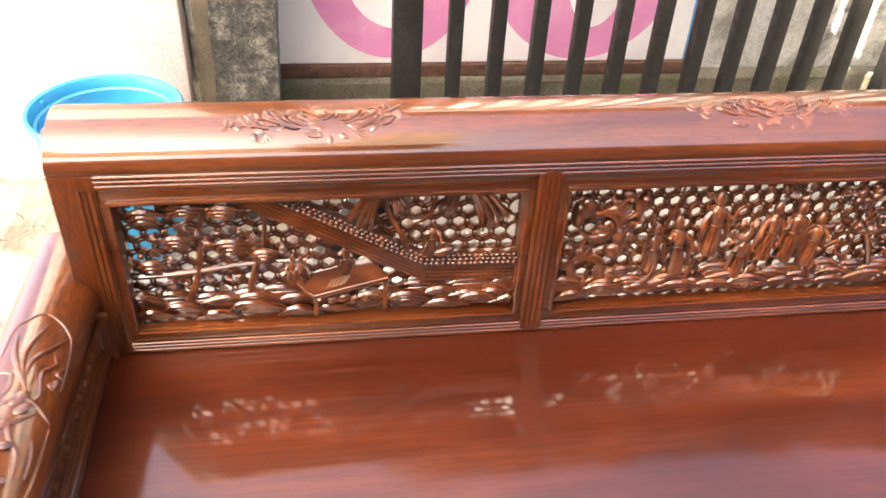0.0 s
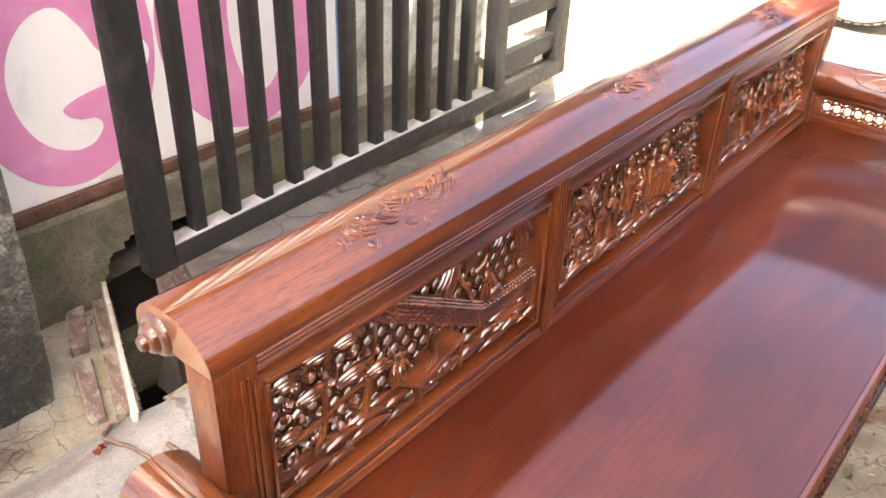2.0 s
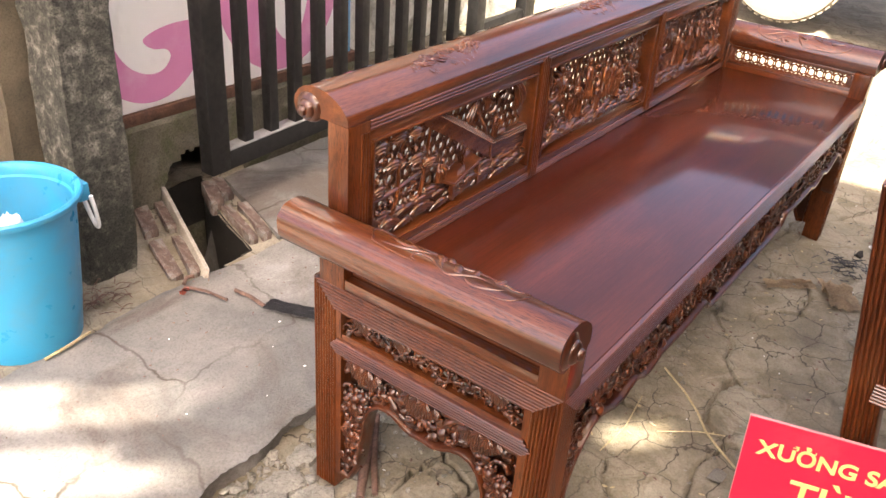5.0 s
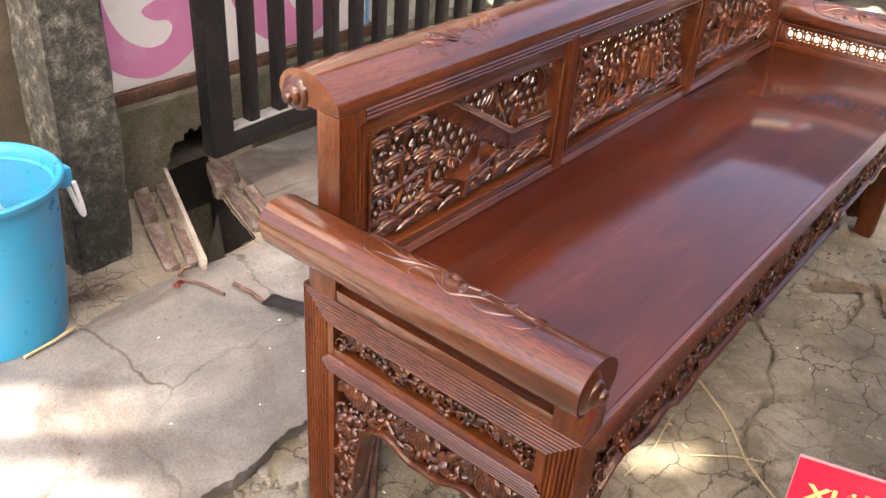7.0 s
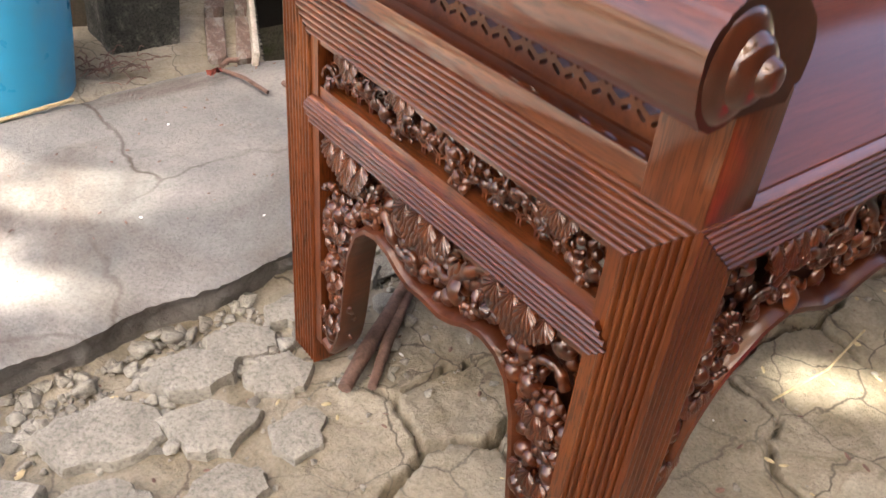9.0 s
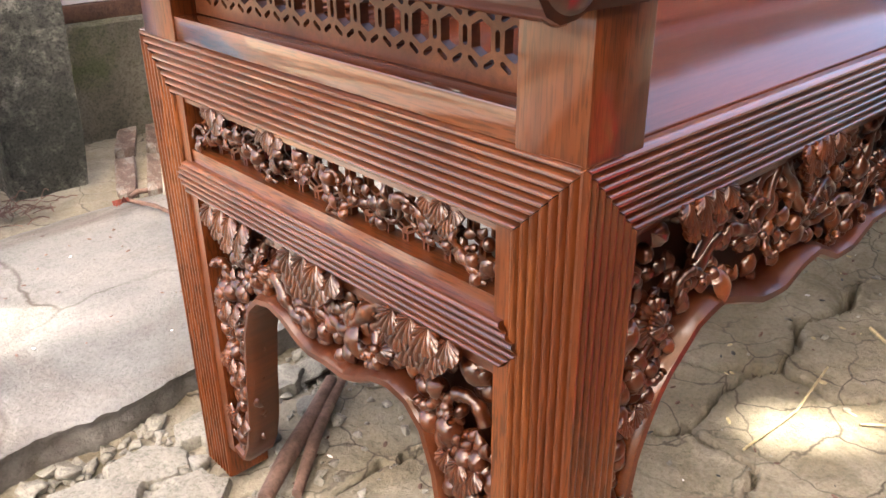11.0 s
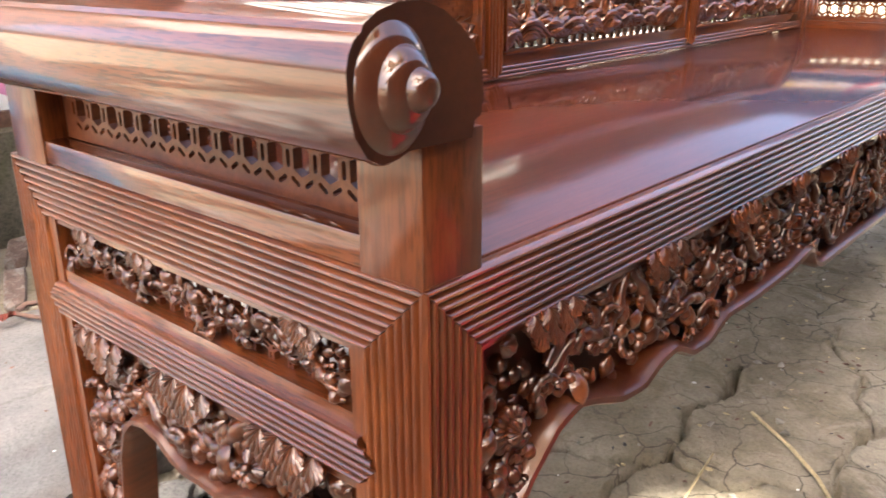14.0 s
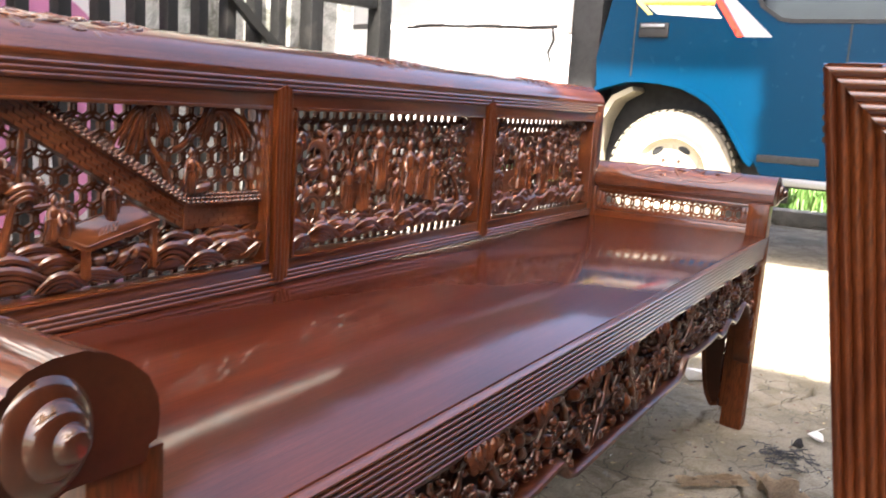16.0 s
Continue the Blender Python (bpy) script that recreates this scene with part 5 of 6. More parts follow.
for z, inset in ((0.040, -0.001), (0.031, 0.003), (0.021, 0.007), (0.010, 0.008), (-0.004, 0.011), (-0.06, 0.014)):
    rows.insert(0, [(x, f + inset + 0.007 * hash2(x * 26, z * 60 + 30) + 0.004 * hash2(x * 70, z * 160), z + 0.003 * hash2(x * 40, z * 90)) for x, f in zip(sx, front)])
rows.append([(x, r, -0.06) for x, r in zip(sx, rear)])
ring_faces(bm, rows, closed=False, caps=False)
tagged(part("concrete_slab", bm, SLAB, angle=50), "worn raised concrete slab with a broken edge", "slab", kind="structure")
# the strip beyond it, by the gate
bm = bmesh.new()
xs2 = np.arange(0.66, 2.9, 0.03)
left_of = lambda x, t: x + 0.16 * t * max(0.0, 1 - (x - 0.66) / 0.6)
rows = [[(left_of(x, t), 1.392 + 0.03 * hash2(x * 2.3, 13) + (1.86 - 1.392) * t + (0.02 * hash2(x * 9, 40) if t == 0 else 0), 0.052 + 0.010 * hash2(x * 4, t * 3 + 21)) for x in xs2] for t in np.linspace(0, 1, 14)]
rows.insert(0, [(x, 1.40 + 0.03 * hash2(x * 2.3, 13), -0.06) for x in xs2])
vs = ring_faces(bm, rows, closed=False, caps=False)
side = [bm.verts.new((xs2[0], r[0][1], -0.35)) for r in rows]
for i in range(len(rows) - 1):
    bm.faces.new((vs[i][0], vs[i + 1][0], side[i + 1], side[i]))
tagged(part("concrete_strip", bm, SLAB, angle=50), "pale concrete strip in front of the wall", "slab", kind="structure")

# loose stones between slab and bench
def stone_mesh(seed, rough=0.35):
    rng = random.Random(seed)
    bm = bmesh.new()
    for k in range(13):
        v = Vector((rng.gauss(0, 1), rng.gauss(0, 1), rng.gauss(0, 1))).normalized()
        v *= 1 + rng.uniform(-rough, rough * 0.4)
        bm.verts.new((v.x, v.y, v.z * 0.62))
    bmesh.ops.convex_hull(bm, input=bm.verts[:])
    bmesh.ops.delete(bm, geom=[v for v in bm.verts if not v.link_faces], context="VERTS")
    bmesh.ops.bevel(bm, geom=bm.edges[:], offset=0.06, segments=1, affect="EDGES")
    return finish(bm, "stone", RUBBLE, 25)


STONES = [stone_mesh(s) for s in range(8)]
rng = random.Random(7)


def slab_piece(x, y, w, d, thick):
    """A flat broken plate of old cement with ragged corners."""
    bm = bmesh.new()
    n = rng.randrange(5, 8)
    turn = rng.uniform(0, 6.3)
    ring = [(w * math.cos(turn + 2 * math.pi * (k + rng.uniform(-0.25, 0.25)) / n), d * math.sin(turn + 2 * math.pi * (k + rng.uniform(-0.25, 0.25)) / n)) for k in range(n)]
    ring = [(u * (1 - f) + u2 * f + rng.uniform(-0.004, 0.004), v * (1 - f) + v2 * f + rng.uniform(-0.004, 0.004)) for (u, v), (u2, v2) in zip(ring, ring[1:] + ring[:1]) for f in (0.0, 0.25, 0.5, 0.75)]
    ring_faces(bm, [[(u, v, -0.03) for u, v in ring], [(u, v, thick - 0.006) for u, v in ring], [(u * 0.95, v * 0.95, thick + rng.uniform(-0.0015, 0.0015)) for u, v in ring], [(u * 0.5, v * 0.5, thick + 0.003 + rng.uniform(-0.001, 0.001)) for u, v in ring]])
    ob = part("stone", bm, RUBBLE, angle=30)
    ob.matrix_basis = Matrix.LocRotScale((x, y, ground_at(x, y)), Euler((rng.uniform(-0.04, 0.04), rng.uniform(-0.04, 0.04), rng.uniform(-0.4, 0.4))), None)
    return tagged(ob, "flat cracked plate of old cement by the slab", "stone", "cracked plates by the slab")


for x, y, w, d, t in ((-0.46, 0.50, 0.095, 0.070, 0.020), (-0.29, 0.545, 0.085, 0.060, 0.024), (-0.15, 0.585, 0.070, 0.046, 0.022), (-0.33, 0.43, 0.075, 0.050, 0.016), (-0.17, 0.475, 0.070, 0.052, 0.018), (-0.05, 0.52, 0.050, 0.042, 0.016), (-0.62, 0.44, 0.090, 0.070, 0.020), (-0.06, 0.615, 0.055, 0.040, 0.020), (0.15, 0.655, 0.050, 0.035, 0.024), (0.03, 0.64, 0.040, 0.030, 0.018), (-0.20, 0.38, 0.060, 0.045, 0.014), (-0.47, 0.37, 0.075, 0.055, 0.014), (-0.08, 0.41, 0.045, 0.040, 0.012)):
    slab_piece(x, y, w, d, t)
big = [(-0.025, 0.625, 0.034), (-0.12, 0.655, 0.030), (0.10, 0.62, 0.055), (0.22, 0.66, 0.065), (0.16, 0.57, 0.040), (0.05, 0.665, 0.036), (-0.20, 0.635, 0.026), (-0.075, 0.575, 0.022), (0.30, 0.60, 0.045), (0.34, 0.68, 0.07), (0.42, 0.63, 0.05), (0.26, 0.56, 0.030), (-0.10, 0.50, 0.018), (-0.24, 0.49, 0.018), (0.02, 0.595, 0.020), (-0.38, 0.60, 0.030), (0.13, 0.70, 0.05), (0.08, 0.545, 0.022)]
for x, y, r in big:
    ob = new("stone", STONES[rng.randrange(8)])
    ob.matrix_basis = Matrix.LocRotScale((x, y, ground_at(x, y) + r * 0.12), Euler((rng.uniform(-0.2, 0.2), rng.uniform(-0.2, 0.2), rng.uniform(0, 6.3))), (r * 0.75, r * rng.uniform(0.5, 0.75), r * rng.uniform(0.4, 0.7)))
    tagged(ob, "angular lump of broken pale concrete", "stone", "rubble by the slab")
pile = Pile()
shapes = []
for m in STONES:
    shapes.append((np.array([v.co[:] for v in m.vertices]), [tuple(p.vertices) for p in m.polygons]))
for k in range(1500):
    if k >= 1340:
        x = rng.uniform(-0.75, 0.55)
        y = float(np.interp(x, sx, front)) - abs(rng.gauss(0.012, 0.022))
        r = abs(rng.gauss(0.006, 0.007)) + 0.004
    elif k < 800:
        x, y = rng.gauss(-0.08, 0.24), 0.69 - abs(rng.gauss(0.02, 0.11))
        r = abs(rng.gauss(0.003, 0.005)) + 0.0022
    else:
        x, y = rng.uniform(-0.5, 2.7), rng.uniform(-0.45, 0.66)
        r = abs(rng.gauss(0.002, 0.003)) + 0.0012
    if -0.01 < x < 0.07 and (y < 0.07 or y > 0.5):
        continue
    sh = shapes[k % 8]
    pile.add(sh[0], sh[1], Matrix.LocRotScale((x, y, ground_at(x, y) + r * 0.35), Euler((rng.uniform(-0.5, 0.5), rng.uniform(-0.5, 0.5), rng.uniform(0, 6.3))), (r, r, r)))
tagged(pile.mesh("gravel", RUBBLE, None, kind="stuff"), "small concrete chips and grit on the ground", "gravel", kind="stuff")

# ---- back wall, board, posts ----
WY = 1.915
bm = bmesh.new()
box(bm, 0.0, 2.72, WY + 0.02, WY + 0.2, 0.325, 2.6, 0.004)
tagged(part("wall_back", bm, WHITEWASH), "dirty whitewashed wall with peeling mould", "wall", kind="structure")
bm = bmesh.new()
rows = []
zz = [-0.35, -0.1] + [0.01 * k for k in range(29)] + [0.30, 0.322, 0.33, 0.33]
many = len(zz)
for i, z in enumerate(zz):
    rows.append([(x, (WY - 0.045 + 0.006 * hash2(x * 5, z * 6) + 0.003 * hash2(x * 18, z * 18)) if i < many - 2 else (WY - 0.035 if i == many - 2 else WY + 0.03), z + (0.004 * hash2(x * 9, 2) if i > many - 5 else 0)) for x in np.arange(-0.0, 2.73, 0.01)])
ring_faces(bm, rows, closed=False, caps=False)
mouth = lambda c: ((c.x - 0.75) / 0.18) ** 2 + (max(c.z, -0.2) / 0.2) ** 4 < 1 + 0.25 * hash2(c.x * 30, c.z * 30)
bmesh.ops.delete(bm, geom=[f for f in bm.faces if mouth(f.calc_center_median()) and f.calc_center_median().z < 0.24], context="FACES")
tagged(part("wall_plinth", bm, PLINTH, angle=50), "mossy rendered plinth under the wall", "plinth", kind="structure")
board = thing("painted_board", (0.93, WY, 0.37), "white painted board with big pink letters on the wall", "sign")
part("panel", boxes((0.20, 1.548, WY - 0.006, WY + 0.018, 0.372, 2.3), bev=0.002), SIGN_WHITE, board)
part("edge_strip", boxes((1.5485, 1.566, WY - 0.008, WY + 0.018, 0.372, 2.3), bev=0.002), SIGN_BLUE, board, "blue edge strip")
part("bottom_batten", boxes((0.02, 1.60, WY - 0.022, WY + 0.018, 0.330, 0.3705), bev=0.003), RUST, board, "rotten brown batten")
flat = lambda off: (lambda u, v, d: Vector((u, WY - 0.006 - off - 0.0015 + d, v)))
oval = lambda cx, cz, rx, rz, n=64: [(cx + rx * math.cos(2 * math.pi * k / n), cz + rz * math.sin(2 * math.pi * k / n)) for k in range(n)]
part("letter_g", plate(oval(0.597, 0.745, 0.268, 0.355), [rounded([(0.80, 0.76), (0.735, 0.712), (0.70, 0.735), (0.665, 0.80), (0.61, 0.86), (0.54, 0.85), (0.48, 0.79), (0.452, 0.70), (0.468, 0.60), (0.515, 0.525), (0.585, 0.487), (0.645, 0.492), (0.678, 0.53), (0.662, 0.558), (0.62, 0.565), (0.588, 0.583), (0.580, 0.605), (0.625, 0.625), (0.70, 0.638), (0.78, 0.64), (0.83, 0.66), (0.845, 0.71)])], 0.0015, flat(0.001)), SIGN_PINK, board, "pink painted letter")
part("letter_o", plate(oval(1.187, 0.745, 0.312, 0.365), [oval(1.222, 0.735, 0.108, 0.25, 48)], 0.0015, flat(0.001)), SIGN_PINK, board, "pink painted letter")
# mouldy sheet left of the post, and the plastered pier
tagged(part("wall_sheet", boxes((0.02, 0.195, WY - 0.004, WY + 0.0195, 0.372, 2.3), bev=0.002), WHITEWASH), "mouldy pale sheet beside the post", "panel", kind="structure")
tagged(part("wall_pier", boxes((-0.62, -0.005, WY - 0.06, WY + 0.25, 0.0, 2.6), bev=0.01), PIER), "pinkish white plastered wall", "wall", kind="structure")


def post(name, x0, y0, w, d, height, lean, mat, label, seed):
    bm = bmesh.new()
    rows = []
    for i in range(44):
        z = -0.05 + (height + 0.05) * i / 43
        row = []
        for k in range(28):
            a = 2 * math.pi * (k + 0.5) / 28
            cx, cy = math.copysign(min(abs(math.cos(a)) * 1.5, 1), math.cos(a)) * w / 2, math.copysign(min(abs(math.sin(a)) * 1.5, 1), math.sin(a)) * d / 2
            chip = 0.012 * hash2(z * 9 + seed, k * 0.9) + 0.006 * hash2(z * 30 + seed, k * 2.3)
            s = 1 + chip / w * (1.4 if abs(cx) > w * 0.48 and abs(cy) > d * 0.48 else 0.5)
            row.append((x0 + lean[0] * z + cx * s, y0 + lean[1] * z + cy * s, z))
        rows.append(row)
    ring_faces(bm, rows)
    return tagged(part(name, bm, mat, angle=40), label, "post")


post("concrete_post", 0.170, 1.66, 0.165, 0.16, 2.6, (0.035, 0.01), PILLAR, "rough square concrete post streaked with black mould", 3)
post("concrete_post", 0.085, 1.825, 0.11, 0.10, 2.5, (0.02, 0.0), BROWN_POST, "brown stained concrete post behind a mouldy one", 31)

# ---- black steel gate leaf, standing open against the wall ----
GY, G0, G1, GB = 1.63, 0.575, 2.545, 0.21
gate = thing("steel_gate", (1.56, GY, GB), "black painted steel bar gate, standing open along the wall", "gate")
part("hanging_stile", boxes((G0, G0 + 0.078, GY - 0.03, GY + 0.03, GB, 2.05), bev=0.003), GATE_BLACK, gate)
part("bottom_rail", boxes((G0 + 0.078, G1, GY - 0.028, GY + 0.028, GB, GB + 0.066), bev=0.003), GATE_BLACK, gate)
part("rail_edge", boxes((G0 + 0.078, 2.05, GY - 0.0285, GY + 0.028, GB + 0.0665, GB + 0.071), bev=0.001), GATE_EDGE, gate, "bare worn steel edge")
part("top_rail", boxes((G0 + 0.078, G1, GY - 0.028, GY + 0.028, 1.99, 2.05), bev=0.003), GATE_BLACK, gate)
for k in range(11):
    x = 0.745 + k * 0.1165
    part("bar", boxes((x - 0.019, x + 0.019, GY - 0.02, GY + 0.02, GB + 0.071, 1.99), bev=0.002), GATE_BLACK, gate)
part("inner_stile", boxes((2.05, 2.115, GY - 0.028, GY + 0.028, GB + 0.0665, 1.989), bev=0.003), GATE_BLACK, gate)
part("closing_stile", boxes((2.455, 2.535, GY - 0.03, GY + 0.03, GB + 0.0665, 1.989), bev=0.003), GATE_BLACK, gate)
for z in (0.36, 0.53, 0.70, 1.15, 1.33, 1.51):
    part("cross_bar", boxes((2.115, 2.455, GY - 0.018, GY + 0.018, z - 0.033, z + 0.033), bev=0.002), GATE_BLACK, gate)
for z in (1.72, 1.93):
    part("hinge_bracket", boxes((G0 + 0.01, G0 + 0.06, GY + 0.0305, WY - 0.004, z, z + 0.05), bev=0.002), GATE_BLACK, gate)
bm = bmesh.new()
tube(bm, [(1.45, GY - 0.03, 1.25), (1.78, GY - 0.03, 1.0), (1.93, GY - 0.03, 0.90)], 0.02, 4)
part("brace", bm, GATE_BLACK, gate)

for ob in gate.children:            # the leaf has sagged at its hinges: its rails rise away from them
    for v in ob.data.vertices:
        v.co.z += 0.008 + 0.036 * (v.co.x - G0)

# ---- bucket ----
bucket = thing("plastic_bucket", (-0.158, 1.48, 0.032), "big sky-blue plastic bucket with a white rope handle", "bucket")
BX, BY, BZ = -0.158, 1.480, 0.032
bm = lathe([(0.0, 0.0), (0.126, 0.0), (0.134, 0.006), (0.149, 0.13), (0.166, 0.32), (0.171, 0.394), (0.178, 0.397), (0.179, 0.409), (0.187, 0.411), (0.191, 0.420), (0.191, 0.426), (0.186, 0.431), (0.178, 0.428), (0.172, 0.416), (0.170, 0.400), (0.163, 0.396), (0.161, 0.36), (0.158, 0.32), (0.142, 0.13), (0.129, 0.014), (0.0, 0.012)], 72, (BX, BY, BZ))
part("tub", bm, BUCKET_BLUE, bucket, angle=30)
for sgn, ang in ((1, -0.35), (-1, -0.35)):
    cx, cy = BX + sgn * 0.186 * math.cos(ang), BY + sgn * 0.186 * math.sin(ang)
    bm = bmesh.new()
    box(bm, cx - 0.016, cx + 0.016, cy - 0.016, cy + 0.016, BZ + 0.372, BZ + 0.420, 0.004)
    part("lug", bm, BUCKET_BLUE, bucket)
    bm = bmesh.new()
    tube(bm, [(cx + sgn * (0.012 + 0.016 * math.sin(a) * 1.2), cy - 0.022 * math.cos(a), BZ + 0.385 - 0.105 * math.sin(a)) for a in np.linspace(0.0, math.pi, 12)], 0.0058, 8)
    part("handle", bm, HANDLE_WHITE, bucket, "white rope handle")
bm = bmesh.new()
rows = [[(BX + 0.035 + r * math.cos(a), BY + 0.055 + r * math.sin(a) * 0.8, BZ + 0.05 + 0.285 * (1 - (r / 0.085) ** 2.4) + 0.05 * hash2(a * 2.3 + 4, r * 70) * (r > 0.006)) for a in np.linspace(0, 2 * math.pi, 22, endpoint=False)] for r in (0.085, 0.08, 0.07, 0.058, 0.044, 0.028, 0.014, 0.004)]
ring_faces(bm, rows)
tagged(part("plastic_bag", bm, PALE, angle=20), "crumpled clear white plastic bag in the bucket", "bag")

# ---- bricks, plank, ditch mouth ----
def brick_mesh(seed):
    rng = random.Random(seed)
    bm = bmesh.new()
    box(bm, -0.10, 0.10, -0.048, 0.048, -0.03, 0.03, 0.010, 2)
    for v in bm.verts:
        v.co += Vector([rng.uniform(-0.005, 0.005) for _ in range(3)])
    return finish(bm, "brick", BRICK, 30)


BRICKS = [brick_mesh(s) for s in range(4)]
for k, (x, y, z, turn, size) in enumerate(((0.322, 1.540, 0.026, 68, (1.26, 0.46, 0.9)), (0.384, 1.513, 0.028, 66, (1.22, 0.46, 0.9)), (0.432, 1.795, 0.024, 65, (1.05, 0.50, 0.9)), (0.500, 1.765, 0.028, 66, (1.05, 0.48, 0.9)))):
    ob = new("brick", BRICKS[k % 4])
    ob.matrix_basis = Matrix.LocRotScale((x, y, z), Euler((0.02 * (k % 3 - 1), 0.02, radians(turn))), size)
    tagged(ob, "worn dusty red brick sunk beside the ditch", "brick", "bricks by the ditch")
for k, (x, y, z, turn, size) in enumerate(((0.640, 1.566, 0.020, 70, (1.36, 0.34, 1.0)), (0.684, 1.540, 0.024, 68, (1.30, 0.36, 1.0)), (0.712, 1.79, 0.026, 62, (0.95, 0.50, 1.0)), (0.765, 1.80, 0.030, 66, (0.8, 0.42, 1.0)))):
    ob = new("brick", BRICKS[(k + 1) % 4])
    ob.matrix_basis = Matrix.LocRotScale((x, y, z), Euler((0.05, 0.02, radians(turn))), size)
    tagged(ob, "mossy broken brick edging the ditch", "brick", "bricks by the ditch")
bm = bmesh.new()
box(bm, -0.285, 0.285, -0.007, 0.007, -0.030, 0.030, 0.003)
ob = part("plank", bm, PLANK)
ob.matrix_basis = Matrix.LocRotScale((0.447, 1.612, 0.058), Euler((0.12, -0.03, math.atan2(0.521, 0.233))), None)
tagged(ob, "narrow grey weathered plank on edge by the ditch", "plank")
# drain lining, coloured as black as its shaded inside
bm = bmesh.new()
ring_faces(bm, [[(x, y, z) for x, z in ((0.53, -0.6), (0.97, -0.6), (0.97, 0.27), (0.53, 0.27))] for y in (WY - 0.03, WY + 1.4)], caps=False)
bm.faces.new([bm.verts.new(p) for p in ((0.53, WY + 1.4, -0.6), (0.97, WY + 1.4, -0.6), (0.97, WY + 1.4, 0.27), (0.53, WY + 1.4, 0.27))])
tagged(part("drain_mouth", bm, SOIL_AND_SHADE), "dark broken drain hole in the plinth", "drain", kind="structure")

# ---- litter ----
def rod(name, path, r, mat, label, cat, group=""):
    bm = bmesh.new()
    tube(bm, path, r, 7)
    return tagged(part(name, bm, mat, angle=60), label, cat, group)


rod("stick", [(0.005, 0.440, 0.014), (0.06, 0.478, 0.02), (0.13, 0.525, 0.018), (0.20, 0.575, 0.024)], [0.010, 0.012, 0.012, 0.009], STICK, "thick dead brown stick on the gravel", "stick", "sticks under the bench")
rod("stick", [(0.04, 0.425, 0.010), (0.11, 0.49, 0.015), (0.17, 0.54, 0.016), (0.235, 0.585, 0.018)], [0.007, 0.009, 0.009, 0.006], STICK, "thick dead brown stick on the gravel", "stick", "sticks under the bench")
rod("twig", [(0.925, 0.115, 0.008), (0.86, 0.03, 0.010), (0.80, -0.03, 0.013), (0.745, -0.075, 0.010), (0.70, -0.13, 0.012), (0.665, -0.18, 0.012)], 0.0032, STRAW, "thin dry straw-coloured twig", "twig")
rod("twig", [(0.50, 0.10, 0.012), (0.62, 0.09, 0.016), (0.76, 0.11, 0.012)], 0.0018, STRAW, "thin dry grass stalk on the ground", "twig")
rod("twig", [(0.66, 0.02, 0.012), (0.72, -0.06, 0.018), (0.76, -0.12, 0.012)], 0.0018, STRAW, "thin dry grass stalk on the ground", "twig")
rod("twig", [(0.284, 1.204, 0.058), (0.27, 1.28, 0.062), (0.245, 1.346, 0.060)], 0.0045, STICK, "short dark stick on the slab", "stick")
rod("twig", [(0.255, 1.362, 0.058), (0.28, 1.382, 0.060), (0.30, 1.372, 0.060)], 0.006, STICK, "short dark stick on the slab", "stick")
rod("twig", [(0.332, 1.225, 0.060), (0.335, 1.16, 0.064), (0.333, 1.10, 0.060)], 0.006, STICK, "short dark stick on the slab", "stick")
rod("twig", [(-0.20, 1.33, 0.056), (-0.12, 1.335, 0.060), (-0.06, 1.35, 0.058)], 0.0045, STRAW, "pale stick beside the bucket", "stick")


def sheet(name, cx, cy, w, d, turn, lift, mat, label, cat, seed, h=0.014):
    bm = bmesh.new()
    rows = []
    for i in range(9):
        rows.append([(w * (j / 8 - 0.5) + 0.012 * hash2(i * 0.7 + seed, j * 0.9), d * (i / 8 - 0.5) + 0.012 * hash2(j * 0.8 + seed, i), lift + h * abs(hash2(i * 0.35 + seed, j * 0.4)) * 2) for j in range(9)])
    top = ring_faces(bm, rows, closed=False, caps=False)
    bmesh.ops.solidify(bm, geom=bm.faces[:], thickness=0.0022)
    ob = part(name, bm, mat, angle=40)
    ob.matrix_basis = pose(cx, cy, ground_at(cx, cy), 0, 0, turn)
    return tagged(ob, label, cat)


sheet("cardboard", 1.645, -0.018, 0.17, 0.05, -52, 0.004, CARD, "torn flat piece of brown cardboard on the ground", "cardboard", 2)
sheet("cardboard", 1.68, -0.17, 0.16, 0.10, 30, 0.006, CARD, "folded torn piece of brown cardboard on the ground", "cardboard", 8, 0.03)
sheet("tar_paper", 0.375, 1.025, 0.17, 0.052, -68, 0.050, BLACK_FELT, "black scrap of tar paper on the slab", "scrap", 4, 0.003)
sheet("leaf", 0.214, 1.306, 0.03, 0.018, 30, 0.056, LEAF_RED, "dark red dead leaf on the slab", "leaf", 5)
rng = random.Random(17)
pile = Pile()
for k in range(46):
    a = rng.uniform(0, 6.3)
    x, y = 0.06 + rng.gauss(0, 0.045), 1.475 + rng.gauss(0, 0.035)
    tube_into(pile, [(x + 0.045 * t * math.cos(a), y + 0.045 * t * math.sin(a), 0.05 + 0.014 * math.sin(3 * t) * rng.random()) for t in np.linspace(0, 1, 5)], 0.0013, 5)
tagged(pile.mesh("dry_roots", STICK, None), "tangle of dry grass and twigs by the bucket", "weeds", kind="stuff")
pile = Pile()
for k in range(70):
    a = rng.uniform(0, 6.3)
    x, y = 1.93 + rng.gauss(0, 0.05), -0.14 + rng.gauss(0, 0.04)
    tube_into(pile, [(x + 0.03 * t * math.cos(a), y + 0.03 * t * math.sin(a), ground_at(x, y) + 0.004 + 0.006 * rng.random()) for t in np.linspace(0, 1, 4)], 0.0016, 5)
tagged(pile.mesh("ash", BLACK_FELT, None), "scatter of grey ash and charred straw", "ash", kind="stuff")
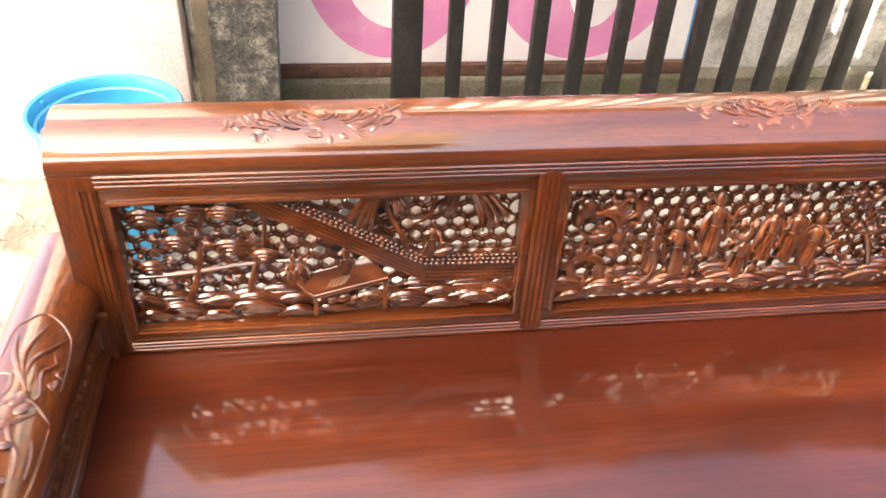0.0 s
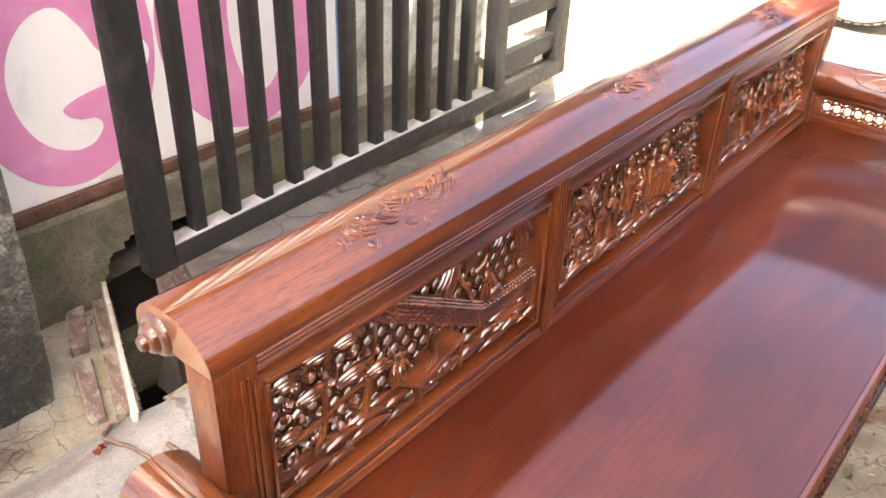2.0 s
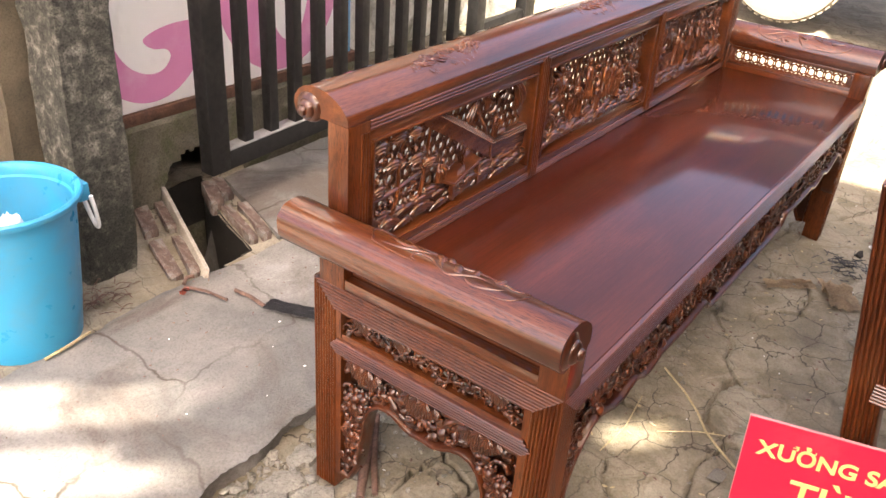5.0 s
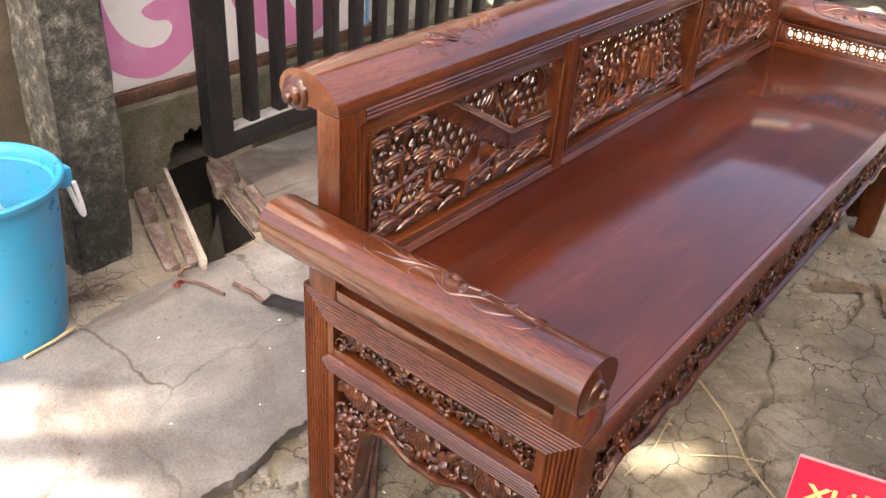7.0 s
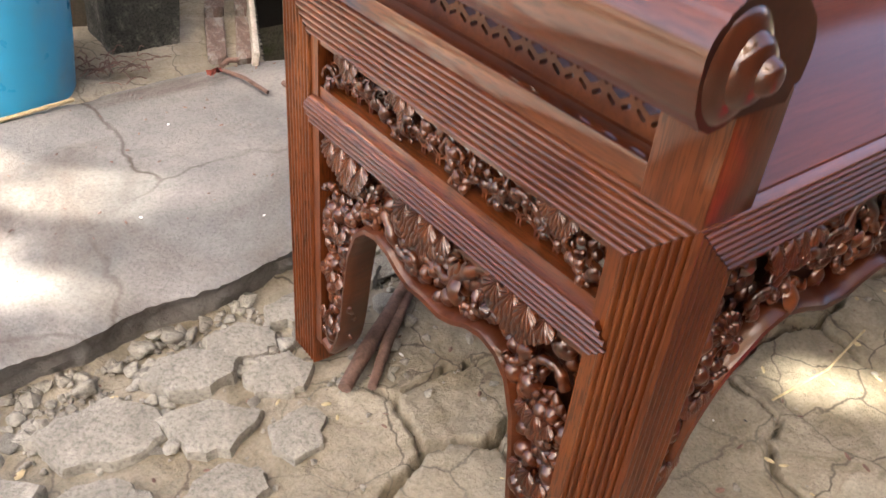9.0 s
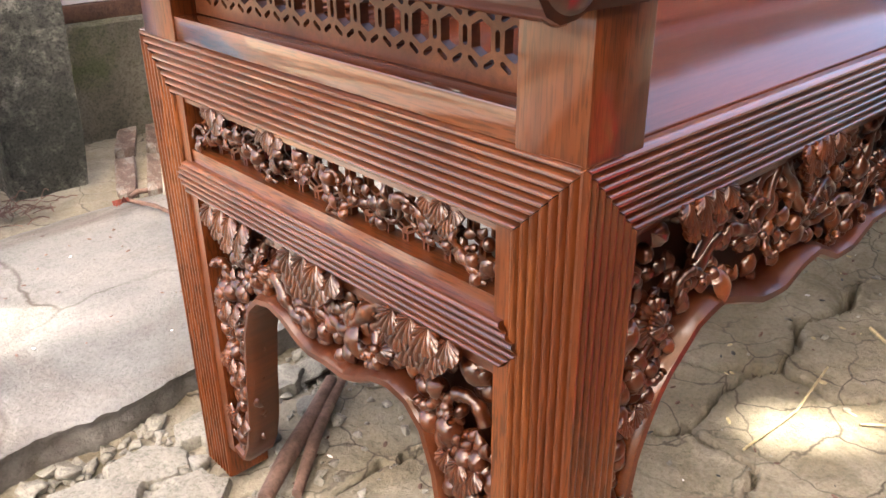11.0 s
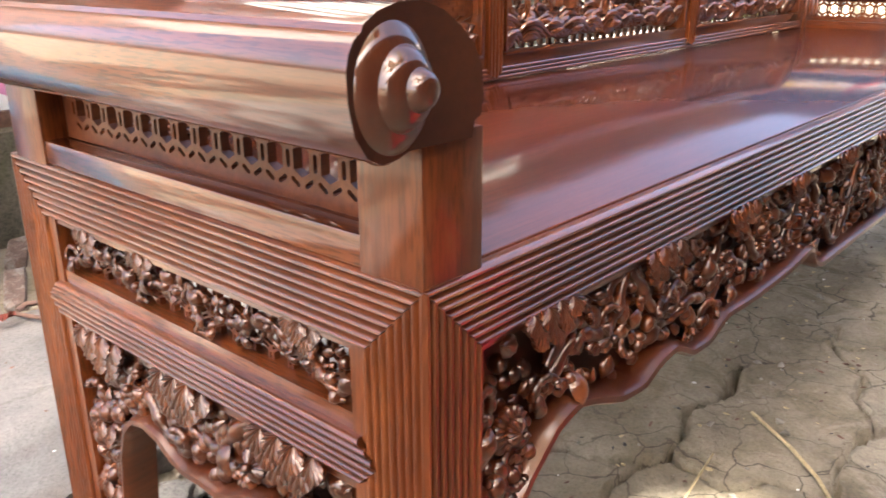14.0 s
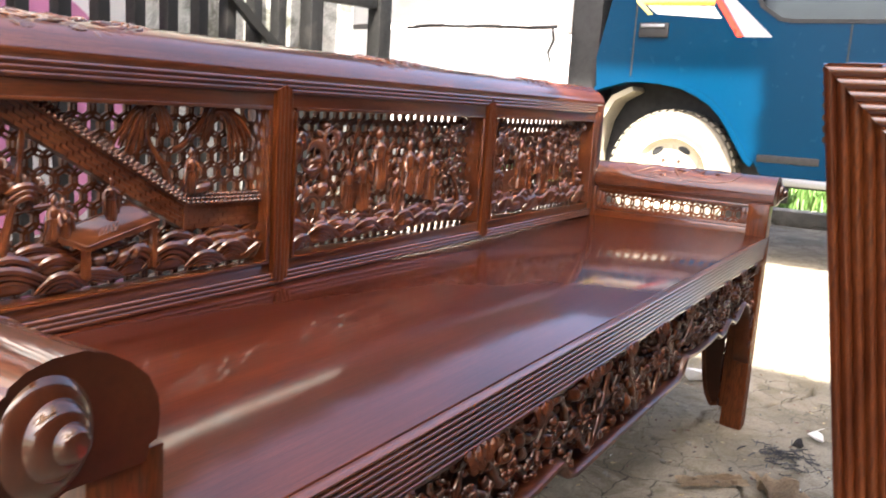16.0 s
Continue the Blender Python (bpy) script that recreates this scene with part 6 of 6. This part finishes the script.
for x, y, r, mat, lab in ((2.12, -0.184, 0.026, PALE, "white lump of polystyrene on the ground"), (2.05, -0.15, 0.022, SOIL_AND_SHADE, "dark clod of burnt earth"), (1.42, -0.28, 0.026, RUBBLE, "pale stone lying on dusty ground"), (0.60, -0.155, 0.03, RUBBLE, "pale stone lying on dusty ground"), (2.42, 0.22, 0.05, PALE, "white crumpled scrap on the ground"), (2.50, 0.30, 0.035, PALE, "white crumpled scrap on the ground")):
    me2 = STONES[int(x * 10) % 8].copy()
    me2.materials[0] = mat
    ob = new("lump", me2)
    ob.matrix_basis = Matrix.LocRotScale((x, y, ground_at(x, y) + r * 0.5), Euler((0.2, 0.1, x * 5)), (r, r * 0.85, r))
    tagged(ob, lab, "stone")

def crumbs(name, n, mat, label, cat, seed, x0, x1, y0, y1, lo, hi, flat):
    """Loose bits strewn over the ground: chips of wood, bark and dry leaf."""
    rng = random.Random(seed)
    pile = Pile()
    for k in range(n):
        x, y = rng.uniform(x0, x1), rng.uniform(y0, y1)
        z = ground_at(x, y) if y < 0.68 else 0.052
        if 0.66 < y < 0.80:
            continue
        a, r = rng.uniform(0, 6.3), rng.uniform(lo, hi)
        pile.add(SMALL_BLOB[0], SMALL_BLOB[1], Matrix.LocRotScale((x, y, z + 0.001), Euler((rng.uniform(-0.3, 0.3), rng.uniform(-0.3, 0.3), a)), (r, r * rng.uniform(0.2, 0.6), r * flat)))
    return tagged(pile.mesh(name, mat, None), label, cat, kind="stuff")


crumbs("wood_chips", 420, STICK, "dark bits of bark and twig on the ground", "litter", 71, -0.5, 2.7, -0.5, 0.66, 0.002, 0.008, 0.3)
crumbs("straw_chips", 260, STRAW, "pale bits of straw on the ground", "litter", 72, -0.5, 2.7, -0.5, 0.66, 0.002, 0.009, 0.2)
crumbs("pale_chips", 90, PALE, "white crumbs on the ground", "litter", 73, -0.4, 2.6, -0.5, 1.36, 0.0015, 0.005, 0.4)
crumbs("slab_dirt", 170, STICK, "dark specks of dirt on the slab", "litter", 74, -0.6, 1.0, 0.82, 1.5, 0.0015, 0.005, 0.3)
crumbs("ash_bits", 120, BLACK_FELT, "black bits of soot on the ground", "litter", 75, 0.4, 2.6, -0.5, 0.5, 0.002, 0.007, 0.3)

# ---- a table of the same set, and the red board leaning by it ----
TX, TY, TH = 0.417, -0.290, 0.895
table = thing("reeded_table", (1.0, -0.60, 0), "tall reddish hardwood table with reeded slanting legs", "table")
TL, TD = 1.30, 0.62
def table_leg(place):
    face = reeds(0.062, 7, 0.0042)
    prof = [(u, d, 0) for u, d in face[::-1]] + [(u, d, 1) for u, d in face[1:]] + [(0.062, -0.058, 1)]
    bm = bmesh.new()
    at = lambda u, d, s, z: place(u, -d, z) if s == 0 else place(-d, u, z)
    foot = place(0.15, 0.12, 0) - place(0, 0, 0)
    ring_faces(bm, [[at(u, d, s, 0.0) + foot for u, d, s in prof], [at(u, d, s, TH - 0.001 - min(u, 0.062)) + foot * (min(u, 0.062) / TH) for u, d, s in prof]])
    part("leg", bm, WOOD_Z, table, "reeded leg slanting inwards to its foot")
for mx in (0, 1):
    for my in (0, 1):
        table_leg(lambda x, y, z, mx=mx, my=my: Vector((TX + (TL - x if mx else x), TY - (TD - y if my else y), z)))
for name, place, length, mat in (("side_rail", lambda w, v, d: Vector((TX - d, TY - w, TH - v)), TD, WOOD_Y), ("side_rail", lambda w, v, d: Vector((TX + TL + d, TY - w, TH - v)), TD, WOOD_Y), ("long_rail", lambda w, v, d: Vector((TX + w, TY + d, TH - v)), TL, WOOD_X), ("long_rail", lambda w, v, d: Vector((TX + w, TY - TD - d, TH - v)), TL, WOOD_X)):
    prof = reeds(0.062, 7, 0.0042) + [(0.062, -0.04), (0.0, -0.04)]
    bm = bmesh.new()
    ring_faces(bm, [[place(v, v, d) for v, d in prof], [place(length - v, v, d) for v, d in prof]])
    part(name, bm, mat, table)
part("tabletop", boxes((TX + 0.014, TX + TL - 0.014, TY - TD + 0.014, TY - 0.014, TH - 0.03, TH + 0.002), bev=0.0015), SEAT_WOOD, table)
for x in (TX + 0.066, TX + TL - 0.096):
    prof = reeds(0.045, 6, 0.0030)
    bm = bmesh.new()
    ring_faces(bm, [[Vector((x - 0.004 - d, y, 0.500 - v)) for v, d in prof] + [Vector((x + 0.03, y, 0.455)), Vector((x + 0.03, y, 0.50))] for y in (TY - 0.10, TY - TD + 0.10)])
    part("lower_rail", bm, WOOD_Y, table)
notice = thing("red_notice", (0.43, -0.42, 0), "red notice board with yellow capital letters, standing on edge", "sign")
NB = frame_of((0.395, -0.232, 0.006), Vector((0.28, -0.96, 0.0)).normalized(), Vector((-0.02, 0.04, 1.0)).normalized())
part("board", plate([(0, 0), (0.62, 0), (0.62, 0.385), (0, 0.385)], [], 0.008, lambda u, v, d: NB @ Vector((u, v, 0.008 - d))), RED, notice)
part("edge", plate([(-0.0012, -0.001), (0.6212, -0.001), (0.6212, 0.3862), (-0.0012, 0.3862)], [], 0.006, lambda u, v, d: NB @ Vector((u, v, 0.0065 - d))), RED_EDGE, notice, "scuffed pale edge")


def lettering(text, size, u, v, parent, mat):
    cu = bpy.data.curves.new("lettering", "FONT")
    cu.body, cu.size, cu.extrude, cu.offset = text, size, 0.0006, 0.0012
    tmp = new("lettering_source", cu)
    me = bpy.data.meshes.new_from_object(tmp.evaluated_get(bpy.context.evaluated_depsgraph_get()))
    bpy.data.objects.remove(tmp)
    bpy.data.curves.remove(cu)
    me.transform(NB @ Matrix.Translation((u, v, 0.0094)))
    me.materials.clear()
    me.materials.append(mat)
    ob = new("lettering", me)
    ob.parent = parent
    ob.matrix_parent_inverse = parent.matrix_basis.inverted()
    return tagged(ob, "yellow capital letters")


lettering("XƯỞNG SA", 0.049, 0.026, 0.302, notice, YELLOW)
lettering("TÙ", 0.088, 0.10, 0.20, notice, YELLOW)

# ---- truck ----
TRX = 5.0
truck = thing("light_truck", (TRX + 0.8, 1.6, 0.06), "blue light truck with a dusty cream wheel, parked in the sun", "truck")
flank = lambda off: (lambda u, v, d: Vector((TRX - off + d, u, v)))
WC, WZ, WR = 1.13, 0.485, 0.405
arch = [(0.575, 0.55), (0.605, 0.60), (0.645, 0.63), (0.71, 0.73), (0.76, 0.81), (0.82, 0.89), (0.89, 0.955), (0.96, 0.998), (1.09, 1.045), (1.23, 1.068), (1.36, 1.075), (1.45, 1.070), (1.56, 1.04), (1.662, 1.005)]
cab = [(-0.75, 0.52), (0.56, 0.515)] + arch + [(1.68, 1.2), (1.60, 1.60), (1.55, 2.25), (1.45, 2.34), (-0.1, 2.34), (-0.45, 1.5), (-0.72, 1.42), (-0.80, 0.9)]
window = [(0.70, 1.60), (0.66, 1.53), (0.56, 1.462), (0.50, 1.452), (-0.10, 1.452), (0.0, 1.95), (0.06, 2.02), (0.62, 2.02), (0.68, 1.95)]
part("cab_side", plate(cab, [window], 0.04, flank(0.0)), TRUCK_BLUE, truck, angle=30)
part("cab_shell", boxes((TRX + 0.04, TRX + 1.65, -0.72, 0.3, 0.7, 1.38), (TRX + 0.3, TRX + 1.65, -0.3, 1.65, 1.26, 1.39), (TRX + 0.042, TRX + 1.65, 0.9, 1.55, 1.39, 2.33), (TRX + 0.042, TRX + 1.65, -0.1, 0.9, 2.1, 2.335), bev=0.02), TRUCK_BLUE, truck)
part("side_window", plate([(0.735, 1.42), (-0.20, 1.42), (-0.06, 2.03), (0.73, 2.03)], [], 0.006, flank(-0.012)), GLASS, truck, "dark side window")
part("window_seal", plate([(0.725, 1.60), (0.682, 1.518), (0.572, 1.442), (0.50, 1.43), (-0.13, 1.43), (-0.03, 1.965), (0.05, 2.045), (0.63, 2.045), (0.705, 1.96)], [window], 0.012, flank(0.006)), BLACK, truck, "black rubber seal")
rim_out = [(u + 0.006 * (u < 0.9), v + 0.010) for u, v in arch[1:]]
rim_in = [(u + 0.022 * (u < 1.0), v - 0.020) for u, v in arch[:0:-1]]
part("wheel_arch", plate(rim_out + rim_in, [], 0.12, flank(0.035)), TRUCK_BLUE, truck)
part("wheel_well", boxes((TRX + 0.36, TRX + 0.40, 0.45, 1.75, 0.35, 1.25), bev=0.0), BLACK, truck)
part("mud_flap", plate([(1.43, 1.0), (1.55, 0.93), (1.62, 0.80), (1.66, 0.60), (1.66, 0.40), (1.69, 0.40), (1.69, 0.62), (1.65, 0.83), (1.57, 0.965), (1.44, 1.03)], [], 0.24, flank(-0.06)), RIM, truck, "cream mudguard")
part("sill", boxes((TRX - 0.02, TRX + 0.2, -0.7, 0.57, 0.485, 0.535), bev=0.015), STEEL, truck, "bright step plate")
for y, z0, z1 in ((1.436, 1.09, 2.2), (0.178, 0.56, 1.43)):
    part("door_seam", boxes((TRX - 0.0025, TRX + 0.01, y - 0.005, y + 0.005, z0, z1), bev=0.0), BLACK, truck)
part("step_slot", boxes((TRX - 0.004, TRX + 0.01, 0.25, 0.60, 0.615, 0.66), bev=0.004), BLACK, truck, "dark step slot")
bm = boxes((TRX - 0.022, TRX - 0.002, 1.215, 1.405, 1.335, 1.425), bev=0.008)
handle = part("door_handle", bm, BLACK, truck, "recessed black handle")
part("pull", boxes((TRX - 0.034, TRX - 0.0225, 1.24, 1.39, 1.395, 1.415), bev=0.004), STEEL, handle)
for nm, mat, pts in (("stripe_yellow", YELLOW, [(1.46, 1.60), (1.44, 1.55), (1.36, 1.475), (1.33, 1.475), (1.40, 1.55), (0.95, 1.552), (0.95, 1.565), (1.40, 1.566), (1.43, 1.60)]), ("stripe_white", TRUCK_WHITE, [(1.37, 1.530), (1.30, 1.478), (0.90, 1.452), (0.955, 1.525)]), ("stripe_orange", ORANGE, [(1.39, 1.548), (1.37, 1.534), (0.95, 1.530), (0.95, 1.550)]), ("stripe_red", STRIPE_RED, [(0.955, 1.565), (0.915, 1.565), (0.76, 1.345), (0.80, 1.345)]), ("stripe_grey", STRIPE_GREY, [(0.905, 1.563), (0.83, 1.563), (0.594, 1.347), (0.755, 1.345)])):
    part(nm, plate(pts, [], 0.002, flank(0.003)), mat, truck)
wheel = part("wheel", lathe([(0.235, -0.09), (0.30, -0.105), (0.36, -0.10), (0.392, -0.075), (0.405, -0.03), (0.405, 0.05), (0.39, 0.095), (0.30, 0.11), (0.235, 0.09)], 72), TYRE_DUST, truck, "dusty pale tyre")
wheel.data.transform(Matrix.Translation((TRX + 0.13, WC, WZ)) @ Matrix.Rotation(-math.pi / 2, 4, "Y") @ Matrix.Diagonal((1, 1, 1, 1)))
bm = lathe([(0.24, 0.092), (0.232, 0.098), (0.222, 0.075), (0.205, 0.055), (0.17, 0.05), (0.12, 0.062), (0.085, 0.066), (0.08, 0.10), (0.055, 0.118), (0.0, 0.12), (0.0, 0.0), (0.24, 0.0)], 72)
bm.transform(Matrix.Translation((TRX + 0.13, WC, WZ)) @ Matrix.Rotation(-math.pi / 2, 4, "Y"))
rim = part("rim", bm, RIM, wheel, "cream steel rim")
for k in range(6):
    a = radians(55) + k * math.pi / 3
    ring = [(WC + (0.175 + 0.020 * math.sin(q)) * math.cos(a + 0.24 * math.cos(q)), WZ + (0.175 + 0.020 * math.sin(q)) * math.sin(a + 0.24 * math.cos(q))) for q in (2 * math.pi * j / 16 for j in range(16))]
    # no opening is cut: black ovals stand for the slots' shade
    part("vent_hole", plate(ring, [], 0.02, flank(-0.074)), BLACK, rim, "black oval standing for a shaded slot")
for k in range(6):
    a = k * math.pi / 3
    bm = bmesh.new()
    tube(bm, [(TRX + 0.065, WC + 0.10 * math.cos(a), WZ + 0.10 * math.sin(a)), (TRX + 0.045, WC + 0.10 * math.cos(a), WZ + 0.10 * math.sin(a))], 0.012, 6)
    part("nut", bm, RUST, rim)
for k in range(46):
    a = 2 * math.pi * k / 46
    bm = bmesh.new()
    box(bm, -0.07, 0.07, -0.017, 0.017, -0.006, 0.006)
    bm.transform(Matrix.Translation((TRX + 0.12, WC + 0.406 * math.cos(a), WZ + 0.406 * math.sin(a))) @ Matrix.Rotation(a - math.pi / 2, 4, "X"))
    part("tread_block", bm, TYRE_DUST, wheel)
part("chassis", boxes((TRX + 0.35, TRX + 1.3, -0.5, 5.2, 0.45, 0.62), bev=0.01), BLACK, truck)
# black block standing for the shade between cab and bed
part("cab_gap", boxes((TRX + 0.06, TRX + 1.6, 1.69, 1.90, 0.62, 2.2), bev=0.01), BLACK, truck)
part("bed_side", boxes((TRX - 0.04, TRX + 0.0, 1.905, 5.4, 0.85, 1.36), bev=0.006), TRUCK_WHITE, truck, "white drop side")
part("bed_floor", boxes((TRX + 0.0, TRX + 1.7, 1.905, 5.4, 0.78, 0.85), bev=0.006), TRUCK_WHITE, truck)
part("bed_front", boxes((TRX - 0.03, TRX + 1.7, 1.905, 1.95, 1.36, 2.1), bev=0.006), TRUCK_WHITE, truck)
bm = bmesh.new()
rows = [[(TRX - 0.03 - 0.02 * abs(hash2(y * 4, i)), y, z + 0.02 * hash2(y * 5, i * 3)) for y in np.arange(1.95, 5.4, 0.08)] for i, z in enumerate((1.40, 1.50, 1.62, 1.8, 2.0, 2.2))]
ring_faces(bm, rows, closed=False, caps=False)
bmesh.ops.solidify(bm, geom=bm.faces[:], thickness=0.006)
part("tarpaulin", bm, TRUCK_WHITE, truck, "white tarpaulin")
bm = bmesh.new()
tube(bm, [(TRX - 0.06, y, 1.385 + 0.02 * hash2(y * 3, 9)) for y in np.arange(1.95, 3.2, 0.06)], 0.012, 6)
tube(bm, [(TRX - 0.07, 1.98, 1.39), (TRX - 0.08, 1.96, 1.30), (TRX - 0.07, 2.0, 1.22), (TRX - 0.08, 1.97, 1.15)], 0.009, 6)
part("lashing_rope", bm, BLACK, truck, "dark lashing rope")

# ---- far side of the yard: kerb, grass, bright wall ----
tagged(part("kerb", boxes((7.2, 7.42, -12, 14, -0.05, 0.13), bev=0.02), SLAB), "grey concrete kerb along the grass", "kerb", kind="structure")
pile = Pile()
rng = random.Random(5)
blade = (np.array([(-1, 0, 0), (1, 0, 0), (0.8, 0.15, 0.6), (-0.8, 0.15, 0.6), (0, 0.45, 1)]), [(0, 1, 2, 3), (3, 2, 4)])
for k in range(9000):
    x, y = 7.45 + abs(rng.gauss(0, 2.2)), rng.uniform(-1.5, 4.5)
    h = rng.uniform(0.08, 0.2)
    pile.add(blade[0], blade[1], Matrix.LocRotScale((x, y, 0.10), Euler((rng.uniform(-0.3, 0.3), 0, rng.uniform(0, 6.3))), (0.012, h * 0.6, h)))
tagged(pile.mesh("grass", GRASS, None), "bright green grass verge", "grass", kind="stuff")
tagged(part("wall_far", boxes((15.0, 15.3, -14, 16, 0, 3.4), bev=0.02), PIER), "pale plastered wall across the yard", "wall", kind="structure")

# ---- overhead shade: unseen cloths added high above the yard to block the sun ----
AH = 8.0
SHIFT = SUN_TO * (AH / SUN_TO.z)


def awning(name, x0, x1, y0, y1, step, gap):
    """An unseen flat cloth built of small squares, added over the stretch of ground that it shades; gap(x, y) tells its
    holes there.
    """
    bm = bmesh.new()
    for x in np.arange(x0, x1, step):
        for y in np.arange(y0, y1, step):
            if gap(x + step / 2, y + step / 2):
                continue
            bm.faces.new([bm.verts.new((x + dx * step + SHIFT.x, y + dy * step + SHIFT.y, AH)) for dx, dy in ((0, 0), (1, 0), (1, 1), (0, 1))])
    bmesh.ops.remove_doubles(bm, verts=bm.verts[:], dist=1e-4)
    return tagged(part(name, bm, BLOCKER_CLOTH, angle=80), "unseen brown cloth added overhead to block the sun, with gaps", "awning", kind="structure")


def torn(x, y):
    """Gaps placed to let the sunlit patches through: the open left edge with ragged fingers, and a few holes."""
    w = 0.03 * hash2(x * 7, y * 9)
    if (x < -0.55 + w and 0.80 + 3 * w < y < 1.72) or (y > 0.85 + w and x > 2.32 + w):
        return True
    if x < -0.8 and hash2(x * 2.3 + 8, y * 2.9) > 0.24:
        return True
    for cx, cy, lx, ly, turn in ((-0.36, 1.33, 0.24, 0.040, -0.7), (-0.24, 1.12, 0.25, 0.022, -0.75), (-0.40, 1.06, 0.20, 0.024, -0.7), (-0.35, 0.92, 0.23, 0.026, -0.72), (-0.09, 1.08, 0.13, 0.016, -0.68), (-0.54, 0.86, 0.2, 0.04, -0.7), (0.625, 0.065, 0.11, 0.030, -0.70), (1.25, -0.185, 0.11, 0.03, -0.25)):
        dx, dy = (x - cx) * math.cos(turn) + (y - cy) * math.sin(turn), -(x - cx) * math.sin(turn) + (y - cy) * math.cos(turn)
        if (dx / lx) ** 2 + (dy / ly) ** 2 < 1 + 6 * w:
            return True
    return False


awning("awning", -0.80, 2.70, -0.62, 2.5, 0.026, torn)
awning("awning", -5.0, -0.80, -0.62, 3.4, 0.07, torn)
# added to darken the front yard that the varnish mirrors
awning("awning", -3.0, 7.0, -2.8, -0.62, 0.11, lambda x, y: False)
# added to shade the truck, with a gap for its sun patch
awning("awning", 5.06, 6.8, -3.5, 3.2, 0.05, lambda x, y: x < 5.70 and y - 0.68 * (x - 5.0) > 0.62)
# unseen, added: eaves and wall beyond darken reflections; wall and roof behind the camera cut light
bm = bmesh.new()
box(bm, 0.3, 9.0, 3.0, 6.5, 3.62, 3.72, 0.01)
rng = random.Random(33)
for k in range(5000):               # frayed strips added to soften its edge in reflections
    x, reach, w = rng.uniform(0.3, 9.0), 0.05 + 1.15 * rng.random() ** 1.3, rng.uniform(0.006, 0.016)
    drop = 0.2 * reach + rng.uniform(0.0, 0.1)
    lean = rng.uniform(-0.15, 0.15)
    v = [bm.verts.new(p) for p in ((x - w, 3.05, 3.66), (x + w, 3.05, 3.66), (x + lean + w, 3.05 - reach, 3.64 - drop), (x + lean - w, 3.05 - reach, 3.64 - drop))]
    bm.faces.new(v)
tagged(part("wall_house", boxes((0.3, 9.0, 6.3, 6.5, -0.05, 3.61), bev=0.01), UNSEEN_BROWN), "unseen dim brown wall added under the eaves to darken reflections", "wall", kind="structure")
tagged(part("eaves", bm, UNSEEN_BROWN), "unseen dark frayed eaves added behind the wall to darken reflections", "eaves", kind="structure")
# unseen wall and roof added here to keep the bench's front faces dark
tagged(part("wall_workshop", boxes((-9.0, 16.0, -5.2, -5.0, -0.05, 3.3), bev=0.01), UNSEEN_BROWN), "unseen dim brown wall added behind the camera to cut light", "wall", kind="structure")
tagged(part("workshop_roof", boxes((-10.0, 15.0, -5.3, -3.1, 3.31, 3.38), bev=0.01), UNSEEN_BROWN), "unseen dark sheet roof added behind the camera to cut light", "roof", kind="structure")
